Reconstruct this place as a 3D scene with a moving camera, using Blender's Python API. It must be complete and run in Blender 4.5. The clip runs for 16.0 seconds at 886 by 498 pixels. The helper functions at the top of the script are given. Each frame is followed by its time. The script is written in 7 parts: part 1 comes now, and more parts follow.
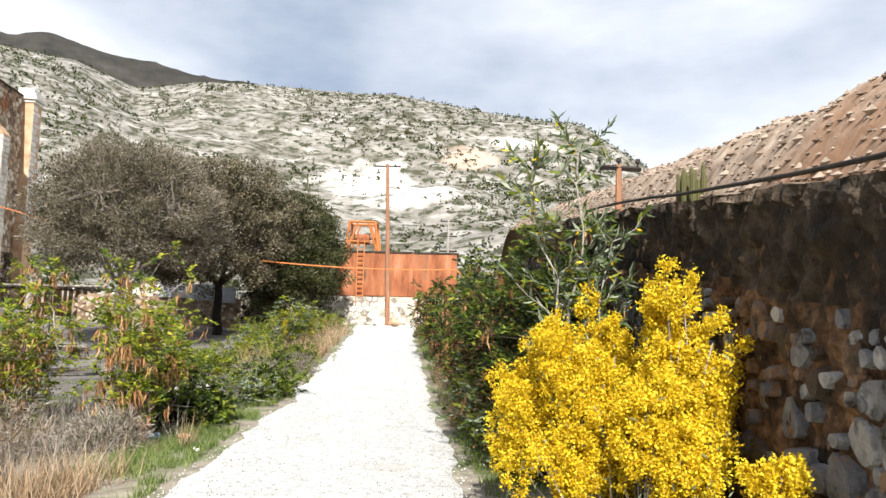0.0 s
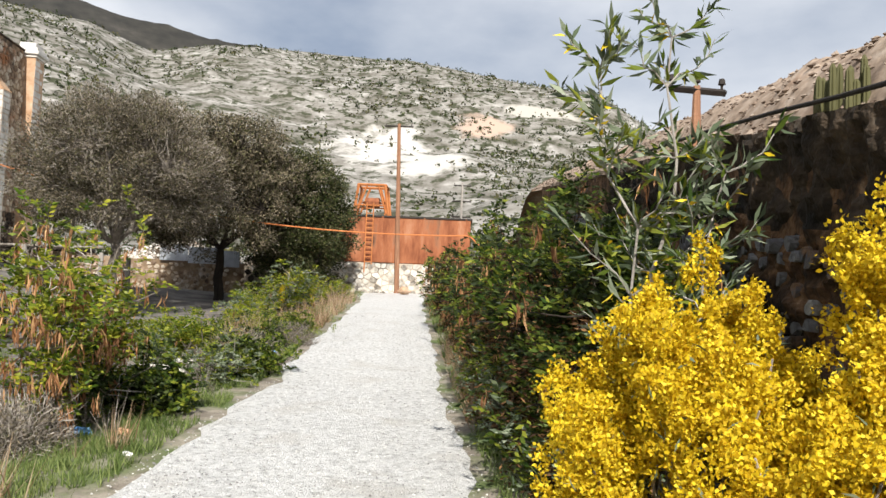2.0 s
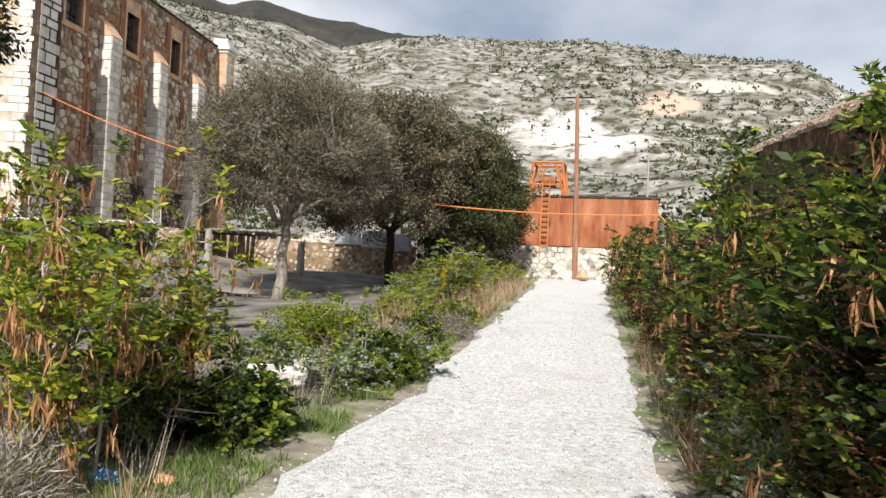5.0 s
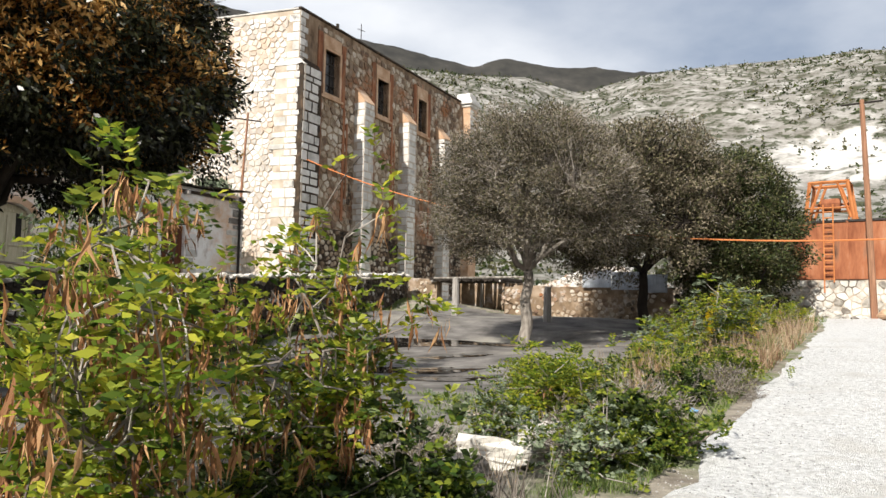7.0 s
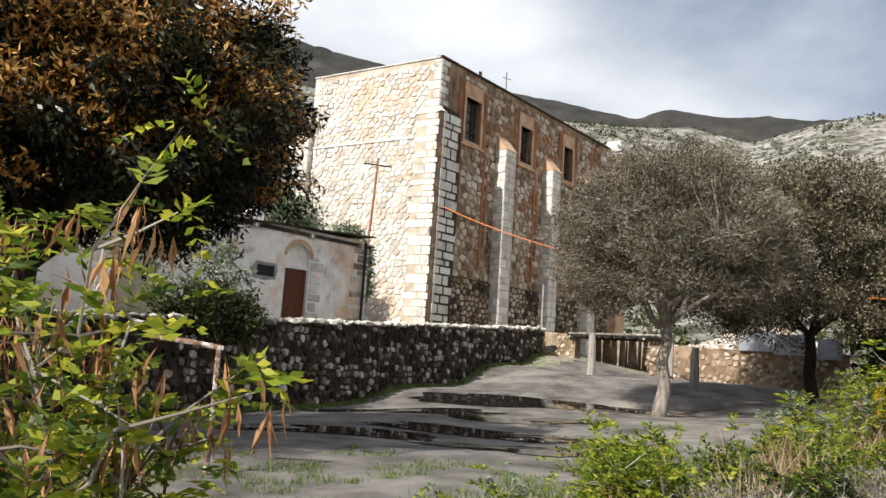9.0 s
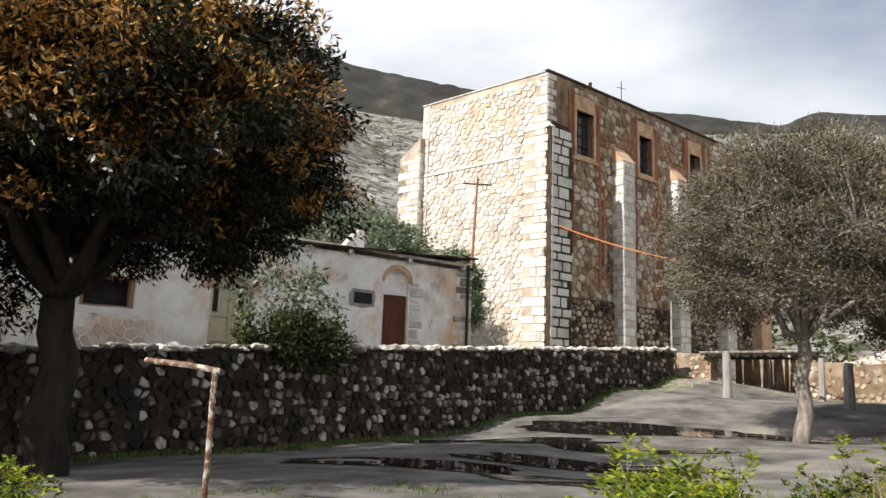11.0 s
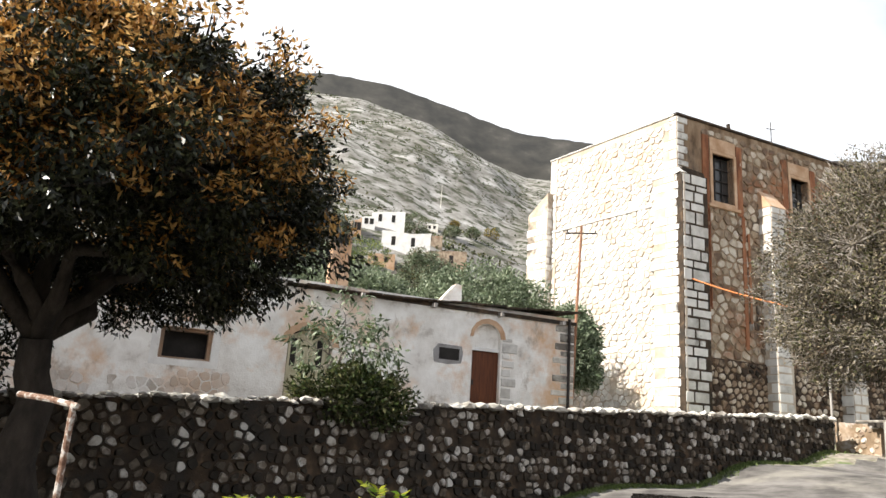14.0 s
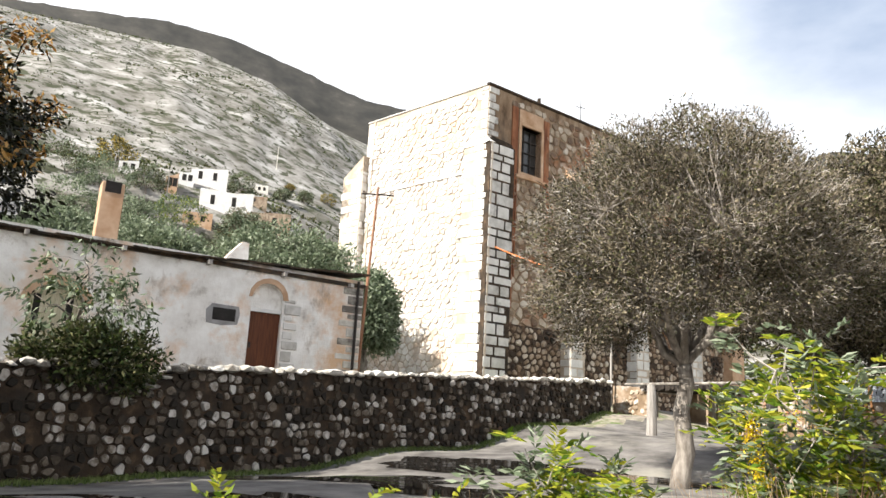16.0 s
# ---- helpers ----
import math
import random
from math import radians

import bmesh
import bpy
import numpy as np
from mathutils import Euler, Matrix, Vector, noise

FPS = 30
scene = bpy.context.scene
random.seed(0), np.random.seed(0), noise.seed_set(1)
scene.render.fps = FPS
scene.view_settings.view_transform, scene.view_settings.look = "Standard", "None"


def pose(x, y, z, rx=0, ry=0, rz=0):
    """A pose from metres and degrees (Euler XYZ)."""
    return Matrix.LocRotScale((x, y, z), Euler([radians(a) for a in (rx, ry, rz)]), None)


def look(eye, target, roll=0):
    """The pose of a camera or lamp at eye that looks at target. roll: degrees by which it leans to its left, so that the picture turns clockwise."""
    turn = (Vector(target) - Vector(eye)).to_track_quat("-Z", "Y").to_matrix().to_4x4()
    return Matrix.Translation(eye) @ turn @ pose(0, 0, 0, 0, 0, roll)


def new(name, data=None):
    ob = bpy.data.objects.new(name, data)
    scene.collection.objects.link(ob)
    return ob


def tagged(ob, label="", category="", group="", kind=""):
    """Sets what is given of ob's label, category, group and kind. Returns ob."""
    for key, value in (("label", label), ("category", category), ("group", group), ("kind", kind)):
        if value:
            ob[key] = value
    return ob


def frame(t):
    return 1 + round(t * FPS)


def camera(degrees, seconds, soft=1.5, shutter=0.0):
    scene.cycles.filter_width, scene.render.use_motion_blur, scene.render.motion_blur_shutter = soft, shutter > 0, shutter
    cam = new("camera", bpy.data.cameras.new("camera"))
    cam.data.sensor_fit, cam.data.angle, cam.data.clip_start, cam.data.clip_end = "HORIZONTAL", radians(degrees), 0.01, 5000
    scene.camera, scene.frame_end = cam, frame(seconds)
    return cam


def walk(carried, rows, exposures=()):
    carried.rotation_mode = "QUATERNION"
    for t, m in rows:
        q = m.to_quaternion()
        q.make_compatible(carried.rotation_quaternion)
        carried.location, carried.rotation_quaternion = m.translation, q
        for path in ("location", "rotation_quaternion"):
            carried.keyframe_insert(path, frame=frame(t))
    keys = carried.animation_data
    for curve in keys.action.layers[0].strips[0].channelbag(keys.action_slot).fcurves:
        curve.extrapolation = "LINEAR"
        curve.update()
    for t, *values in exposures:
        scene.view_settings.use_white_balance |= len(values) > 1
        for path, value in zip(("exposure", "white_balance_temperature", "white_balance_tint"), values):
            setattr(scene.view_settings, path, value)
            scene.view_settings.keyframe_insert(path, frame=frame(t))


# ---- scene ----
cam = camera(62.0, 16.0)
PATH = [
    (0, (0.034, -0.009, 1.468), (0.011, 1.981, 1.668), 1.4),
    (0.5, (0.059, 0.563, 1.485), (-0.002, 2.554, 1.67), 2.0),
    (1, (0.005, 1.075, 1.456), (0.002, 3.065, 1.657), 1.9),
    (1.5, (-0.019, 1.597, 1.462), (0.025, 3.593, 1.576), 0.9),
    (2, (-0.026, 2.133, 1.473), (-0.079, 4.129, 1.588), 2.4),
    (2.5, (-0.107, 2.708, 1.478), (-0.156, 4.703, 1.611), 1.2),
    (3, (-0.135, 3.115, 1.465), (-0.198, 5.109, 1.609), 0.2),
    (3.5, (-0.174, 3.612, 1.466), (-0.285, 5.607, 1.543), 2.6),
    (4, (-0.256, 4.112, 1.442), (-0.445, 6.103, 1.479), 1.7),
    (4.5, (-0.238, 4.565, 1.421), (-0.65, 6.519, 1.533), 2.2),
    (4.7, (-0.258, 4.745, 1.444), (-0.72, 6.689, 1.521), 2.6),
    (6.8, (-0.819, 6.746, 1.359), (-1.858, 8.451, 1.463), 0.4),
    (7, (-0.886, 6.962, 1.401), (-2.02, 8.602, 1.558), 1.1),
    (7.5, (-0.821, 7.52, 1.41), (-2.116, 9.031, 1.617), 2.4),
    (8, (-0.906, 8.14, 1.444), (-2.212, 9.638, 1.671), 1.4),
    (8.5, (-0.973, 8.719, 1.471), (-2.34, 10.153, 1.742), 0.8),
    (8.7, (-1.056, 8.989, 1.532), (-2.463, 10.385, 1.802), 2.4),
    (10.8, (-1.439, 11.344, 1.403), (-3.081, 12.427, 1.765), 1.8),
    (11, (-1.503, 11.59, 1.428), (-3.174, 12.635, 1.77), 2.1),
    (11.5, (-1.53, 12.227, 1.407), (-3.309, 13.073, 1.756), 3.5),
    (12, (-1.614, 12.725, 1.343), (-3.484, 13.321, 1.731), 1.1),
    (12.5, (-1.733, 13.31, 1.4), (-3.613, 13.856, 1.807), 1.5),
    (13, (-1.658, 13.931, 1.444), (-3.556, 14.427, 1.835), 3.6),
    (13.5, (-1.554, 14.609, 1.491), (-3.429, 15.166, 1.909), 4.7),
    (14, (-1.372, 15.245, 1.33), (-3.216, 15.842, 1.824), 3.8),
    (14.5, (-1.374, 15.943, 1.398), (-3.166, 16.733, 1.804), 1.9),
    (15, (-1.325, 16.575, 1.418), (-3.052, 17.501, 1.818), 2.1),
    (15.5, (-1.333, 16.979, 1.263), (-3.059, 17.882, 1.713), 4.1),
    (16, (-1.489, 17.551, 1.364), (-3.168, 18.545, 1.8), 3.1),
]
EXPOSURES = [(0, 0.92), (0.5, 0.78), (1.5, 0.62), (3, 0.45), (4.5, 0.57), (7, 0.6), (8.5, 0.56), (11, 0.56), (12.5, 0.8), (14, 1.1), (16, 1.18)]
walk(cam, [(t, look(eye, target, roll)) for t, eye, target, roll in PATH], exposures=EXPOSURES)

# ---- world, sun, exposure ----
SUN_EL, SUN_AZ = radians(38), radians(-5)      # the light travels towards +y, a little to -x
wd = bpy.data.worlds.new("world")
scene.world = wd
wd.use_nodes = True
wn, wl = wd.node_tree.nodes, wd.node_tree.links
wn.clear()
sky = wn.new("ShaderNodeTexSky")
sky.sky_type, sky.sun_disc = "NISHITA", False
sky.sun_elevation, sky.sun_rotation = SUN_EL, math.pi + SUN_AZ
sky.air_density, sky.dust_density = 1.0, 1.5
tc = wn.new("ShaderNodeTexCoord")
mp = wn.new("ShaderNodeMapping")
mp.inputs["Scale"].default_value = (1.0, 1.0, 2.2)
mp.inputs["Location"].default_value = (0.35, 0.1, 0.2)
cn = wn.new("ShaderNodeTexNoise")
cn.inputs["Scale"].default_value, cn.inputs["Detail"].default_value, cn.inputs["Roughness"].default_value = 1.7, 7, 0.5
cr = wn.new("ShaderNodeValToRGB")
cr.color_ramp.elements[0].position, cr.color_ramp.elements[0].color = 0.5, (4.5, 5.4, 7.0, 1)
cr.color_ramp.elements[1].position, cr.color_ramp.elements[1].color = 0.82, (14.5, 14.6, 14.8, 1)
mix = wn.new("ShaderNodeMix")
mix.data_type = "RGBA"
bgn = wn.new("ShaderNodeBackground")
bgn.inputs["Strength"].default_value = 0.056
wo = wn.new("ShaderNodeOutputWorld")
wl.new(tc.outputs["Generated"], mp.inputs["Vector"])
wl.new(mp.outputs["Vector"], cn.inputs["Vector"])
# the cloud thins and brightens away from its grey bank
rot = wn.new("ShaderNodeMapping")
rot.inputs["Rotation"].default_value = (0, 0, radians(-16))
sep, ab, am = wn.new("ShaderNodeSeparateXYZ"), wn.new("ShaderNodeMath"), wn.new("ShaderNodeMath")
ab.operation, am.operation = "ABSOLUTE", "MULTIPLY_ADD"
am.inputs[1].default_value = 0.42
wl.new(tc.outputs["Generated"], rot.inputs["Vector"])
wl.new(rot.outputs["Vector"], sep.inputs["Vector"])
wl.new(sep.outputs["X"], ab.inputs[0])
wl.new(ab.outputs[0], am.inputs[0])
wl.new(cn.outputs["Fac"], am.inputs[2])
side = wn.new("ShaderNodeMath")
side.operation = "MULTIPLY_ADD"
side.inputs[1].default_value = 0.05
wl.new(sep.outputs["X"], side.inputs[0])
wl.new(am.outputs[0], side.inputs[2])
wl.new(side.outputs[0], cr.inputs["Fac"])
# cloud cover cut overhead and towards the sun, mostly unseen, to trim ambient light
dirs = wn.new("ShaderNodeSeparateXYZ")
wl.new(tc.outputs["Generated"], dirs.inputs["Vector"])
cover = []
for axis, lo_, hi_, least in (("Z", 0.52, 0.85, 0.6), ("Y", 0.05, -0.55, 0.85)):
    mr = wn.new("ShaderNodeMapRange")
    mr.interpolation_type = "SMOOTHSTEP"
    mr.inputs["From Min"].default_value, mr.inputs["From Max"].default_value = lo_, hi_
    mr.inputs["To Min"].default_value, mr.inputs["To Max"].default_value = 1.0, least
    wl.new(dirs.outputs[axis], mr.inputs["Value"])
    cover.append(mr.outputs["Result"])
cm, cs = wn.new("ShaderNodeMath"), wn.new("ShaderNodeMath")
cm.operation, cs.operation = "MULTIPLY", "MULTIPLY"
cs.inputs[1].default_value = 0.86
wl.new(cover[0], cm.inputs[0])
wl.new(cover[1], cm.inputs[1])
wl.new(cm.outputs[0], cs.inputs[0])
wl.new(cs.outputs[0], mix.inputs["Factor"])
wl.new(sky.outputs["Color"], mix.inputs["A"])
wl.new(cr.outputs["Color"], mix.inputs["B"])
wl.new(mix.outputs["Result"], bgn.inputs["Color"])
wl.new(bgn.outputs["Background"], wo.inputs["Surface"])
sun_data = bpy.data.lights.new("sun", "SUN")
sun_data.energy, sun_data.angle, sun_data.color = 4.6, radians(0.55), (1.0, 0.95, 0.86)
sun = new("sun", sun_data)
sun.matrix_world = look((0, 0, 60), Vector((0, 0, 60)) + Vector((math.sin(SUN_AZ) * math.cos(SUN_EL), math.cos(SUN_AZ) * math.cos(SUN_EL), -math.sin(SUN_EL))))


# ---- materials ----
def material(name, stops, scale=4.0, rough=0.85, bump=0.3, fine=60.0, detail=6, metal=0.0, vary=0.0, stain=None, stain_scale=0.6, stain_cut=(0.5, 0.65), cells=0.0, cell_dark=0.5, stretch=(1, 1, 1), spec=0.3, island=False, translucent=0.0, stain2=None):
    """A noise-driven surface: stops are (position, rgb); stain lays a second colour in patches; cells draws joints of rubble."""
    m = bpy.data.materials.new(name)
    m.use_nodes = True
    nt = m.node_tree
    n, l = nt.nodes, nt.links
    b = n["Principled BSDF"]
    geo, tcd = n.new("ShaderNodeNewGeometry"), n.new("ShaderNodeTexCoord")
    mapn = n.new("ShaderNodeMapping")
    mapn.inputs["Scale"].default_value = stretch
    l.new(geo.outputs["Position"], mapn.inputs["Vector"])
    pos = mapn.outputs["Vector"]
    nz = n.new("ShaderNodeTexNoise")
    nz.inputs["Scale"].default_value, nz.inputs["Detail"].default_value, nz.inputs["Roughness"].default_value = scale, detail, 0.62
    l.new(pos, nz.inputs["Vector"])
    ramp = n.new("ShaderNodeValToRGB")
    el = ramp.color_ramp.elements
    while len(el) < len(stops):
        el.new(0.5)
    for e, (p, c) in zip(el, stops):
        e.position, e.color = p, (*c, 1)
    fac = nz.outputs["Fac"]
    if vary:
        rnd = n.new("ShaderNodeObjectInfo")
        src = rnd.outputs["Random"]
        if island:
            src = geo.outputs["Random Per Island"]
        ma = n.new("ShaderNodeMath")
        ma.operation = "MULTIPLY_ADD"
        ma.inputs[1].default_value, ma.inputs[2].default_value = vary, -vary / 2
        l.new(src, ma.inputs[0])
        ad = n.new("ShaderNodeMath")
        ad.operation = "ADD"
        l.new(fac, ad.inputs[0])
        l.new(ma.outputs[0], ad.inputs[1])
        fac = ad.outputs[0]
    l.new(fac, ramp.inputs["Fac"])
    col = ramp.outputs["Color"]
    if stain:
        sn = n.new("ShaderNodeTexNoise")
        sn.inputs["Scale"].default_value, sn.inputs["Detail"].default_value, sn.inputs["Roughness"].default_value = stain_scale, 5, 0.65
        l.new(pos, sn.inputs["Vector"])
        sr = n.new("ShaderNodeMapRange")
        sr.inputs["From Min"].default_value, sr.inputs["From Max"].default_value = stain_cut
        l.new(sn.outputs["Fac"], sr.inputs["Value"])
        mx = n.new("ShaderNodeMix")
        mx.data_type = "RGBA"
        l.new(sr.outputs["Result"], mx.inputs["Factor"])
        l.new(col, mx.inputs["A"])
        mx.inputs["B"].default_value = (*stain, 1)
        col = mx.outputs["Result"]
    if stain2:
        c2, s2, cut2, str2 = stain2
        mp2, sn2, sr2, mx2 = n.new("ShaderNodeMapping"), n.new("ShaderNodeTexNoise"), n.new("ShaderNodeMapRange"), n.new("ShaderNodeMix")
        mp2.inputs["Scale"].default_value, mp2.inputs["Location"].default_value = str2, (3.7, 1.9, 0.6)
        sn2.inputs["Scale"].default_value, sn2.inputs["Detail"].default_value, sn2.inputs["Roughness"].default_value = s2, 7, 0.7
        sr2.inputs["From Min"].default_value, sr2.inputs["From Max"].default_value = cut2
        mx2.data_type = "RGBA"
        l.new(geo.outputs["Position"], mp2.inputs["Vector"])
        l.new(mp2.outputs["Vector"], sn2.inputs["Vector"])
        l.new(sn2.outputs["Fac"], sr2.inputs["Value"])
        l.new(sr2.outputs["Result"], mx2.inputs["Factor"])
        l.new(col, mx2.inputs["A"])
        mx2.inputs["B"].default_value = (*c2, 1)
        col = mx2.outputs["Result"]
    fn = n.new("ShaderNodeTexNoise")
    fn.inputs["Scale"].default_value, fn.inputs["Detail"].default_value = fine, 4
    l.new(geo.outputs["Position"], fn.inputs["Vector"])
    height = fn.outputs["Fac"]
    if cells:
        vo = n.new("ShaderNodeTexVoronoi")
        vo.feature = "DISTANCE_TO_EDGE"
        vo.inputs["Scale"].default_value = cells
        l.new(pos, vo.inputs["Vector"])
        vr = n.new("ShaderNodeMapRange")
        vr.inputs["From Max"].default_value = 0.08
        vr.inputs["To Min"].default_value = 1 - cell_dark
        l.new(vo.outputs["Distance"], vr.inputs["Value"])
        mm = n.new("ShaderNodeMix")
        mm.data_type, mm.blend_type = "RGBA", "MULTIPLY"
        mm.inputs["Factor"].default_value = 1.0
        l.new(col, mm.inputs["A"])
        l.new(vr.outputs["Result"], mm.inputs["B"])
        col = mm.outputs["Result"]
        height = vr.outputs["Result"]
    l.new(col, b.inputs["Base Color"])
    b.inputs["Roughness"].default_value, b.inputs["Metallic"].default_value = rough, metal
    b.inputs["Specular IOR Level"].default_value = spec
    if bump:
        bp = n.new("ShaderNodeBump")
        bp.inputs["Strength"].default_value, bp.inputs["Distance"].default_value = bump, 0.03
        l.new(height, bp.inputs["Height"])
        l.new(bp.outputs["Normal"], b.inputs["Normal"])
    if translucent:
        tr, ms = n.new("ShaderNodeBsdfTranslucent"), n.new("ShaderNodeMixShader")
        l.new(col, tr.inputs["Color"])
        ms.inputs["Fac"].default_value = translucent
        l.new(b.outputs["BSDF"], ms.inputs[1])
        l.new(tr.outputs["BSDF"], ms.inputs[2])
        l.new(ms.outputs["Shader"], n["Material Output"].inputs["Surface"])
    return m


M = {}
M["gravel"] = material("gravel", [(0.32, (0.33, 0.327, 0.323)), (0.44, (0.54, 0.538, 0.53)), (0.58, (0.67, 0.668, 0.66)), (0.8, (0.77, 0.767, 0.76))], 15, 0.9, 0.9, 55, detail=9, stain=(0.5, 0.48, 0.45), stain_scale=0.9, stain_cut=(0.54, 0.72))
M["pebble"] = material("pebble", [(0.3, (0.22, 0.215, 0.21)), (0.55, (0.5, 0.49, 0.48)), (0.8, (0.72, 0.71, 0.69))], 4, 0.85, 0.2, 60, vary=0.6, island=True)
M["earth"] = material("earth", [(0.3, (0.15, 0.125, 0.1)), (0.5, (0.28, 0.245, 0.2)), (0.7, (0.42, 0.38, 0.31))], 3, 0.95, 0.8, 30, stain=(0.12, 0.16, 0.055), stain_scale=0.8, stain_cut=(0.46, 0.6))
M["mud"] = material("mud", [(0.3, (0.05, 0.045, 0.041)), (0.47, (0.125, 0.115, 0.106)), (0.65, (0.22, 0.205, 0.19))], 0.8, 0.9, 0.5, 14, stain=(0.3, 0.28, 0.24), stain_scale=0.25, stain_cut=(0.5, 0.7))
M["hill"] = material("hill", [(0.34, (0.06, 0.058, 0.038)), (0.43, (0.155, 0.145, 0.125)), (0.56, (0.27, 0.257, 0.237)), (0.72, (0.48, 0.467, 0.445))], 0.15, 0.95, 0.6, 0.8, stretch=(0.7, 0.6, 1.0), detail=13, stain=(0.05, 0.055, 0.03), stain_scale=0.34, stain_cut=(0.52, 0.57))
M["scree"] = material("scree", [(0.3, (0.6, 0.57, 0.53)), (0.6, (0.78, 0.76, 0.73))], 0.12, 0.95, 0.5, 1.2, detail=9)
# the far ridge's cloud shadow is put into this dark base colour
M["far"] = material("far_cloud_shade", [(0.35, (0.02, 0.02, 0.018)), (0.6, (0.045, 0.042, 0.036)), (0.8, (0.1, 0.09, 0.08))], 0.03, 0.95, 0.0)
M["mound"] = material("mound", [(0.3, (0.17, 0.125, 0.095)), (0.5, (0.36, 0.275, 0.21)), (0.7, (0.5, 0.41, 0.34))], 5.5, 0.95, 0.5, 9, detail=9, stain=(0.3, 0.17, 0.1), stain_scale=0.35, stain_cut=(0.54, 0.68))
M["mound_stone"] = material("mound_stone", [(0.25, (0.1, 0.07, 0.05)), (0.5, (0.24, 0.18, 0.14)), (0.85, (0.42, 0.35, 0.29))], 2, 0.9, 0.4, 30, vary=0.6, island=True)
M["mortar"] = material("mortar", [(0.3, (0.02, 0.015, 0.011)), (0.55, (0.06, 0.041, 0.027)), (0.78, (0.17, 0.11, 0.07))], 2.5, 0.95, 0.8, 25, stain=(0.035, 0.03, 0.025), stain_scale=0.9, stain_cut=(0.48, 0.62))
M["stone"] = material("fieldstone", [(0.2, (0.022, 0.018, 0.014)), (0.5, (0.075, 0.058, 0.043)), (0.68, (0.19, 0.155, 0.12)), (0.78, (0.44, 0.4, 0.36)), (0.9, (0.62, 0.59, 0.55))], 2.2, 0.85, 0.5, 30, vary=0.75, stain=(0.03, 0.026, 0.02), stain_scale=2.5, stain_cut=(0.56, 0.66))
M["stone_i"] = material("fieldstone_joined", [(0.2, (0.022, 0.018, 0.014)), (0.5, (0.075, 0.058, 0.043)), (0.68, (0.19, 0.155, 0.12)), (0.78, (0.44, 0.4, 0.36)), (0.9, (0.62, 0.59, 0.55))], 2.2, 0.85, 0.5, 30, vary=0.75, stain=(0.03, 0.026, 0.02), stain_scale=2.5, stain_cut=(0.56, 0.66), island=True)
M["east_mortar"] = material("brown_mortar", [(0.3, (0.018, 0.011, 0.007)), (0.46, (0.085, 0.046, 0.023)), (0.58, (0.19, 0.105, 0.055)), (0.74, (0.34, 0.23, 0.145))], 7.0, 0.95, 1.0, 28, detail=10, stain=(0.02, 0.014, 0.01), stain_scale=1.6, stain_cut=(0.5, 0.62))
M["east_stone"] = material("mixed_stone", [(0.22, (0.07, 0.05, 0.035)), (0.38, (0.24, 0.14, 0.08)), (0.5, (0.12, 0.12, 0.13)), (0.7, (0.18, 0.18, 0.19)), (0.98, (0.4, 0.385, 0.365))], 7, 0.85, 0.9, 30, detail=9, vary=0.85, stain=(0.03, 0.024, 0.018), stain_scale=4, stain_cut=(0.54, 0.66))
M["east_band"] = material("dark_render", [(0.3, (0.012, 0.009, 0.006)), (0.5, (0.04, 0.028, 0.018)), (0.64, (0.09, 0.065, 0.045)), (0.8, (0.2, 0.17, 0.13))], 5.0, 0.95, 1.0, 28, detail=10, stain=(0.012, 0.01, 0.008), stain_scale=1.3, stain_cut=(0.46, 0.6))
M["bank_stone"] = material("bank_stone", [(0.2, (0.2, 0.15, 0.11)), (0.45, (0.42, 0.37, 0.31)), (0.8, (0.72, 0.69, 0.64))], 2.5, 0.9, 0.5, 30, vary=0.7, island=True, stain=(0.4, 0.22, 0.12), stain_scale=0.5, stain_cut=(0.55, 0.68))
M["cap_mortar"] = material("cap_mortar", [(0.3, (0.06, 0.045, 0.03)), (0.5, (0.2, 0.15, 0.11)), (0.75, (0.4, 0.34, 0.28))], 6, 0.95, 1.0, 30, detail=9)
M["adobe"] = material("adobe", [(0.3, (0.12, 0.08, 0.05)), (0.5, (0.24, 0.17, 0.11)), (0.75, (0.42, 0.33, 0.25))], 1.2, 0.95, 0.6, 20, stain=(0.5, 0.46, 0.42), stain_scale=0.7, stain_cut=(0.56, 0.66))
M["coping"] = material("coping", [(0.25, (0.16, 0.14, 0.12)), (0.5, (0.46, 0.43, 0.38)), (0.8, (0.7, 0.67, 0.62))], 3, 0.9, 0.6, 30, detail=9, vary=0.5)
M["church_stone"] = material("church_rubble", [(0.25, (0.42, 0.38, 0.34)), (0.45, (0.6, 0.56, 0.52)), (0.6, (0.68, 0.65, 0.62)), (0.85, (0.78, 0.76, 0.74))], 1.5, 0.9, 0.6, 25, vary=0.5, island=True, stain=(0.6, 0.42, 0.29), stain_scale=0.3, stain_cut=(0.5, 0.75))
M["side_stone"] = material("side_rubble", [(0.2, (0.15, 0.1, 0.07)), (0.45, (0.33, 0.26, 0.19)), (0.65, (0.46, 0.39, 0.31)), (0.9, (0.62, 0.57, 0.5))], 1.8, 0.9, 0.5, 25, vary=0.65, island=True, stain=(0.3, 0.13, 0.06), stain_scale=0.3, stain_cut=(0.54, 0.66), stain2=((0.06, 0.045, 0.035), 0.5, (0.58, 0.66), (1, 1, 0.3)))
M["side_mortar"] = material("ochre_mortar", [(0.3, (0.11, 0.07, 0.04)), (0.5, (0.25, 0.17, 0.11)), (0.75, (0.4, 0.31, 0.22))], 1.6, 0.92, 0.6, 25, stain=(0.06, 0.045, 0.035), stain_scale=0.5, stain_cut=(0.55, 0.68), stretch=(1, 1, 0.4))
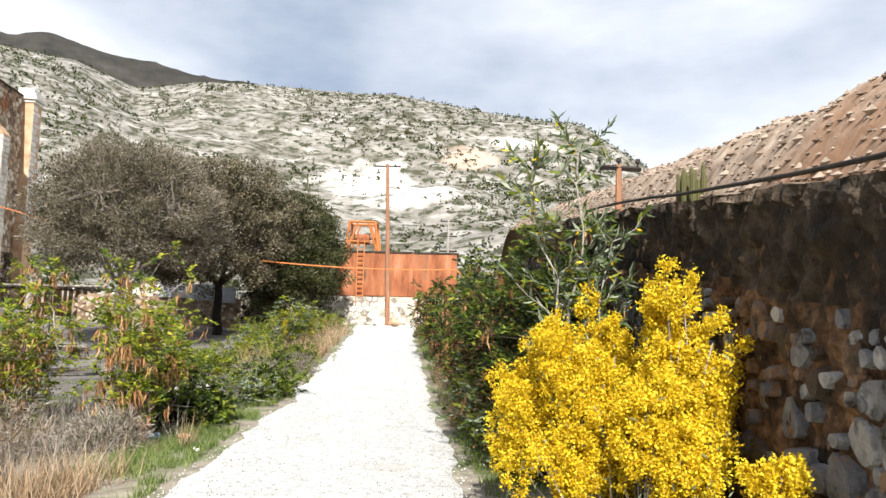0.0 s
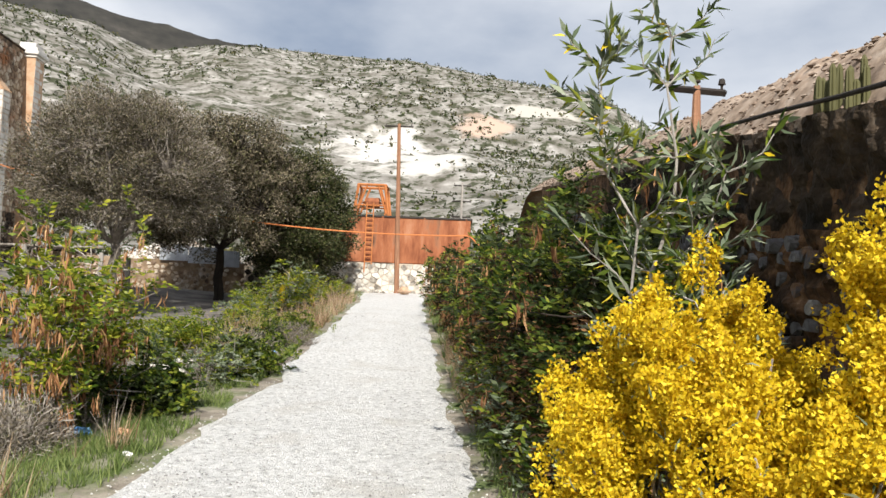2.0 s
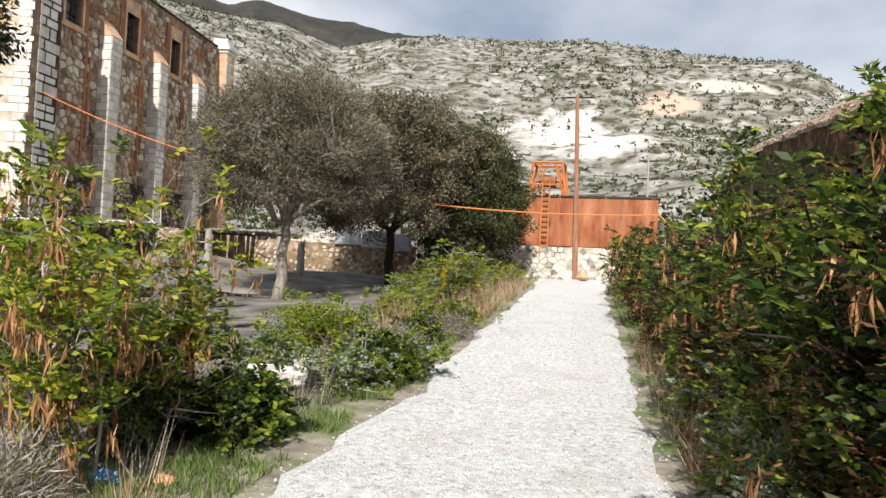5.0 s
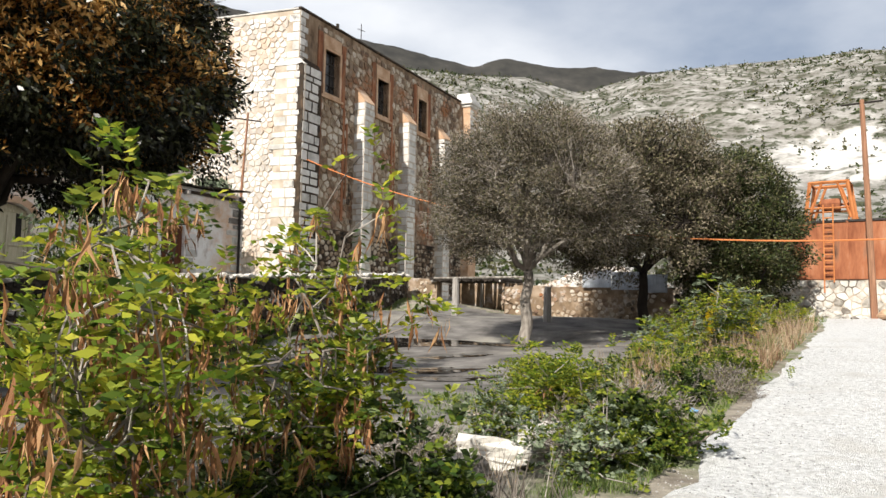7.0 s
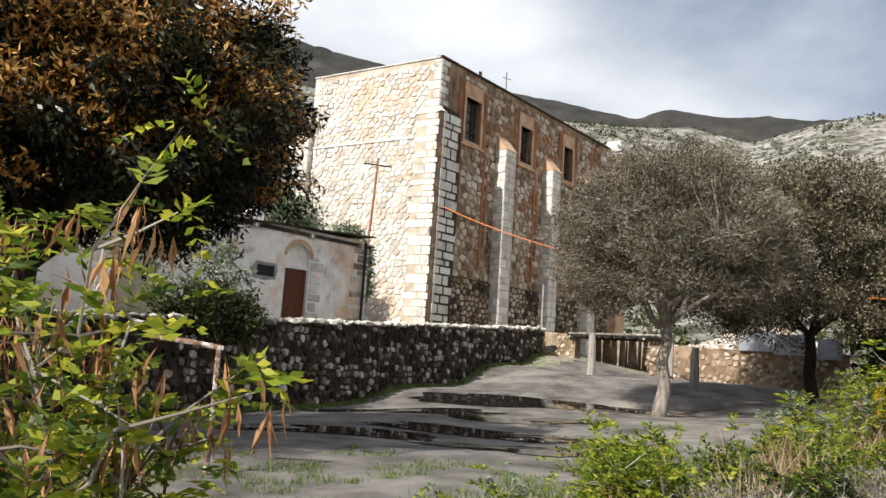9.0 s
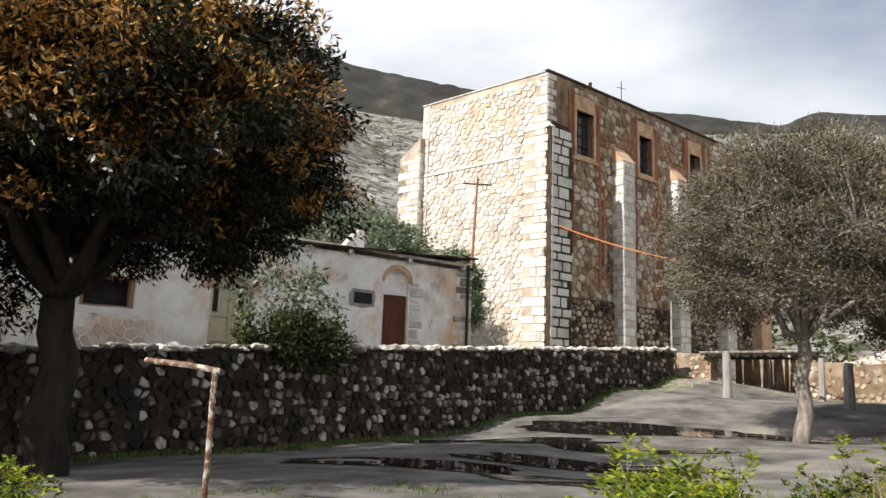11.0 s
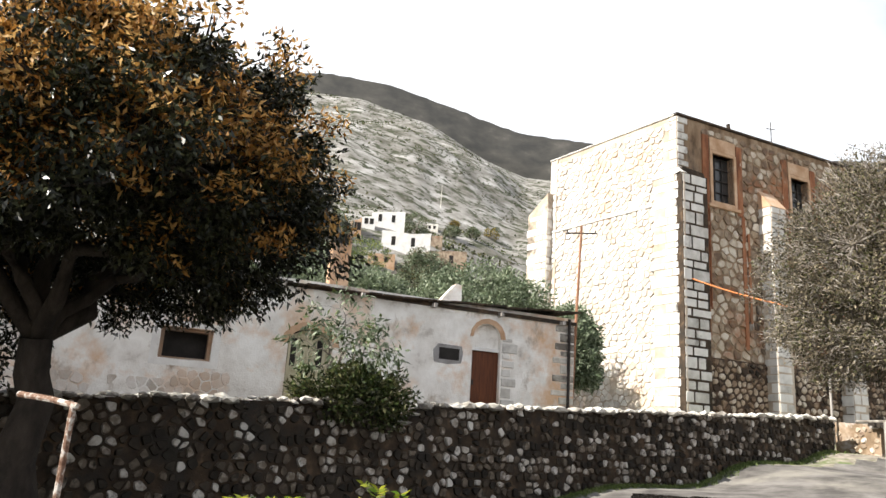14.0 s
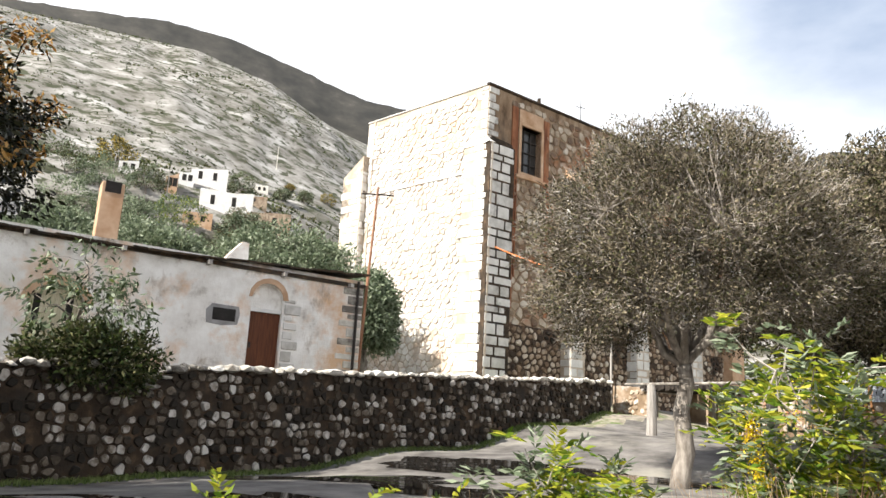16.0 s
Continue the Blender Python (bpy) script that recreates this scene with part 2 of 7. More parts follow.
M["red_strip"] = material("red_strip", [(0.3, (0.1, 0.035, 0.018)), (0.5, (0.27, 0.11, 0.055)), (0.75, (0.42, 0.23, 0.13))], 1.4, 0.92, 0.5, 25, detail=9, stain=(0.03, 0.02, 0.015), stain_scale=0.7, stain_cut=(0.55, 0.68), stretch=(1, 1, 0.3))
M["plinth_stone"] = material("plinth_rubble", [(0.2, (0.05, 0.035, 0.025)), (0.42, (0.22, 0.15, 0.1)), (0.65, (0.4, 0.32, 0.24)), (0.9, (0.6, 0.54, 0.46))], 2.0, 0.9, 0.5, 25, vary=0.7, island=True, stain=(0.02, 0.016, 0.013), stain_scale=0.45, stain_cut=(0.52, 0.6))
M["plinth_mortar"] = material("plinth_mortar", [(0.3, (0.02, 0.015, 0.012)), (0.55, (0.07, 0.045, 0.03)), (0.75, (0.2, 0.12, 0.07))], 1.2, 0.95, 0.8, 25)
M["church_mortar"] = material("church_mortar", [(0.3, (0.3, 0.24, 0.18)), (0.5, (0.48, 0.4, 0.32)), (0.75, (0.64, 0.57, 0.49))], 0.8, 0.95, 0.6, 20, stain=(0.07, 0.06, 0.05), stain_scale=0.28, stain_cut=(0.6, 0.7))
M["plaster_red"] = material("red_plaster", [(0.3, (0.2, 0.1, 0.05)), (0.5, (0.32, 0.21, 0.14)), (0.75, (0.5, 0.42, 0.34))], 1.6, 0.92, 0.5, 25, stain=(0.07, 0.05, 0.04), stain_scale=0.4, stain_cut=(0.55, 0.7), stretch=(1, 1, 0.4))
M["quoin"] = material("quoin", [(0.25, (0.42, 0.4, 0.37)), (0.5, (0.62, 0.6, 0.57)), (0.8, (0.76, 0.74, 0.71))], 1.6, 0.88, 0.3, 30, vary=0.35, stain=(0.12, 0.11, 0.1), stain_scale=0.6, stain_cut=(0.6, 0.72))
M["orange_stone"] = material("orange_sandstone", [(0.3, (0.38, 0.22, 0.12)), (0.6, (0.55, 0.38, 0.26)), (0.8, (0.66, 0.54, 0.44))], 1.2, 0.9, 0.3, 30)
M["plaster"] = material("old_plaster", [(0.3, (0.45, 0.41, 0.37)), (0.41, (0.7, 0.67, 0.63)), (0.6, (0.84, 0.82, 0.79)), (0.8, (0.88, 0.87, 0.85))], 1.3, 0.92, 0.6, 20, detail=10, stain=(0.64, 0.43, 0.28), stain_scale=0.5, stain_cut=(0.5, 0.66), stain2=((0.34, 0.27, 0.21), 0.7, (0.56, 0.68), (1, 1, 0.6)))
M["cement"] = material("grey_cement", [(0.3, (0.2, 0.19, 0.19)), (0.7, (0.34, 0.33, 0.33))], 3, 0.9, 0.3, 30)
M["white"] = material("white_plaster", [(0.3, (0.6, 0.58, 0.56)), (0.7, (0.8, 0.79, 0.77))], 1.5, 0.9, 0.3, 20)
M["wood_door"] = material("brown_door", [(0.3, (0.06, 0.018, 0.008)), (0.7, (0.14, 0.045, 0.016))], 3, 0.6, 0.2, 40, stretch=(6, 6, 0.5))
M["pale_wood"] = material("pale_wood", [(0.3, (0.35, 0.32, 0.22)), (0.7, (0.58, 0.54, 0.4))], 3, 0.8, 0.3, 40, stretch=(6, 6, 0.5))
# near-black that stands for the unlit space behind panes and openings
M["dark"] = material("interior_shade", [(0.3, (0.012, 0.01, 0.01)), (0.7, (0.03, 0.027, 0.025))], 2, 0.9, 0.0)
M["glass"] = material("dusty_glass", [(0.3, (0.015, 0.015, 0.016)), (0.7, (0.05, 0.05, 0.05))], 2, 0.25, 0.0, spec=0.5)
M["rust"] = material("rust", [(0.25, (0.06, 0.022, 0.012)), (0.42, (0.2, 0.065, 0.03)), (0.58, (0.33, 0.125, 0.06)), (0.8, (0.48, 0.27, 0.17))], 1.6, 0.9, 0.4, 20, stretch=(1, 1, 0.25), stain=(0.06, 0.03, 0.02), stain_scale=0.8, stain_cut=(0.6, 0.75))
M["rust_frame"] = material("orange_rust", [(0.3, (0.4, 0.13, 0.04)), (0.7, (0.55, 0.22, 0.08))], 3, 0.85, 0.2, 30)
M["pole"] = material("weathered_pole", [(0.3, (0.2, 0.1, 0.06)), (0.7, (0.38, 0.2, 0.12))], 3, 0.9, 0.4, 30, stretch=(4, 4, 0.3))
M["grey_wood"] = material("grey_wood", [(0.3, (0.2, 0.18, 0.16)), (0.7, (0.45, 0.42, 0.39))], 3, 0.9, 0.4, 30, stretch=(4, 4, 0.4))
M["bark"] = material("bark", [(0.3, (0.09, 0.075, 0.06)), (0.5, (0.24, 0.21, 0.18)), (0.75, (0.46, 0.42, 0.37))], 5, 0.95, 0.8, 30, stretch=(1, 1, 0.35))
M["bark_dark"] = material("dark_bark", [(0.3, (0.015, 0.012, 0.01)), (0.7, (0.05, 0.04, 0.032))], 5, 0.95, 0.8, 30, stretch=(1, 1, 0.35))
M["iron"] = material("dark_iron", [(0.3, (0.015, 0.013, 0.012)), (0.7, (0.05, 0.04, 0.035))], 6, 0.7, 0.2, 40)
M["tin"] = material("galvanised_tin", [(0.3, (0.4, 0.43, 0.47)), (0.7, (0.62, 0.65, 0.7))], 2, 0.55, 0.1, 30, metal=0.3, stain=(0.3, 0.2, 0.14), stain_scale=1.0, stain_cut=(0.6, 0.75))
M["water"] = material("puddle_water", [(0.3, (0.012, 0.011, 0.01)), (0.7, (0.02, 0.018, 0.016))], 1, 0.02, 0.0, spec=0.5)
M["cable"] = material("orange_cable", [(0.3, (0.5, 0.16, 0.05)), (0.7, (0.6, 0.22, 0.08))], 3, 0.7, 0.0)


def leafmat(name, a, b, c, rough=0.5, translucent=0.3):
    return material(name, [(0.2, a), (0.5, b), (0.8, c)], 0.5, rough, 0.0, vary=0.75, island=True, translucent=translucent, spec=0.22)


# near-black leaves carry the crown's shade, bronze ones its sunlit new growth
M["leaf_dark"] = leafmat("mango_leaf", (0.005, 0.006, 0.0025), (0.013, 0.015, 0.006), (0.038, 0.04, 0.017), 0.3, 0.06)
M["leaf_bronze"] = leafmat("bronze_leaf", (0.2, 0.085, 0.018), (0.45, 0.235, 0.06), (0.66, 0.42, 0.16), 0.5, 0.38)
M["leaf_grey"] = leafmat("grey_green_leaf", (0.06, 0.05, 0.032), (0.14, 0.115, 0.075), (0.29, 0.245, 0.17), 0.7, 0.2)
M["leaf_olive"] = leafmat("olive_leaf", (0.025, 0.027, 0.011), (0.06, 0.062, 0.025), (0.14, 0.135, 0.06), 0.6, 0.2)
M["leaf_green"] = leafmat("green_leaf", (0.035, 0.07, 0.012), (0.115, 0.165, 0.022), (0.3, 0.33, 0.045), 0.45, 0.4)
M["leaf_lime"] = leafmat("lime_leaf", (0.1, 0.18, 0.018), (0.27, 0.33, 0.03), (0.52, 0.5, 0.055), 0.5, 0.5)
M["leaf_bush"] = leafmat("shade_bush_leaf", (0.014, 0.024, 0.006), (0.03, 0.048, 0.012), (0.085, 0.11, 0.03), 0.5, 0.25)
M["leaf_silver"] = leafmat("silver_leaf", (0.09, 0.12, 0.07), (0.16, 0.2, 0.12), (0.3, 0.34, 0.24), 0.5, 0.25)
M["leaf_autumn"] = leafmat("autumn_leaf", (0.14, 0.1, 0.015), (0.3, 0.21, 0.03), (0.46, 0.36, 0.06), 0.6, 0.3)
M["petal"] = leafmat("yellow_petal", (0.5, 0.33, 0.01), (0.72, 0.52, 0.015), (0.85, 0.68, 0.05), 0.6, 0.3)
M["pod"] = leafmat("dry_pod", (0.16, 0.07, 0.03), (0.33, 0.16, 0.07), (0.5, 0.3, 0.15), 0.7, 0.15)
# dead brown leaf, darkened further to hold the shade inside the bushes
M["dead_shaded_leaf"] = leafmat("dead_shaded_leaf", (0.03, 0.015, 0.007), (0.085, 0.042, 0.018), (0.22, 0.12, 0.05), 0.8, 0.15)
M["dry_grass"] = leafmat("dry_grass", (0.2, 0.12, 0.07), (0.4, 0.28, 0.17), (0.56, 0.44, 0.31), 0.8, 0.3)
M["twig"] = leafmat("dry_twig", (0.09, 0.075, 0.062), (0.21, 0.18, 0.155), (0.4, 0.365, 0.325), 0.9, 0.0)
M["grass"] = leafmat("grass_blade", (0.07, 0.11, 0.028), (0.14, 0.2, 0.055), (0.28, 0.33, 0.12), 0.6, 0.35)


def pale_patch(m, centre, radii, colour, seed, scale=0.06):
    """Lay a ragged bare patch of another rock colour on the hillside round a place."""
    nt = m.node_tree
    n, l = nt.nodes, nt.links
    b = n["Principled BSDF"]
    before = b.inputs["Base Color"].links[0].from_socket
    g, mp_, nz, ln_, ad, mr, mx = (n.new("ShaderNode" + k) for k in ("NewGeometry", "Mapping", "TexNoise", "VectorMath", "Math", "MapRange", "Mix"))
    mp_.vector_type = "POINT"
    mp_.inputs["Location"].default_value = tuple(-c / q for c, q in zip(centre, radii))
    mp_.inputs["Scale"].default_value = tuple(1 / q for q in radii)
    l.new(g.outputs["Position"], mp_.inputs["Vector"])
    ln_.operation = "LENGTH"
    l.new(mp_.outputs["Vector"], ln_.inputs[0])
    nz.noise_dimensions = "4D"
    nz.inputs["W"].default_value, nz.inputs["Scale"].default_value, nz.inputs["Detail"].default_value, nz.inputs["Roughness"].default_value = seed, scale, 7, 0.65
    l.new(g.outputs["Position"], nz.inputs["Vector"])
    ad.operation = "MULTIPLY_ADD"
    ad.inputs[1].default_value = 2.9
    l.new(nz.outputs["Fac"], ad.inputs[0])
    l.new(ln_.outputs["Value"], ad.inputs[2])
    mr.inputs["From Min"].default_value, mr.inputs["From Max"].default_value = 2.02, 2.34
    mr.inputs["To Min"].default_value, mr.inputs["To Max"].default_value = 1.0, 0.0
    l.new(ad.outputs[0], mr.inputs["Value"])
    mx.data_type = "RGBA"
    l.new(mr.outputs["Result"], mx.inputs["Factor"])
    l.new(before, mx.inputs["A"])
    mx.inputs["B"].default_value = (*colour, 1)
    l.new(mx.outputs["Result"], b.inputs["Base Color"])


def polar(azim, r, z):
    return (-1.0 - math.sin(radians(azim)) * r, 9.0 + math.cos(radians(azim)) * r, z)


pale_patch(M["hill"], polar(6.5, 262, 54), (24, 70, 24), (0.54, 0.52, 0.49), 1.0, 0.05)
pale_patch(M["hill"], polar(2.0, 240, 44), (14, 50, 16), (0.5, 0.48, 0.45), 2.0, 0.05)
pale_patch(M["hill"], polar(-1.2, 300, 73), (15, 36, 11), (0.46, 0.34, 0.27), 3.0, 0.03)
pale_patch(M["hill"], polar(-6.5, 330, 84), (20, 40, 6), (0.42, 0.4, 0.36), 4.0, 0.04)


# ---- building helpers ----
rng = np.random.default_rng(7)


def mesh_object(name, bm, mat, parent=None, label="", smooth=False):
    me = bpy.data.meshes.new(name)
    bmesh.ops.recalc_face_normals(bm, faces=bm.faces)
    bm.to_mesh(me)
    bm.free()
    return data_object(name, me, mat, parent, label, smooth)


def data_object(name, me, mat, parent=None, label="", smooth=False):
    for m in (mat if isinstance(mat, (list, tuple)) else [mat]):
        me.materials.append(m)
    if smooth:
        me.shade_smooth()
    ob = new(name, me)
    if parent is not None:
        ob.parent = parent
        ob.matrix_parent_inverse = parent.matrix_basis.inverted() if parent.type == "EMPTY" else Matrix()
    if label:
        ob["label"] = label
    return ob


part = mesh_object


def thing(name, at, label, category, group="", kind=""):
    ob = new(name)
    ob.location = at
    return tagged(ob, label, category, group, kind)


def solid(points, depth_vec, bm=None):
    """Extrude a planar polygon along a vector."""
    bm = bm or bmesh.new()
    d = Vector(depth_vec)
    a = [bm.verts.new(p) for p in points]
    b = [bm.verts.new(Vector(p) + d) for p in points]
    bm.faces.new(a)
    bm.faces.new(b[::-1])
    n = len(a)
    for i in range(n):
        bm.faces.new((a[i], b[i], b[(i + 1) % n], a[(i + 1) % n]))
    return bm


class Plane:
    """A vertical plane: s metres along it from its origin, z up, d metres out of it."""

    def __init__(self, p, d, out):
        n = math.hypot(*d)
        self.p, self.d = p, (d[0] / n, d[1] / n)
        self.n = (self.d[1], -self.d[0])
        if self.n[0] * out[0] + self.n[1] * out[1] < 0:
            self.n = (-self.n[0], -self.n[1])

    def at(self, s, z, d=0.0):
        return Vector((self.p[0] + self.d[0] * s + self.n[0] * d, self.p[1] + self.d[1] * s + self.n[1] * d, z))

    def box(self, s0, s1, z0, z1, d0, d1, bm=None, bevel=0.0, jit=0.0):
        bm = bm or bmesh.new()
        q = [self.at(s, z, d0) for s, z in ((s0, z0), (s1, z0), (s1, z1), (s0, z1))]
        solid(q, self.at(0, 0, d1) - self.at(0, 0, d0), bm)
        if bevel:
            bmesh.ops.bevel(bm, geom=bm.edges[:], offset=bevel, segments=1, affect="EDGES")
        return bm

    def poly(self, pts, d0, d1, bm=None):
        return solid([self.at(s, z, d0) for s, z in pts], self.at(0, 0, d1) - self.at(0, 0, d0), bm)


def clip_poly(poly, mx, my, nx, ny):
    out = []
    for i in range(len(poly)):
        a, b = poly[i], poly[(i + 1) % len(poly)]
        da, db = (a[0] - mx) * nx + (a[1] - my) * ny, (b[0] - mx) * nx + (b[1] - my) * ny
        if da <= 0:
            out.append(a)
        if da * db < 0:
            k = da / (da - db)
            out.append((a[0] + (b[0] - a[0]) * k, a[1] + (b[1] - a[1]) * k))
    return out


def rubble(s0, s1, z0, z1, size, seed, aspect=1.35, gap=0.02, skip=0.0, keep=None):
    """Irregular stones that fill a rectangle: a list of (centre, polygon)."""
    r = np.random.default_rng(seed)
    nx, ny = max(1, int((s1 - s0) / (size * aspect))), max(1, int((z1 - z0) / size))
    dx, dz = (s1 - s0) / nx, (z1 - z0) / ny
    pts = {}
    for j in range(-1, ny + 1):
        for i in range(-1, nx + 1):
            pts[i, j] = (s0 + (i + 0.5 + (j % 2) * 0.4 + r.uniform(-0.36, 0.36)) * dx, z0 + (j + 0.5 + r.uniform(-0.3, 0.3)) * dz)
    out = []
    for j in range(ny):
        for i in range(nx):
            drop = r.random() < skip
            px, pz = pts[i, j]
            if drop or not (s0 < px < s1 and z0 < pz < z1) or (keep and not keep(px, pz)):
                continue
            poly = [(max(s0, px - dx * 1.2), max(z0, pz - dz * 1.2)), (min(s1, px + dx * 1.2), max(z0, pz - dz * 1.2)), (min(s1, px + dx * 1.2), min(z1, pz + dz * 1.2)), (max(s0, px - dx * 1.2), min(z1, pz + dz * 1.2))]
            for b in (-2, -1, 0, 1, 2):
                for a in (-2, -1, 0, 1, 2):
                    q = pts.get((i + a, j + b))
                    if q is None or (a == 0 and b == 0):
                        continue
                    ux, uz = q[0] - px, q[1] - pz
                    ln = math.hypot(ux, uz) or 1
                    poly = clip_poly(poly, px + ux / 2 - ux / ln * gap, pz + uz / 2 - uz / ln * gap, ux, uz)
                    if len(poly) < 3:
                        break
                if len(poly) < 3:
                    break
            if len(poly) >= 3:
                out.append(((px, pz), poly))
    return out


def stone_mesh(stones, plane, proud, seed, back=0.03, round_=0.24, flat=(0.6, 0.82)):
    """Vertices and faces of stones that stand out of a plane; base(s, z) shifts the plane."""
    r = np.random.default_rng(seed)
    V, F = [], []
    for (cx, cz), poly in stones:
        h = proud * r.uniform(0.45, 1.3)
        k = r.uniform(*flat)
        tilt = r.uniform(-0.3, 0.3, 2) * proud
        cut = []
        for i in range(len(poly)):
            a, b = poly[i], poly[(i + 1) % len(poly)]
            if math.hypot(b[0] - a[0], b[1] - a[1]) > 0.05:
                cut += [(a[0] + (b[0] - a[0]) * c, a[1] + (b[1] - a[1]) * c) for c in (round_, 1 - round_)]
            else:
                cut.append(((a[0] + b[0]) / 2, (a[1] + b[1]) / 2))
        n, o = len(cut), len(V)
        if n < 3:
            continue
        for s, z in cut:
            V.append(plane.at(s, z, -back))
        for s, z in cut:
            V.append(plane.at(cx + (s - cx) * k, cz + (z - cz) * k, h + tilt[0] * (s - cx) * 4 + tilt[1] * (z - cz) * 4))
        for i in range(n):
            j = (i + 1) % n
            F.append((o + i, o + j, o + n + j, o + n + i))
        F.append(tuple(o + n + i for i in range(n)))
    return V, F


def stone_stuff(name, stones, plane, proud, mat, parent, seed=1, round_=0.24, flat=(0.6, 0.82)):
    V, F = stone_mesh(stones, plane, proud, seed, 0.03, round_, flat)
    me = bpy.data.meshes.new(name)
    me.from_pydata(V, [], F)
    ob = data_object(name, me, mat, parent)
    return tagged(ob, kind="stuff")


def stone_parts(stones, plane, proud, mat, parent, seed=1, name="stone", round_=0.24, flat=(0.6, 0.82)):
    for i, st in enumerate(stones):
        V, F = stone_mesh([st], plane, proud, seed + i, 0.03, round_, flat)
        me = bpy.data.meshes.new(name)
        me.from_pydata(V, [], F)
        data_object(name, me, mat, parent)


def tube(points, radii, sides=6, bm=None, cap=True):
    """A bent, tapering tube through the points."""
    bm = bm or bmesh.new()
    rings = []
    for i, p in enumerate(points):
        p = Vector(p)
        a = Vector(points[max(i - 1, 0)])
        b = Vector(points[min(i + 1, len(points) - 1)])
        d = (b - a).normalized() if (b - a).length > 1e-6 else Vector((0, 0, 1))
        x = d.cross(Vector((0.31, 0.17, 0.94)) if abs(d.z) < 0.9 else Vector((1, 0, 0))).normalized()
        y = d.cross(x)
        rd = radii[i] if hasattr(radii, "__len__") else radii
        rings.append([bm.verts.new(p + (x * math.cos(k * 2 * math.pi / sides) + y * math.sin(k * 2 * math.pi / sides)) * rd) for k in range(sides)])
    for a, b in zip(rings, rings[1:]):
        for k in range(sides):
            bm.faces.new((a[k], a[(k + 1) % sides], b[(k + 1) % sides], b[k]))
    if cap:
        bm.faces.new(rings[0][::-1])
        bm.faces.new(rings[-1])
    return bm


# ---- ground ----
def smooth(a, b, x):
    t = min(1.0, max(0.0, (x - a) / (b - a)))
    return t * t * (3 - 2 * t)


def road_x(y):
    return -0.55 - 0.074 * y


def road_z(y):
    return 0.037 * max(0.0, min(y, 46.0) - 12.0) * smooth(9, 18, y)


LOT_WALL = Plane((-23.0, 22.0), (-0.28, 0.96), (1, 0))
LOT_POINTS = [(-22.0, 18.5, -0.75), (-21.0, 12.0, -0.75), (-18.0, 5.0, -0.6), (-23.5, 24.0, -0.65), (-26.0, 32.0, 0.05), (-28.2, 39.5, 1.15), (-29.5, 44.5, 1.85), (-23.6, 41.2, 0.95),
              (-14.7, 32.6, -0.12), (-18.0, 26.0, -0.4), (-14.0, 22.0, -0.4), (-10.5, 14.0, -0.25), (-9.0, 18.0, -0.2), (-7.0, 17.2, -0.05), (-6.0, 22.0, 0.0), (-13.0, 40.0, 0.5), (-18.0, 44.0, 1.0), (-9.0, 30.0, 0.15), (-6.0, 10.0, -0.05), (-8.0, 4.0, -0.1)]


def lot_z(x, y):
    sw = sz = 0.0
    for px, py, pz in LOT_POINTS:
        w = 1.0 / (((x - px) ** 2 + (y - py) ** 2) + 1.5) ** 1.6
        sw, sz = sw + w, sz + w * pz
    return sz / sw


def near_z(x, y):
    w = smooth(4.5, 1.7, abs(x - road_x(y)))
    wx, wy = x - LOT_WALL.p[0], y - LOT_WALL.p[1]
    behind = -(wx * LOT_WALL.n[0] + wy * LOT_WALL.n[1])
    s = wx * LOT_WALL.d[0] + wy * LOT_WALL.d[1]
    z = lot_z(x, y) * (1 - w) + road_z(y) * w
    if behind > 0.75 and s < 23.5:
        z = (1.2 + 0.055 * (s + 13) if s < -1.4 else 1.84 + 0.05 * (s + 1.4)) + 0.2 * smooth(2, 8, behind)
    elif behind > 0.75:
        z = z + (2.8 - z) * smooth(0, 6, behind)
    if y > 44 and x < 6 and x > -22:
        z = z + smooth(48, 60, y) * 1.5
    return z


RIDGE = [(-180, 7), (-120, 7), (-60, 9), (-30, 9), (-15.5, 12.1), (-10.4, 15.5), (-4.3, 16.4), (4.7, 17.8), (15.3, 17.6), (20, 17.4), (24.3, 16.4), (28.5, 17.7), (36, 18.0), (50, 18.6), (65, 20.0), (68.4, 21.3), (73, 23.5), (79, 25.0), (87, 25.1), (95, 24.6), (120, 18), (150, 9), (180, 7)]
FAR_RIDGE = [(-180, 3), (5, 10), (13, 16.0), (15.2, 17.6), (20.2, 17.7), (22.7, 18.2), (26, 18.3), (30.3, 19.1), (32.4, 18.4), (39, 19.8), (45, 20.6), (56, 22.1), (61, 22.8), (66, 23.4), (72, 25.2), (77, 26.4), (82, 26.7), (88, 26.0), (94, 25.2), (105, 20), (130, 10), (180, 3)]


def along(table, a):
    for (x0, y0), (x1, y1) in zip(table, table[1:]):
        if a <= x1:
            return y0 + (y1 - y0) * (a - x0) / (x1 - x0)
    return table[-1][1]


ORIGIN = (-1.0, 9.0)


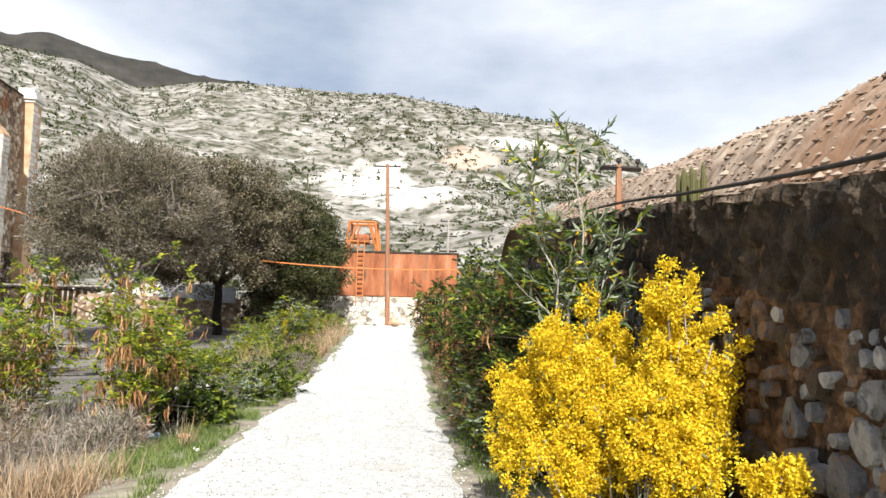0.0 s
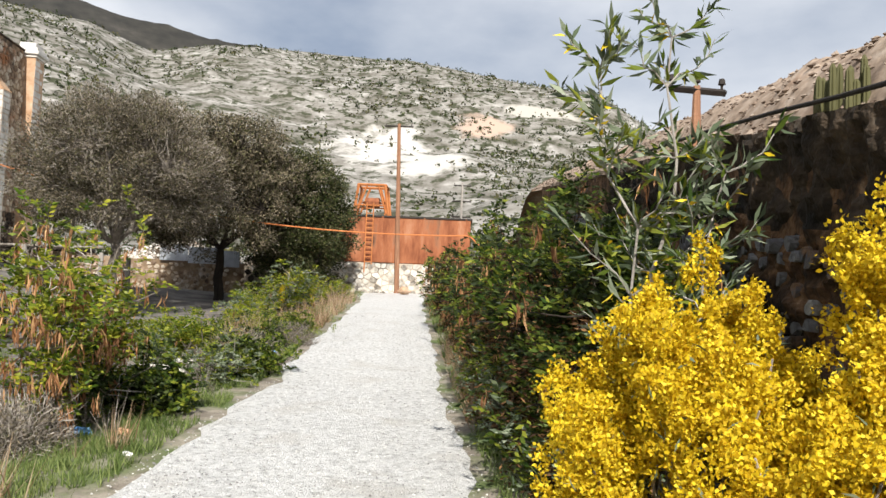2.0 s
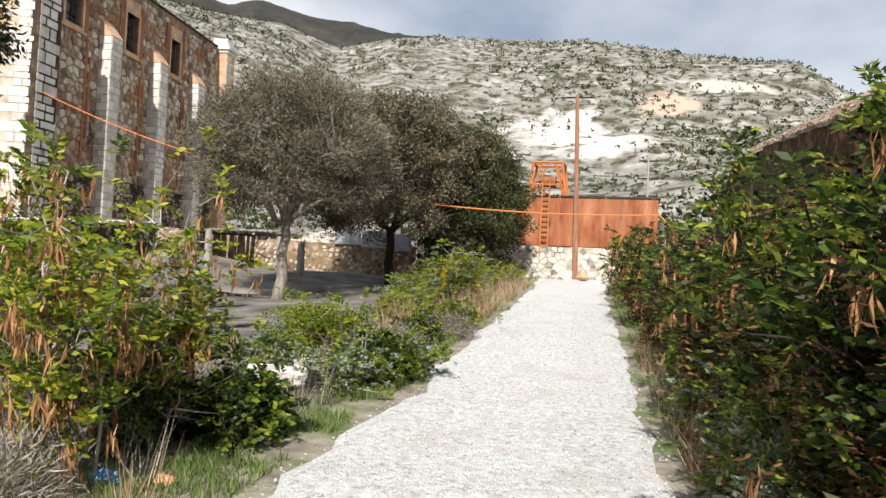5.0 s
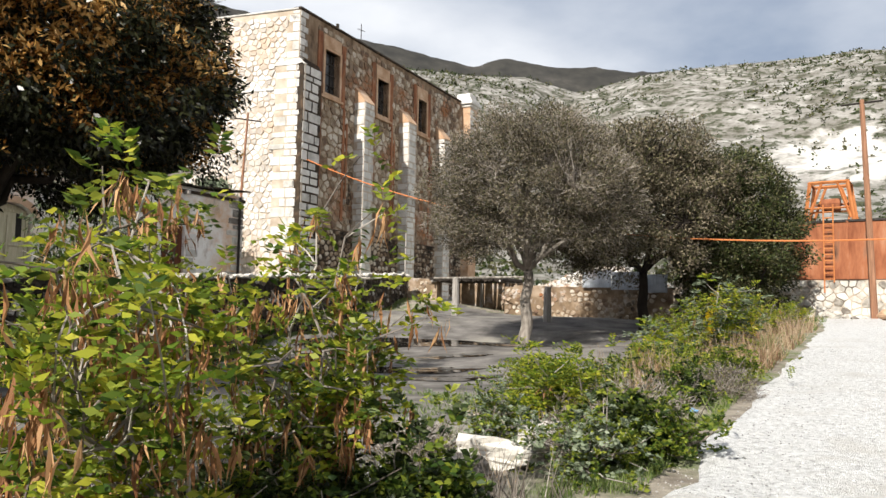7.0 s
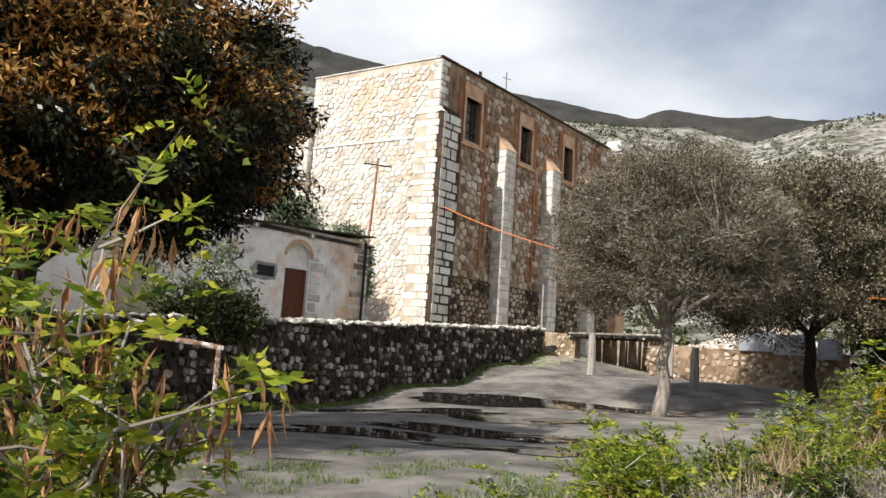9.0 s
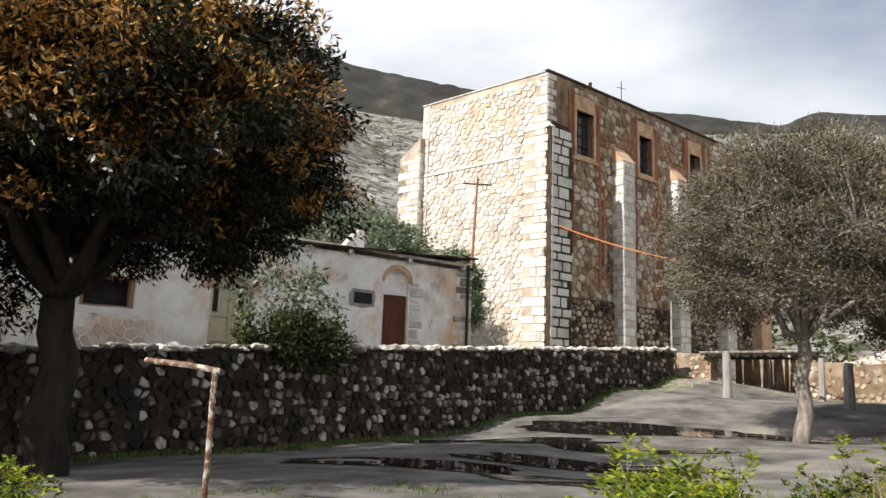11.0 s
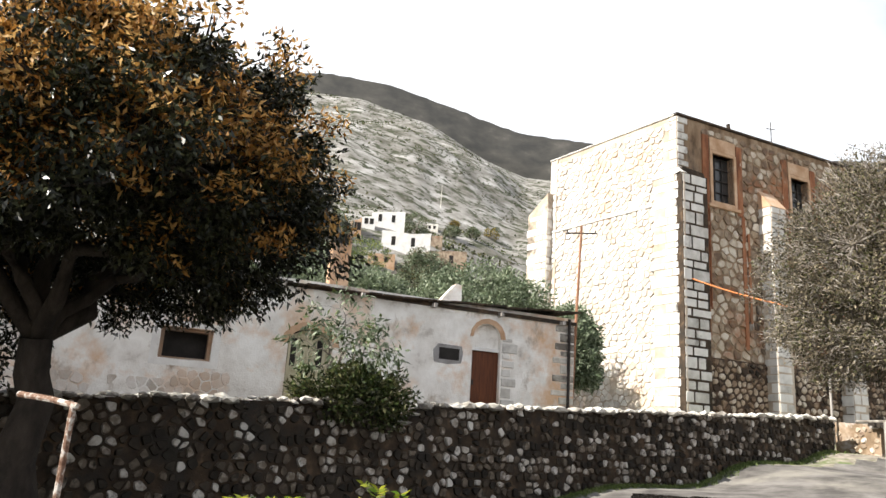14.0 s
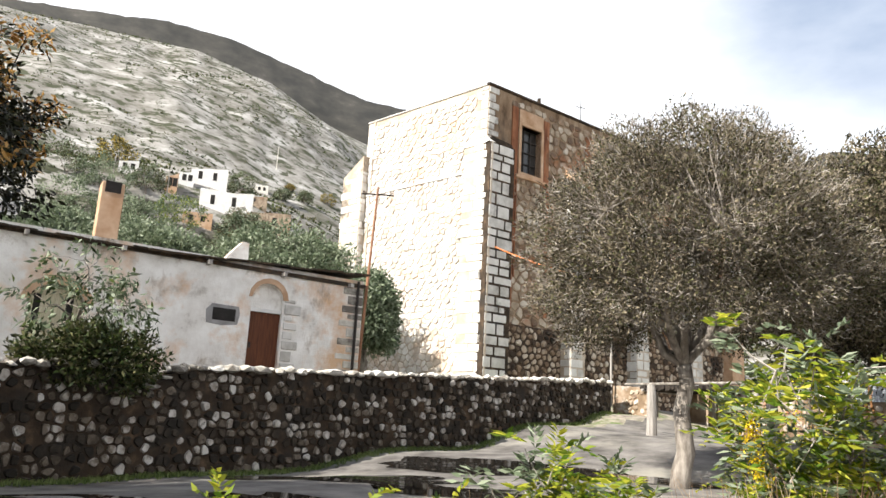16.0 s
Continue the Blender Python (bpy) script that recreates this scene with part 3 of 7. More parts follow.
def ground_z(x, y, azim=None, r=None):
    dx, dy = x - ORIGIN[0], y - ORIGIN[1]
    r = math.hypot(dx, dy)
    azim = math.degrees(math.atan2(-dx, dy))
    near = near_z(x, y) if r < 85 else 2.5
    if r < 48:
        return near
    n1 = noise.noise(Vector((x * 0.012, y * 0.012, 3.1)))
    n2 = noise.noise(Vector((x * 0.05, y * 0.05, 7.7)))
    n3 = noise.noise(Vector((x * 0.16, y * 0.16, 1.7)))
    top = math.tan(radians(along(RIDGE, azim)))
    R = 430 + 40 * math.sin(azim * 0.11)
    t = min(1.0, (r - 48) / (R - 48))
    c = 0.1 + 0.5 * smooth(52, 70, azim) * smooth(135, 110, azim)
    far = 1.4 + r * top * (c * smooth(0, 0.13, t) + (1 - c) * smooth(0.0, 1.0, t) ** 0.8)
    rough = smooth(0.05, 0.3, t) * (1 - 0.85 * smooth(0.8, 1.0, t))
    far += rough * (14 * n1 + 3.2 * n2 + 0.9 * n3)
    if r > R:
        far -= (r - R) * 0.45
    k = smooth(48, 85, r)
    return near * (1 - k) + far * k


def build_ground():
    angles = [radians(-180 + i * 1.5) for i in range(90)] + [radians(-45 + i * 0.5) for i in range(300)] + [radians(105 + i * 1.5) for i in range(50)]
    radii = [0.3]
    while radii[-1] < 760:
        radii.append(radii[-1] + max(0.3, radii[-1] * 0.021))
    V = [(ORIGIN[0], ORIGIN[1], near_z(*ORIGIN))]
    for r in radii:
        for a in angles:
            x, y = ORIGIN[0] - math.sin(a) * r, ORIGIN[1] + math.cos(a) * r
            V.append((x, y, ground_z(x, y)))
    n, F = len(angles), []
    for j in range(n):
        F.append((0, 1 + (j + 1) % n, 1 + j))
    for i in range(len(radii) - 1):
        for j in range(n):
            a, b = 1 + i * n + j, 1 + i * n + (j + 1) % n
            F.append((a, b, b + n, a + n))
    me = bpy.data.meshes.new("ground")
    me.from_pydata(V, [], F)
    ob = data_object("ground", me, [M["earth"], M["mud"], M["hill"], M["scree"], M["mound"], M["gravel"]], smooth=True)
    Vn = np.array(V)
    for p in me.polygons:
        x, y, _ = Vn[list(p.vertices)].mean(axis=0)
        r = math.hypot(x - ORIGIN[0], y - ORIGIN[1])
        az = math.degrees(math.atan2(-(x - ORIGIN[0]), y - ORIGIN[1]))
        w = noise.noise(Vector((x * 0.3, y * 0.3, 0)))
        if r > 62 + 8 * w:
            p.material_index = 2
        elif x > 2.1 and y < 40:
            p.material_index = 4
        elif -27 < x < -5.2 + 0.8 * w and 6 + w < y < 46:
            p.material_index = 1
        elif x < -27:
            p.material_index = 0
    return tagged(ob, "stony valley floor rising into pale scrubby limestone hills", "ground", kind="structure")


build_ground()


def build_far():
    V, F = [], []
    az = [-10 + i * 0.5 for i in range(250)]
    rows = [(760, 0.3), (850, 0.62), (950, 0.85), (1050, 1.0), (1300, 0.7)]
    for i, (r, k) in enumerate(rows):
        for a in az:
            e = math.tan(radians(along(FAR_RIDGE, a)))
            h = r * e * k + (0 if k == 1.0 else 12) * noise.noise(Vector((a * 0.3, r * 0.01, 2)))
            if k == 1.0:
                h += 3.0 * noise.noise(Vector((a * 1.1, 0, 4)))
            V.append((ORIGIN[0] - math.sin(radians(a)) * r, ORIGIN[1] + math.cos(radians(a)) * r, h + 1.4))
    n = len(az)
    for i in range(len(rows) - 1):
        for j in range(n - 1):
            F.append((i * n + j, i * n + j + 1, i * n + n + j + 1, i * n + n + j))
    me = bpy.data.meshes.new("backdrop")
    me.from_pydata(V, [], F)
    tagged(data_object("backdrop", me, M["far"], smooth=True), "distant mountain ridge with the cloud shadow put into its dark colour", "mountain", kind="structure")


build_far()


def build_road():
    V, F = [], []
    ys = [-14 + i * 0.4 for i in range(152)]
    n = 13
    for y in ys:
        half = 1.3 + 0.007 * max(0, y) + 0.9 * smooth(36, 46, y)
        el, er = 0.22 * noise.noise(Vector((0, y * 0.5, 1))) + 0.1 * noise.noise(Vector((0, y * 1.7, 4))), 0.22 * noise.noise(Vector((0, y * 0.5, 9))) + 0.1 * noise.noise(Vector((0, y * 1.7, 6)))
        for i in range(n):
            u = i / (n - 1)
            x = road_x(y) + (-half + el) * (1 - u) + (half + er) * u
            edge = min(u, 1 - u)
            z = near_z(x, y) + (0.035 if 0.05 < edge else -0.03) + 0.018 * noise.noise(Vector((x * 1.3, y * 1.3, 0))) - 0.02 * smooth(0.12, 0.0, abs(edge - 0.24))
            V.append((x, y, z))
    for i in range(len(ys) - 1):
        for j in range(n - 1):
            F.append((i * n + j, i * n + j + 1, i * n + n + j + 1, i * n + n + j))
    me = bpy.data.meshes.new("road")
    me.from_pydata(V, [], F)
    tagged(data_object("road", me, M["gravel"], smooth=True), "pale white gravel track between weedy verges", "road", kind="structure")


build_road()

# ---- church ----
CX = (-36.1, 40.7)
SIDE = Plane(CX, (-0.13, 0.9915), (1, 0))
END = Plane(CX, (-0.96, -0.28), (0, -1))
CH_TOP, CH_LEN, CH_WID, CH_BASE = 21.05, 25.0, 10.9, 1.9


def quoins(plane, s0, s1, z0, z1, parent, d, seed, long_side=1, course=0.52, mat="quoin", tooth=0.66, joint=0.035):
    """Dressed blocks stacked in courses, their ends toothed."""
    r = np.random.default_rng(seed)
    z, i = z0, 0
    while z < z1 - 0.15:
        h = min(course * r.uniform(0.68, 1.32), z1 - z)
        w = (s1 - s0) * (1.0 if i % 2 else tooth) * r.uniform(0.84, 1.06)
        a, b = (s0, s0 + w) if long_side > 0 else (s1 - w, s1)
        cuts = [a, b] if (b - a) < 1.2 else [a, a + (b - a) * r.uniform(0.28, 0.72), b]
        for p, q in zip(cuts, cuts[1:]):
            part("quoin", plane.box(p + joint, q - joint, z + joint, z + h - joint, d - 0.25, d + r.uniform(0.02, 0.05), bevel=0.02), M[mat], parent)
        z += h
        i += 1


def build_church():
    ch = thing("church", (*CX, 2.6), "tall roofless-looking rubble stone church with white quoins and buttresses", "church")
    # side wall, with three windows cut through
    wins = [(2.75, 4.5, 16.15, 19.2), (9.6, 11.2, 16.3, 19.1), (16.1, 17.6, 16.4, 19.2)]
    bm = bmesh.new()
    s = 0.0
    for a, b, z0, z1 in wins:
        SIDE.box(s, a, CH_BASE, CH_TOP, -0.9, 0, bm)
        SIDE.box(a, b, CH_BASE, z0, -0.9, 0, bm)
        SIDE.box(a, b, z1, CH_TOP, -0.9, 0, bm)
        s = b
    SIDE.box(s, CH_LEN, CH_BASE, CH_TOP, -0.9, 0, bm)
    bmesh.ops.remove_doubles(bm, verts=bm.verts[:], dist=0.001)
    part("side_wall", bm, M["side_mortar"], ch, "brown rubble wall with red plaster")
    part("end_wall", END.box(0.0, CH_WID, CH_BASE, CH_TOP, -0.9, 0), M["church_mortar"], ch)
    q = [SIDE.at(0.2, CH_TOP - 0.4, -0.2), SIDE.at(CH_LEN, CH_TOP - 0.4, -0.2), SIDE.at(CH_LEN, CH_TOP - 0.4, -11.0), END.at(CH_WID - 0.1, CH_TOP - 0.4, -0.2)]
    part("roof", solid(q, (0, 0, 0.3)), M["mortar"], ch)
    far = [SIDE.at(CH_LEN, CH_BASE, -0.1), SIDE.at(CH_LEN, CH_BASE, -11), SIDE.at(CH_LEN, CH_TOP, -11), SIDE.at(CH_LEN, CH_TOP, -0.1)]
    part("front_wall", solid(far, (0.1, -0.8, 0)), M["church_mortar"], ch)
    back = [END.at(CH_WID - 0.1, CH_BASE, -0.1), SIDE.at(CH_LEN, CH_BASE, -11), SIDE.at(CH_LEN, CH_TOP, -11), END.at(CH_WID - 0.1, CH_TOP, -0.1)]
    part("back_wall", solid(back, (0.7, 0, 0)), M["church_mortar"], ch)
    # rubble facing
    part_end = rubble(0.9, CH_WID - 0.3, CH_BASE, CH_TOP - 0.35, 0.36, 11, gap=0.024)
    stone_stuff("facing", part_end, END, 0.06, M["church_stone"], ch, 3, 0.12, (0.8, 0.93))

    def bare(s, z):
        for a, b, z0, z1 in wins:
            if a - 0.5 < s < b + 0.5 and z0 - 0.4 < z < z1 + 1.2:
                return False
        return True
    stone_stuff("facing", rubble(1.9, CH_LEN, CH_BASE, CH_TOP - 0.35, 0.48, 12, gap=0.03, keep=bare), SIDE, 0.07, M["side_stone"], ch, 4, 0.16, (0.72, 0.9))
    for a, b, z0, z1 in wins:
        # red plaster left standing beside the window and in runs down the wall
        for e, wd_, z_lo, z_hi in ((a - 0.8, 0.5, z0 - 0.6, z1 + 1.1), (b + 0.24, 0.5, z0 - 0.6, z1 + 0.9), (a - 0.65, 0.22, 7.6, z0 - 0.6), (a - 0.38, 0.12, 9.5, z0 - 0.6), (b + 0.55, 0.3, 7.4, z0 - 0.6), (b + 1.0, 0.2, 9.0, z0 - 1.6)):
            part("plaster_strip", SIDE.box(e, e + wd_, z_lo, z_hi, -0.02, 0.1, bevel=0.02), M["red_strip"], ch, "stained red plaster strip")
        sub = part("window", SIDE.box(a, b, z0, z1, -0.45, -0.4), M["glass"], ch, "dark dusty barred window")
        for e0, e1, f0, f1 in ((a - 0.22, a, z0 - 0.2, z1 + 0.2), (b, b + 0.22, z0 - 0.2, z1 + 0.2), (a, b, z1, z1 + 0.2), (a, b, z0 - 0.2, z0)):
            part("frame", SIDE.box(e0, e1, f0, f1, -0.45, 0.13, bevel=0.015), M["orange_stone"], sub, "orange stone surround")
        part("lintel_panel", SIDE.box(a - 0.2, b + 0.2, z1 + 0.22, z1 + 1.05, 0, 0.09, bevel=0.02), M["orange_stone"], ch, "pale plaster panel above the window")
        part("sill", SIDE.box(a - 0.45, b + 0.45, z0 - 0.42, z0 - 0.22, 0, 0.2, bevel=0.03), M["orange_stone"], ch)
        for k in range(1, 3):
            x = a + (b - a) * k / 3
            part("bar", SIDE.box(x - 0.03, x + 0.03, z0, z1, -0.36, -0.3), M["iron"], sub)
        for k in range(1, 4):
            z = z0 + (z1 - z0) * k / 4
            part("bar", SIDE.box(a, b, z - 0.03, z + 0.03, -0.37, -0.31), M["iron"], sub)
    # corner clasp and its quoins
    part("corner_clasp", SIDE.box(-0.2, 1.75, CH_BASE, 17.2, -0.5, 0.58), M["mortar"], ch)
    part("corner_clasp", END.box(-0.58, 1.6, CH_BASE, 17.2, -0.5, 0.2), M["church_mortar"], ch)
    quoins(SIDE, -0.22, 1.8, CH_BASE + 0.1, 17.2, ch, 0.56, 21, course=0.6, tooth=0.9, joint=0.055)
    quoins(END, -0.58, 1.75, CH_BASE + 0.1, 17.2, ch, 0.19, 22)
    quoins(SIDE, 0.0, 0.9, 17.25, CH_TOP - 0.05, ch, 0.0, 23)
    quoins(END, 0.0, 1.0, 17.25, CH_TOP - 0.05, ch, 0.0, 24)
    quoins(END, CH_WID - 1.1, CH_WID, 15.0, CH_TOP - 0.05, ch, 0.0, 25, -1)
    part("clasp_cap", SIDE.poly([(-0.25, 17.2), (1.8, 17.2), (1.6, 17.5), (0.0, 17.6)], -0.1, 0.45), M["mortar"], ch)
    part("clasp_cap", END.poly([(-0.6, 17.2), (1.75, 17.2), (1.6, 17.45), (-0.2, 17.6)], -0.1, 0.24), M["quoin"], ch)
    # parapet coping
    part("coping", SIDE.box(-0.08, CH_LEN, CH_TOP - 0.02, CH_TOP + 0.16, -0.95, 0.1, bevel=0.03), M["mortar"], ch, "dark weathered coping")
    part("coping", END.box(0.12, CH_WID + 0.05, CH_TOP - 0.02, CH_TOP + 0.1, -0.9, 0.08, bevel=0.03), M["quoin"], ch)
    # ledge across the end wall
    part("string_course", END.box(1.8, CH_WID, 15.6, 15.75, 0, 0.12, bevel=0.03), M["church_stone"], ch)
    # plinth
    part("plinth", SIDE.box(1.9, CH_LEN, CH_BASE, 6.7, -0.1, 0.12), M["plinth_mortar"], ch, "dark rubble plinth")
    stone_stuff("plinth_facing", rubble(1.9, CH_LEN, CH_BASE, 6.65, 0.36, 13, gap=0.035), Plane(SIDE.at(0, 0, 0.12)[:2], SIDE.d, (1, 0)), 0.07, M["plinth_stone"], ch, 5)
    # buttresses
    for k, s in enumerate((6.6, 13.1, 19.5)):
        b = part("buttress", SIDE.poly([(s, CH_BASE), (s + 1.3, CH_BASE), (s + 1.3, 16.35), (s, 16.35)], -0.1, 0.95), M["church_mortar"], ch, "white stone buttress")
        cap = solid([SIDE.at(s - 0.04, 16.35, 1.0), SIDE.at(s - 0.04, 16.35, 0), SIDE.at(s - 0.04, 17.6, 0)], SIDE.at(1.38, 0) - SIDE.at(0, 0))
        part("buttress_cap", cap, M["orange_stone"], b, "orange sloped cap")
        quoins(SIDE, s - 0.02, s + 1.32, CH_BASE, 16.35, b, 0.93, 30 + k, tooth=0.92, joint=0.045)
        left = Plane(SIDE.at(s, 0, 0.95)[:2], (-SIDE.n[0], -SIDE.n[1]), (-SIDE.d[0], -SIDE.d[1]))
        quoins(left, 0.0, 0.95, CH_BASE, 16.35, b, 0.0, 40 + k)
    b = part("buttress", END.poly([(10.6, CH_BASE), (12.6, CH_BASE), (12.6, 17.2), (10.6, 18.5)], -0.1, 0.5), M["church_mortar"], ch, "white stone buttress")
    quoins(END, 10.62, 12.62, CH_BASE, 17.1, b, 0.48, 50)
    edge = Plane(END.at(10.6, 0, 0.5)[:2], (-END.n[0], -END.n[1]), (-END.d[0], -END.d[1]))
    quoins(edge, 0.0, 0.5, CH_BASE, 17.4, b, 0.0, 51)
    # corner pier at the front end, with its moulded cap
    pr = part("corner_pier", SIDE.box(CH_LEN - 0.2, CH_LEN + 1.5, CH_BASE, 20.6, -0.7, 0.9), M["orange_stone"], ch, "pale orange dressed corner pier")
    quoins(SIDE, CH_LEN - 0.2, CH_LEN + 1.5, 8, 20.6, pr, 0.88, 52, mat="quoin")
    for k, (o, z0, z1) in enumerate(((0.12, 20.6, 20.85), (0.3, 20.85, 21.2), (0.15, 21.2, 21.5), (-0.1, 21.5, 22.0))):
        part("cap_moulding", SIDE.box(CH_LEN - 0.2 - o, CH_LEN + 1.5 + o, z0, z1, -0.7 - o, 0.9 + o, bevel=0.05), M["quoin"], pr)
    # lantern on the roof, with an iron cross
    ln = part("roof_lantern", SIDE.box(11.2, 13.0, CH_TOP - 0.5, 22.0, -4.2, -2.4), M["orange_stone"], ch, "orange stone roof lantern")
    part("cornice", SIDE.box(10.95, 13.25, 22.0, 22.35, -4.45, -2.15, bevel=0.06), M["orange_stone"], ln)
    part("cap", SIDE.box(11.3, 12.9, 22.35, 22.7, -4.1, -2.5, bevel=0.15), M["orange_stone"], ln)
    c = SIDE.at(12.1, 22.7, -3.3)
    bm = tube([c, c + Vector((0, 0, 2.2))], 0.035)
    tube([c + Vector((-0.05, -0.4, 1.65)), c + Vector((0.05, 0.4, 1.65))], 0.03, 5, bm)
    part("cross", bm, M["iron"], ln, "thin iron cross")
    part("spout", tube([SIDE.at(4.6, CH_TOP + 0.1, -0.3), SIDE.at(4.6, CH_TOP + 0.65, -0.3)], 0.12, 8), M["mortar"], ch)
    return ch, wins


church, church_windows = build_church()


def lump(name, at, size, mat, parent=None, seed=0, flat=0.7, sub=1, label=""):
    bm = bmesh.new()
    bmesh.ops.create_icosphere(bm, subdivisions=sub, radius=1)
    r = np.random.default_rng(abs(seed) + 1000)
    sx, sy, sz = r.uniform(0.75, 1.3), r.uniform(0.75, 1.2), flat * r.uniform(0.7, 1.1)
    a = r.uniform(0, 6.28)
    off = Vector(r.uniform(-50, 50, 3))
    for v in bm.verts:
        k = 1 + 0.45 * noise.noise(v.co * 1.1 + off) + 0.12 * noise.noise(v.co * 3.7 + off)
        p = Vector((v.co.x * sx, v.co.y * sy, v.co.z * sz)) * k * size
        v.co = Vector((p.x * math.cos(a) - p.y * math.sin(a), p.x * math.sin(a) + p.y * math.cos(a), p.z)) + Vector(at)
    return mesh_object(name, bm, mat, parent, label)


# ---- lot wall ----
def wall_top(s):
    if s < -1.4:
        z = 1.62 + 0.055 * (s + 13)
    else:
        z = 1.55 + 0.75 * smooth(-1.4, 0.4, s) + 0.05 * max(0, s)
    return z + 0.05 * noise.noise(Vector((s * 1.1, 0, 0)))


def wall_base(s):
    p = LOT_WALL.at(s, 0, 0.3)
    return near_z(p.x, p.y) - 0.12


def build_lot_wall():
    bm = bmesh.new()
    step, s = 0.6, -30.0
    while s < 23.3:
        a, b = s, min(s + step, 23.4)
        pts = [LOT_WALL.at(a, wall_base(a) - 0.4, 0), LOT_WALL.at(b, wall_base(b) - 0.4, 0), LOT_WALL.at(b, wall_top(b) - 0.1, 0), LOT_WALL.at(a, wall_top(a) - 0.1, 0)]
        solid(pts, LOT_WALL.at(0, 0, -0.85) - LOT_WALL.at(0, 0, 0), bm)
        s = b
    wall = mesh_object("wall_west", bm, M["mortar"])
    tagged(wall, "dark dry-laid fieldstone wall with pale uneven coping stones", "wall", kind="structure")
    st = rubble(-30, 23.4, -1.1, 3.4, 0.24, 31, aspect=1.2, gap=0.026, skip=0.14, keep=lambda s, z: wall_base(s) - 0.1 < z < wall_top(s) - 0.12)
    near = [q for q in st if -3.5 < q[0][0] < 6.5]
    near_set = set(id(q) for q in near[:300])
    stone_parts(near[:300], LOT_WALL, 0.085, M["stone"], wall, 300, round_=0.16, flat=(0.62, 0.95))
    stone_stuff("stones", [q for q in st if id(q) not in near_set], LOT_WALL, 0.085, M["stone_i"], wall, 32, round_=0.16, flat=(0.62, 0.95))
    r = np.random.default_rng(5)
    s = -22.0
    while s < 23.2:
        w = r.uniform(0.22, 0.5)
        z = wall_top(s + w / 2) - 0.06
        for d in (0.05, -0.45):
            p = LOT_WALL.at(s + w / 2, z + r.uniform(-0.05, 0.05), d + r.uniform(-0.1, 0.04))
            lump("coping_stone", p, w * r.uniform(0.42, 0.72), M["coping"], wall, int(s * 100) + int(d * 7), 0.5)
        s += w


build_lot_wall()

# ---- low house behind the wall ----
HOUSE = Plane((-27.3, 24.0), (-0.1, 1.0), (1, 0))


def eave(s):
    return 6.1 + 0.055 * max(0, s + 2)


def arch_pts(a, b, spring, rise, n=8):
    c, hw = (a + b) / 2, (b - a) / 2
    return [(c + hw * math.cos(math.pi * k / n), spring + rise * math.sin(math.pi * k / n)) for k in range(n + 1)]


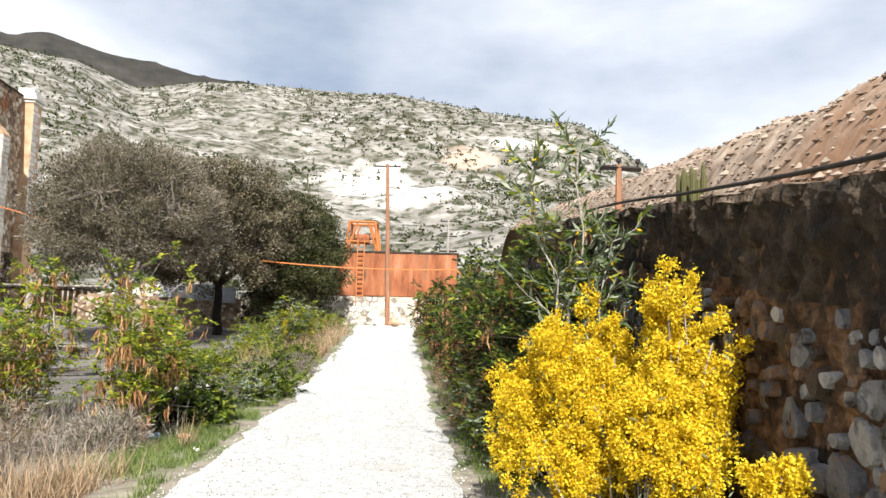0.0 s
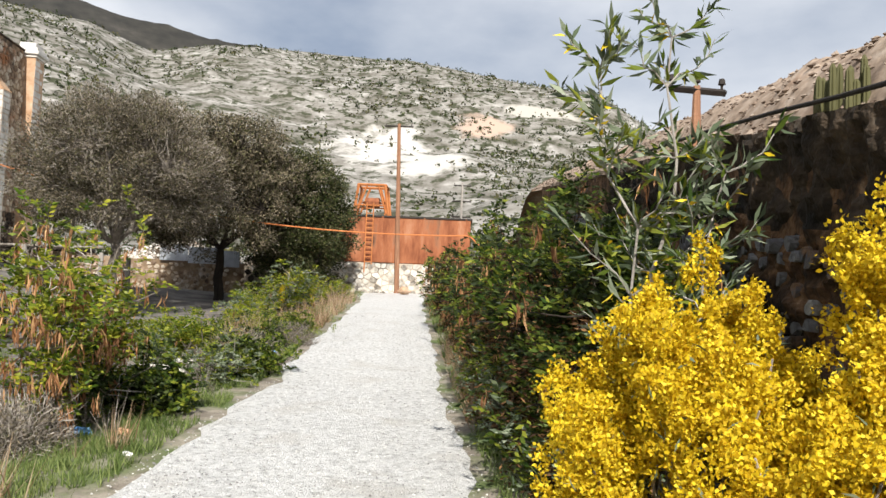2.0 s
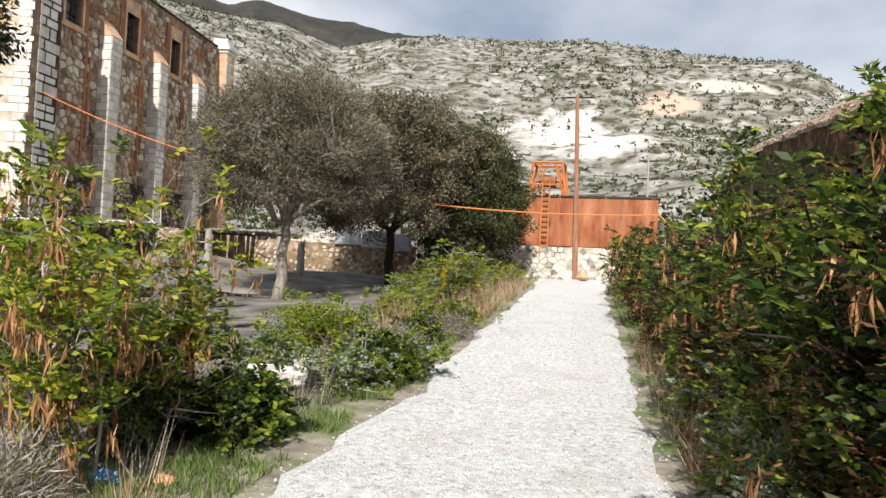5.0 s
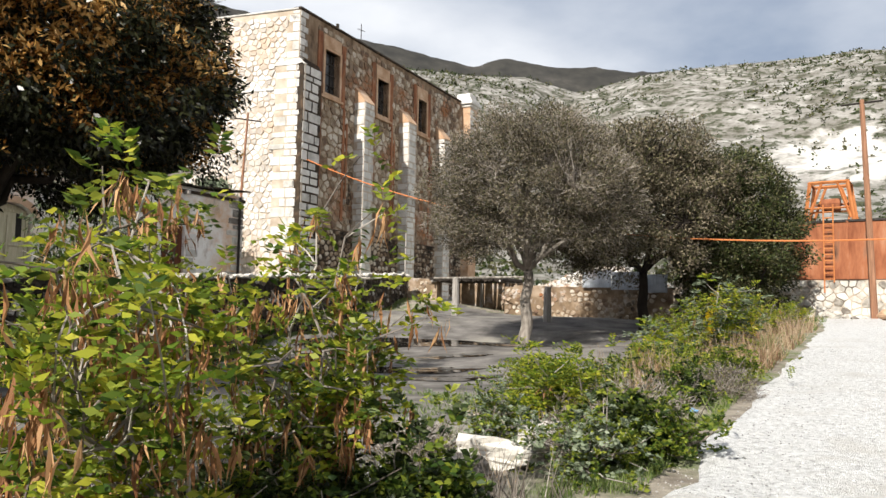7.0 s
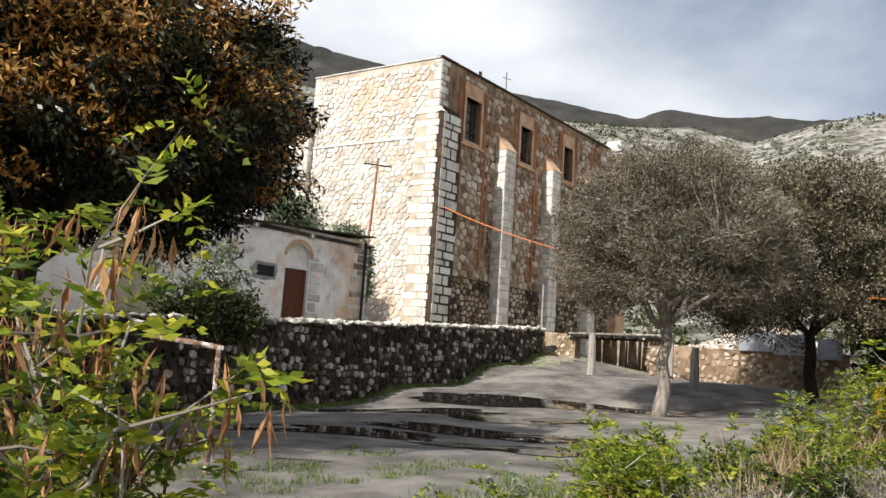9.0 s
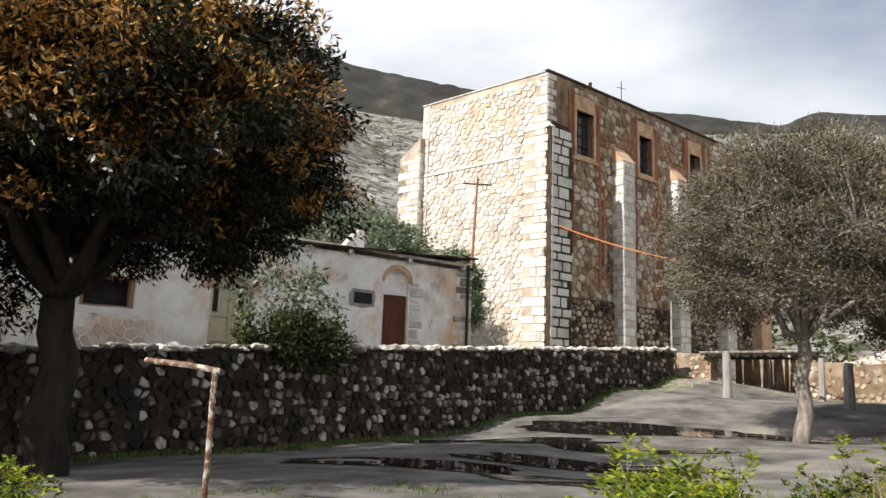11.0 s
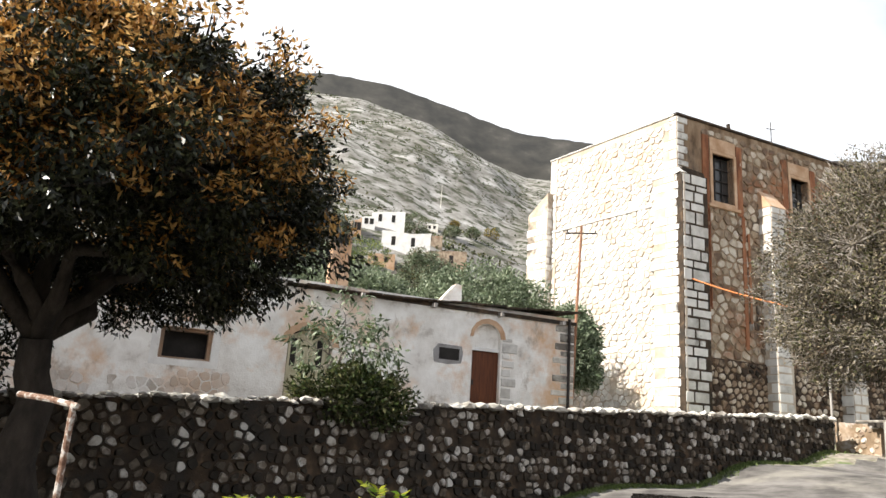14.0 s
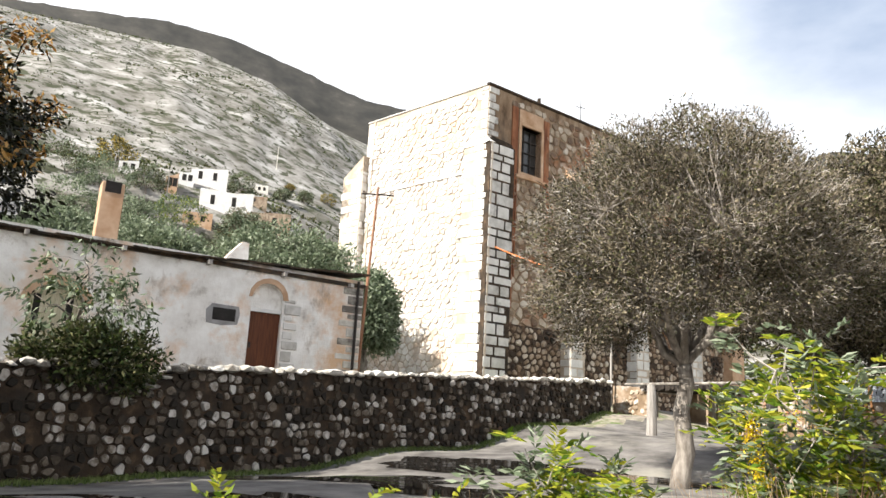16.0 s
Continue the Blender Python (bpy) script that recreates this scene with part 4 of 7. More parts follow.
def build_house():
    hs = thing("house", (-27.3, 24.0, 2.2), "low single-storey house with peeling white plaster behind a stone wall", "house")
    T, B = 6.3, 0.9
    ops = [(-9.9, -8.3, 3.2, 4.2, 0), (-5.85, -4.3, 2.2, 4.1, 0.55), (-0.26, 0.56, 4.12, 4.55, 0), (1.1, 2.3, 2.2, 5.1, 0.55)]
    bm = bmesh.new()
    s = -19.0
    for a, b, z0, z1, rise in ops:
        HOUSE.box(s, a, B, T, -0.55, 0, bm)
        HOUSE.box(a, b, B, z0, -0.55, 0, bm)
        if rise:
            HOUSE.poly([(b, T)] + arch_pts(a, b, z1, rise) + [(a, T)], -0.55, 0, bm)
        else:
            HOUSE.box(a, b, z1, T, -0.55, 0, bm)
        s = b
    HOUSE.box(s, 5.65, B, T, -0.55, 0, bm)
    bmesh.ops.remove_doubles(bm, verts=bm.verts[:], dist=0.001)
    part("facade", bm, M["plaster"], hs, "peeling white and ochre plaster")
    for d0, d1, s0, s1 in ((-6.5, -6.0, -19, 5.65), (-6.0, -0.55, 5.2, 5.65), (-6.0, -0.55, -19, -18.5)):
        part("wall", HOUSE.box(s0, s1, B, T - 0.1, d0, d1), M["plaster"], hs)
    # unseen dark sheet added behind the openings in place of room shade
    part("interior_dark_sheet", HOUSE.box(-18.5, 5.2, B, T - 0.1, -2.2, -2.0), M["dark"], hs)
    # roof slabs, laid edge to edge, a little uneven
    r = np.random.default_rng(9)
    s = -19.4
    while s < 5.7:
        w = r.uniform(0.45, 0.9)
        e = min(s + w, 5.8)
        o, dz = 0.26 + r.uniform(-0.06, 0.09), r.uniform(-0.045, 0.035)
        q = [HOUSE.at(s + 0.01, eave(s) + dz, o), HOUSE.at(e - 0.01, eave(e) + dz, o), HOUSE.at(e - 0.01, eave(e) + 0.35, -6.6), HOUSE.at(s + 0.01, eave(s) + 0.35, -6.6)]
        part("roof_slab", solid(q, (0, 0, 0.06)), M["mortar"], hs, "dark slab roof edge")
        s = e
    part("roof_beam", HOUSE.box(-19, 5.7, 6.02, 6.16, 0, 0.08), M["mortar"], hs)
    for k in range(9):
        a = -17.5 + k * 2.8
        part("rafter_end", HOUSE.box(a, a + 0.12, 5.95, 6.1, 0, 0.34), M["grey_wood"], hs)
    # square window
    w = part("window", HOUSE.box(-9.9, -8.3, 3.2, 4.2, -0.5, -0.46), M["dark"], hs, "unglazed window with its inner shade as a dark sheet")
    for a, b, z0, z1 in ((-9.9, -9.78, 3.2, 4.2), (-8.42, -8.3, 3.2, 4.2), (-9.78, -8.42, 4.1, 4.2), (-9.78, -8.42, 3.2, 3.26)):
        part("frame", HOUSE.box(a, b, z0, z1, -0.45, -0.1), M["plaster_red"], w, "brown wooden lining")
    for a, b, z0, z1 in ((-10.15, -9.92, 2.98, 4.4), (-8.28, -8.05, 2.98, 4.4), (-9.92, -8.28, 4.22, 4.4), (-9.92, -8.28, 2.98, 3.18)):
        part("painted_band", HOUSE.box(a, b, z0, z1, 0, 0.015), M["white"], w)
    # arched double door with two glazed slots
    d = part("double_door", HOUSE.poly([(-5.8, 2.25), (-4.35, 2.25)] + arch_pts(-5.8, -4.35, 4.1, 0.5), -0.3, -0.24), M["pale_wood"], hs, "pale weathered double door with narrow panes")
    for a, b in ((-5.72, -5.5), (-4.78, -4.58)):
        part("pane", HOUSE.box(a, b, 3.35, 4.3, -0.24, -0.225), M["dark"], d)
    for a in (-5.78, -5.1, -4.45):
        part("stile", HOUSE.box(a, a + 0.08, 2.3, 4.2, -0.24, -0.19), M["pale_wood"], d)
    for z in (2.35, 3.2, 4.33):
        part("rail", HOUSE.box(-5.7, -4.45, z, z + 0.09, -0.24, -0.2), M["pale_wood"], d)
    outer, inner = arch_pts(-6.1, -4.05, 4.1, 0.78), arch_pts(-5.85, -4.3, 4.1, 0.55)
    part("arch_band", HOUSE.poly(outer + inner[::-1], 0, 0.03), M["orange_stone"], hs, "ochre arch band")
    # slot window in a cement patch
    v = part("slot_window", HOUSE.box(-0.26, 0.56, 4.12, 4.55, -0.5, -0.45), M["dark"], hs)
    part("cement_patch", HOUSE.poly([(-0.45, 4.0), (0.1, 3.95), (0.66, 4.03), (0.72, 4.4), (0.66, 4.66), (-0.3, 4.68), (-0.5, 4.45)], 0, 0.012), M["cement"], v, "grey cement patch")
    # flat dark plate over the slot, painted as its inner shade
    part("slot_shade", HOUSE.box(-0.26, 0.56, 4.12, 4.55, 0.0, 0.02), M["dark"], v)
    # front door with a plastered arch over it
    fd = part("front_door", HOUSE.box(1.1, 2.3, 2.2, 4.62, -0.22, -0.16), M["wood_door"], hs, "brown metal front door")
    part("lock_plate", HOUSE.box(1.2, 1.28, 3.3, 3.5, -0.16, -0.14), M["iron"], fd)
    part("door_rail", HOUSE.box(1.1, 2.3, 4.6, 4.72, -0.26, -0.08), M["white"], fd)
    part("tympanum", HOUSE.poly([(1.1, 4.7), (2.3, 4.7)] + arch_pts(1.1, 2.3, 5.1, 0.55), -0.25, -0.18), M["plaster"], hs)
    outer, inner = arch_pts(0.98, 2.5, 5.1, 0.74), arch_pts(1.1, 2.3, 5.1, 0.55)
    part("arch_band", HOUSE.poly(outer + inner[::-1], 0, 0.04), M["orange_stone"], hs)
    # bare block courses beside the door and up the corner
    quoins(HOUSE, 2.35, 3.05, 2.2, 5.2, hs, 0.0, 61, course=0.33)
    quoins(HOUSE, 4.6, 5.67, 2.2, 6.0, hs, 0.0, 62, -1, course=0.33, mat="coping")
    stone_stuff("bare_patch", rubble(-9.6, -7.6, 2.0, 2.95, 0.24, 63, gap=0.015, keep=lambda s, z: z < 2.9 - 0.25 * abs(s + 8.4)), HOUSE, 0.03, M["church_stone"], hs, 64, 0.12, (0.85, 0.95))
    stone_stuff("bare_patch", rubble(-15, 5, 1.9, 2.55, 0.22, 65, gap=0.015, keep=lambda s, z: noise.noise(Vector((s * 0.7, z, 3))) > 0.05), HOUSE, 0.03, M["church_stone"], hs, 66, 0.12, (0.85, 0.95))
    part("downpipe", tube([HOUSE.at(5.35, 6.25, 0.1), HOUSE.at(5.35, 4.0, 0.1), HOUSE.at(5.35, 1.8, 0.1)], 0.06, 8), M["iron"], hs, "dark iron downpipe")
    c = part("chimney", Plane((-31.2, 20.4), (0, 1), (1, 0)).box(-0.4, 0.4, 6.0, 9.2, -0.4, 0.4, bevel=0.03), M["orange_stone"], hs, "ochre plastered chimney")
    part("flue", Plane((-31.2, 20.4), (0, 1), (1, 0)).box(-0.28, 0.28, 8.8, 9.23, -0.28, 0.42), M["dark"], c)
    part("parapet_stub", Plane((-31, 25.2), (0, 1), (1, 0)).poly([(-0.7, 6.3), (0.55, 6.3), (0.5, 7.7), (0.25, 7.75), (-0.3, 7.1)], -0.3, 0.3), M["plaster"], hs)
    part("parapet_stub", Plane((-31.5, 22.6), (0, 1), (1, 0)).poly([(-0.4, 6.3), (0.45, 6.3), (0.25, 6.75), (-0.1, 6.85)], -0.3, 0.3), M["orange_stone"], hs)


build_house()
dish = thing("satellite_dish", HOUSE.at(-6.9, 6.35, -1.0), "pale satellite dish standing on the house roof", "satellite dish")
dc, dn = HOUSE.at(-6.9, 7.05, -1.0), Vector((0.75, 0.45, 0.5)).normalized()
bm = bmesh.new()
du = dn.cross(Vector((0, 0, 1))).normalized()
dv = du.cross(dn)
rings = [[bm.verts.new(dc + (du * math.cos(a * math.pi / 10) + dv * math.sin(a * math.pi / 10)) * q + dn * (q * q * 0.35)) for a in range(20)] for q in (0.05, 0.25, 0.45, 0.55)]
for a, b in zip(rings, rings[1:]):
    for k in range(20):
        bm.faces.new((a[k], a[(k + 1) % 20], b[(k + 1) % 20], b[k]))
bm.faces.new(rings[0])
bmesh.ops.solidify(bm, geom=bm.faces[:], thickness=0.015)
part("bowl", bm, M["white"], dish, smooth=True)
part("mast", tube([HOUSE.at(-6.9, 6.3, -1.05), HOUSE.at(-6.9, 7.05, -1.05)], 0.03, 6), M["iron"], dish)
part("feed_arm", tube([dc - dv * 0.5, dc + dn * 0.5], 0.015, 5), M["iron"], dish)

# ---- right-hand wall with its iron rail ----
EAST = Plane((1.95, 0.0), (0, 1), (-1, 0))


def east_top(y):
    return 1.78 + 0.118 * y + 0.03 * noise.noise(Vector((0, y * 1.5, 2)))


def build_east_wall():
    bm = bmesh.new()
    y = -8.0
    while y < 21:
        z0, z1 = near_z(1.6, y) - 0.3, east_top(y) - 0.02
        pts = [EAST.at(y, z0), EAST.at(y + 0.5, z0), EAST.at(y + 0.5, east_top(y + 0.5) - 0.02), EAST.at(y, z1)]
        solid(pts, (0.75, 0, 0), bm)
        y += 0.5
    wall = mesh_object("wall_east", bm, M["east_mortar"])
    tagged(wall, "old rubble wall with crumbling brown mortar and an iron rail on top", "wall", kind="structure")
    # big ragged stones in bands, small ones between them
    band = lambda s, z: noise.noise(Vector((s * 0.55, z * 1.1, 5))) > -0.12
    st = rubble(-6, 18, 0, 4.0, 0.21, 71, aspect=1.1, gap=0.012, skip=0.5, keep=lambda s, z: 0.1 < z < east_top(s) - 0.75 and band(s, z))
    st += rubble(-6, 18, 0, 4.0, 0.1, 72, aspect=1.15, gap=0.008, skip=0.6, keep=lambda s, z: 0.1 < z < east_top(s) - 0.66)
    near = [q for q in st if 2.6 < q[0][0] < 6.6][:300]
    ids = set(id(q) for q in near)
    stone_parts(near, EAST, 0.075, M["east_stone"], wall, 700, round_=0.2, flat=(0.6, 0.95))
    stone_stuff("stones", [q for q in st if id(q) not in ids], EAST, 0.07, M["east_stone"], wall, 72, round_=0.2, flat=(0.6, 0.95))
    V, F, n, ys = [], [], 4, np.arange(-6, 19, 0.16)
    for y in ys:
        o = 0.03 + 0.05 * noise.noise(Vector((0, y * 1.3, 3))) + 0.03 * noise.noise(Vector((0, y * 4, 3)))
        d = 0.07 + 0.05 * noise.noise(Vector((1, y * 1.1, 3))) + 0.05 * noise.noise(Vector((1, y * 4, 3)))
        e = 0.05 * noise.noise(Vector((2, y * 2.5, 3)))
        for q in (EAST.at(y, east_top(y) - d, -0.02), EAST.at(y, east_top(y) - d * 0.7, o), EAST.at(y, east_top(y) + 0.02 + e, o * 0.6), EAST.at(y, east_top(y) + 0.07 + e, -0.6)):
            V.append(q)
    for k in range(len(ys) - 1):
        for q in range(3):
            F.append((k * 4 + q, k * 4 + q + 1, k * 4 + q + 5, k * 4 + q + 4))
    me = bpy.data.meshes.new("mortar_cap")
    me.from_pydata(V, [], F)
    data_object("mortar_cap", me, M["cap_mortar"], wall, "crumbling mortar capping")
    # weathered mortar face
    V, F = [], []
    ys, zs = np.arange(0.4, 12.0, 0.04), np.linspace(0, 1, 76)
    for y in ys:
        z0, z1 = near_z(1.6, y) - 0.1, east_top(y) + 0.02
        for k in zs:
            z = z0 + (z1 - z0) * k
            q = Vector((0, y, z))
            d = 0.03 + 0.075 * noise.noise(q * 2.2) + 0.06 * noise.noise(q * 6.5) + 0.035 * noise.noise(q * 15)
            V.append(EAST.at(y, z, d))
    n = len(zs)
    for a in range(len(ys) - 1):
        for c in range(n - 1):
            F.append((a * n + c, a * n + c + 1, (a + 1) * n + c + 1, (a + 1) * n + c))
    me = bpy.data.meshes.new("mortar_face")
    me.from_pydata(V, [], F)
    data_object("mortar_face", me, [M["east_mortar"], M["east_band"]], wall, "crumbling brown mortar face")
    for p in me.polygons:
        c = V[p.vertices[0]]
        if c.z > east_top(c.y) - 0.62 + 0.09 * noise.noise(Vector((0, c.y * 1.3, 6))):
            p.material_index = 1
    rail = thing("iron_rail", (1.95, 6.0, 2.5), "rusty dark iron rail lying along the wall top", "rail")
    part("rail", tube([EAST.at(y, east_top(y) + 0.08 + 0.02 * math.sin(y), 0.1) for y in np.arange(-6, 10.5, 0.7)], 0.014, 8), M["iron"], rail)


build_east_wall()


# ---- spoil mound heaped against the back of the wall ----
def mound_z(x, y):
    u = x - 2.1
    yy = max(-8.0, min(y, 26.0))
    foot, crest = east_top(yy) - 0.03, 2.62 + 0.1 * yy
    t = max(0.0, min(1.0, u / 0.75))
    z = foot + (crest - foot) * (1 - (1 - t) ** 2) - 0.13 * max(0.0, u - 0.75)
    z += t * (0.09 * noise.noise(Vector((x * 1.6, y * 1.6, 4))) + 0.05 * noise.noise(Vector((x * 5, y * 5, 8))) + 0.02 * noise.noise(Vector((x * 14, y * 14, 2))))
    k = smooth(44, 27, y) * smooth(-13, -8, y) * smooth(13, 8, x)
    return z * k + (near_z(x, y) - 0.3) * (1 - k)


def build_mound():
    xs = [2.1 + 0.06 * i for i in range(24)] + [3.54 + 0.3 * i for i in range(33)]
    ys = [-13 + 0.3 * i for i in range(50)] + [2 + 0.07 * i for i in range(230)] + [18.1 + 0.4 * i for i in range(66)]
    V = [(x, y, mound_z(x, y)) for y in ys for x in xs]
    n = len(xs)
    F = [(j * n + i, j * n + i + 1, j * n + n + i + 1, j * n + n + i) for j in range(len(ys) - 1) for i in range(n - 1)]
    me = bpy.data.meshes.new("mound")
    me.from_pydata(V, [], F)
    tagged(data_object("mound", me, M["mound"]), "brown stony spoil mound heaped behind the rubble wall", "mound", kind="structure")


build_mound()

# ---- rusty water tank at the end of the track ----
TANK = Plane((0.0, 46.0), (1, 0), (0, -1))


def build_tank():
    tk = thing("water_tank", (-4.3, 47.0, 3.0), "long rust-streaked steel water tank on a stone base", "tank")
    part("shell", TANK.box(-12.5, 0.4, 3.04, 5.76, -2.6, 0, bevel=0.03), M["rust"], tk)
    for x in (-10.6, -7.42, -4.9, -2.4, 0.1):
        part("seam", TANK.box(x, x + 0.09, 3.04, 5.8, 0, 0.07), M["rust"], tk)
    part("rim", TANK.box(-12.6, 0.5, 5.76, 5.86, -2.7, 0.06), M["iron"], tk, "dark rim")
    ld = part("ladder", tube([TANK.at(-5.83, 2.4, 0.2), TANK.at(-5.83, 6.6, 0.2)], 0.035, 6), M["rust_frame"], tk, "orange rusted ladder")
    part("ladder_stile", tube([TANK.at(-5.42, 2.9, 0.2), TANK.at(-5.42, 6.6, 0.2)], 0.035, 6), M["rust_frame"], ld)
    for k in range(12):
        z = 3.05 + k * 0.29
        part("rung", tube([TANK.at(-5.83, z, 0.2), TANK.at(-5.42, z, 0.2)], 0.028, 5), M["rust_frame"], ld)
    base = mesh_object("wall_north", TANK.box(-13, 0.6, 0.2, 3.02, -3.0, 0.08), M["church_mortar"])
    tagged(base, "pale rubble stone base under the rusty tank", "wall", kind="structure")
    pl = Plane((0.0, 45.92), (1, 0), (0, -1))
    st = rubble(-9, 0.5, 0.8, 2.98, 0.3, 81, gap=0.012)
    stone_parts(st[:290], pl, 0.05, M["coping"], base, 900, round_=0.12, flat=(0.85, 0.95))
    stone_stuff("stones", rubble(-13, -9.02, 0.6, 2.98, 0.3, 82, gap=0.025), pl, 0.07, M["stone_i"], base, 83)
    tw = thing("steel_tower", (-5.6, 46.9, 5.86), "small orange rusted steel tower standing on the tank", "tower")
    top, bot = 7.7, 5.86
    for x in (-6.54, -4.7):
        for d in (-0.1, -1.6):
            lean = 0.12 if x < -5 else -0.12
            part("post", tube([TANK.at(x - lean, bot, d), TANK.at(x + lean, top, d)], 0.085, 4), M["rust_frame"], tw)
    for d in (-0.1, -1.6):
        part("top_beam", tube([TANK.at(-6.45, top, d), TANK.at(-4.78, top, d)], 0.085, 4), M["rust_frame"], tw)
        part("brace", tube([TANK.at(-6.5, bot + 0.1, d), TANK.at(-5.9, top, d)], 0.06, 4), M["rust_frame"], tw)
        part("brace", tube([TANK.at(-4.7, bot + 0.1, d), TANK.at(-5.25, top, d)], 0.06, 4), M["rust_frame"], tw)
        part("mid_beam", tube([TANK.at(-6.5, bot + 0.6, d), TANK.at(-4.75, bot + 0.6, d)], 0.05, 4), M["rust_frame"], tw)
    for x in (-6.45, -4.78):
        part("side_beam", tube([TANK.at(x, top, -0.1), TANK.at(x, top, -1.6)], 0.085, 4), M["rust_frame"], tw)
        part("side_brace", tube([TANK.at(x, bot, -0.1), TANK.at(x, top, -1.6)], 0.05, 4), M["rust_frame"], tw)
    part("winch", tube([TANK.at(-6.0, 6.7, -0.8), TANK.at(-5.2, 6.7, -0.8)], 0.3, 10), M["rust"], tw, "rusted winch drum")
    part("winch_shaft", tube([TANK.at(-6.5, 6.7, -0.8), TANK.at(-4.7, 6.7, -0.8)], 0.06, 6), M["rust"], tw)
    # heap of stones at the foot
    r = np.random.default_rng(3)
    hp = thing("stone_heap", (-6.2, 44.6, 1.15), "heap of bluish broken stones below the tank", "stones")
    for k in range(60):
        x, y = -6.2 + r.normal(0, 0.8), 45.1 + r.uniform(-0.9, 0.5)
        z = near_z(x, y) + max(0, 0.7 - 0.45 * abs(x + 6.2)) * (0.5 + 0.5 * (y - 44.2)) * r.random()
        lump("stone", (x, y, z), r.uniform(0.12, 0.26), M["coping"], hp, k)


build_tank()


# ---- poles, cable ----
def utility_pole(at, h, lean, arms, r0, mat, label, insul=3):
    po = thing("utility_pole", at, label, "pole")
    b = Vector(at)
    t = b + Vector((lean[0], lean[1], h))
    part("shaft", tube([b - Vector((0, 0, 0.4)), b.lerp(t, 0.5), t], [r0, r0 * 0.85, r0 * 0.65], 8), M[mat], po)
    for dz, dx, dy, th in arms:
        c = t + Vector((0, 0, dz))
        v = Vector((dx, dy, 0))
        arm = part("crossarm", tube([c - v, c + v], th, 4), M["iron"], po, "dark crossarm")
        for k in range(insul):
            q = c - v + v * 2 * (0.06 + 0.88 * k / max(1, insul - 1))
            part("insulator", tube([q, q + Vector((0, 0, th + 0.03)), q + Vector((0, 0, th + 0.04)), q + Vector((0, 0, th + 0.09))], [0.012, 0.012, 0.035, 0.025], 8), M["iron"], arm)
    return po


utility_pole((-3.75, 45.0, near_z(-3.75, 45.0)), 10.0, (-0.3, 0), [(-0.15, 0.85, 0, 0.05)], 0.15, "pole", "tall weathered reddish wooden pole at the end of the track")
utility_pole((-0.2, 48.5, 2.5), 5.9, (0, 0), [(-0.2, 0.55, 0, 0.04), (-1.2, 0.6, 0, 0.04), (-2.2, 0.6, 0, 0.05)], 0.09, "grey_wood", "pale pole with stacked crossarms behind the tank", 2)
utility_pole((-28.85, 30.05, 2.3), 8.25, (0.3, 0.2), [(-0.35, 0.3, 0.6, 0.035)], 0.075, "pole", "leaning wooden pole with one crossarm beside the house", 3)
utility_pole((2.02, 8.72, 2.78), 0.63, (0, 0), [(-0.04, 0.27, 0.05, 0.035)], 0.05, "pole", "short post with dark crossarm and insulators behind the wall", 3)
utility_pole((-30.3, 45.2, 2.6), 3.6, (0, 0), [], 0.07, "grey_wood", "thin pale post at the end of the stone wall", 0)


def sag(a, b, drop, n=24):
    a, b = Vector(a), Vector(b)
    return [a.lerp(b, k / n) - Vector((0, 0, drop * 4 * (k / n) * (1 - k / n))) for k in range(n + 1)]


cab = thing("orange_cable", (-36, 41, 11), "orange cable slung from the church corner across the lot", "cable")
part("cable", tube(sag(SIDE.at(0.5, 11.0, 0.35), (0.3, 37.6, 4.2), 2.0) + sag((0.3, 37.6, 4.2), (4.6, 36.6, near_z(4.6, 36.6) + 0.1), 0.1), 0.035, 5), M["cable"], cab)

# ---- far end of the lot ----
FARW = Plane((-29.6, 45.6), (20.6, 1.6), (0, -1))


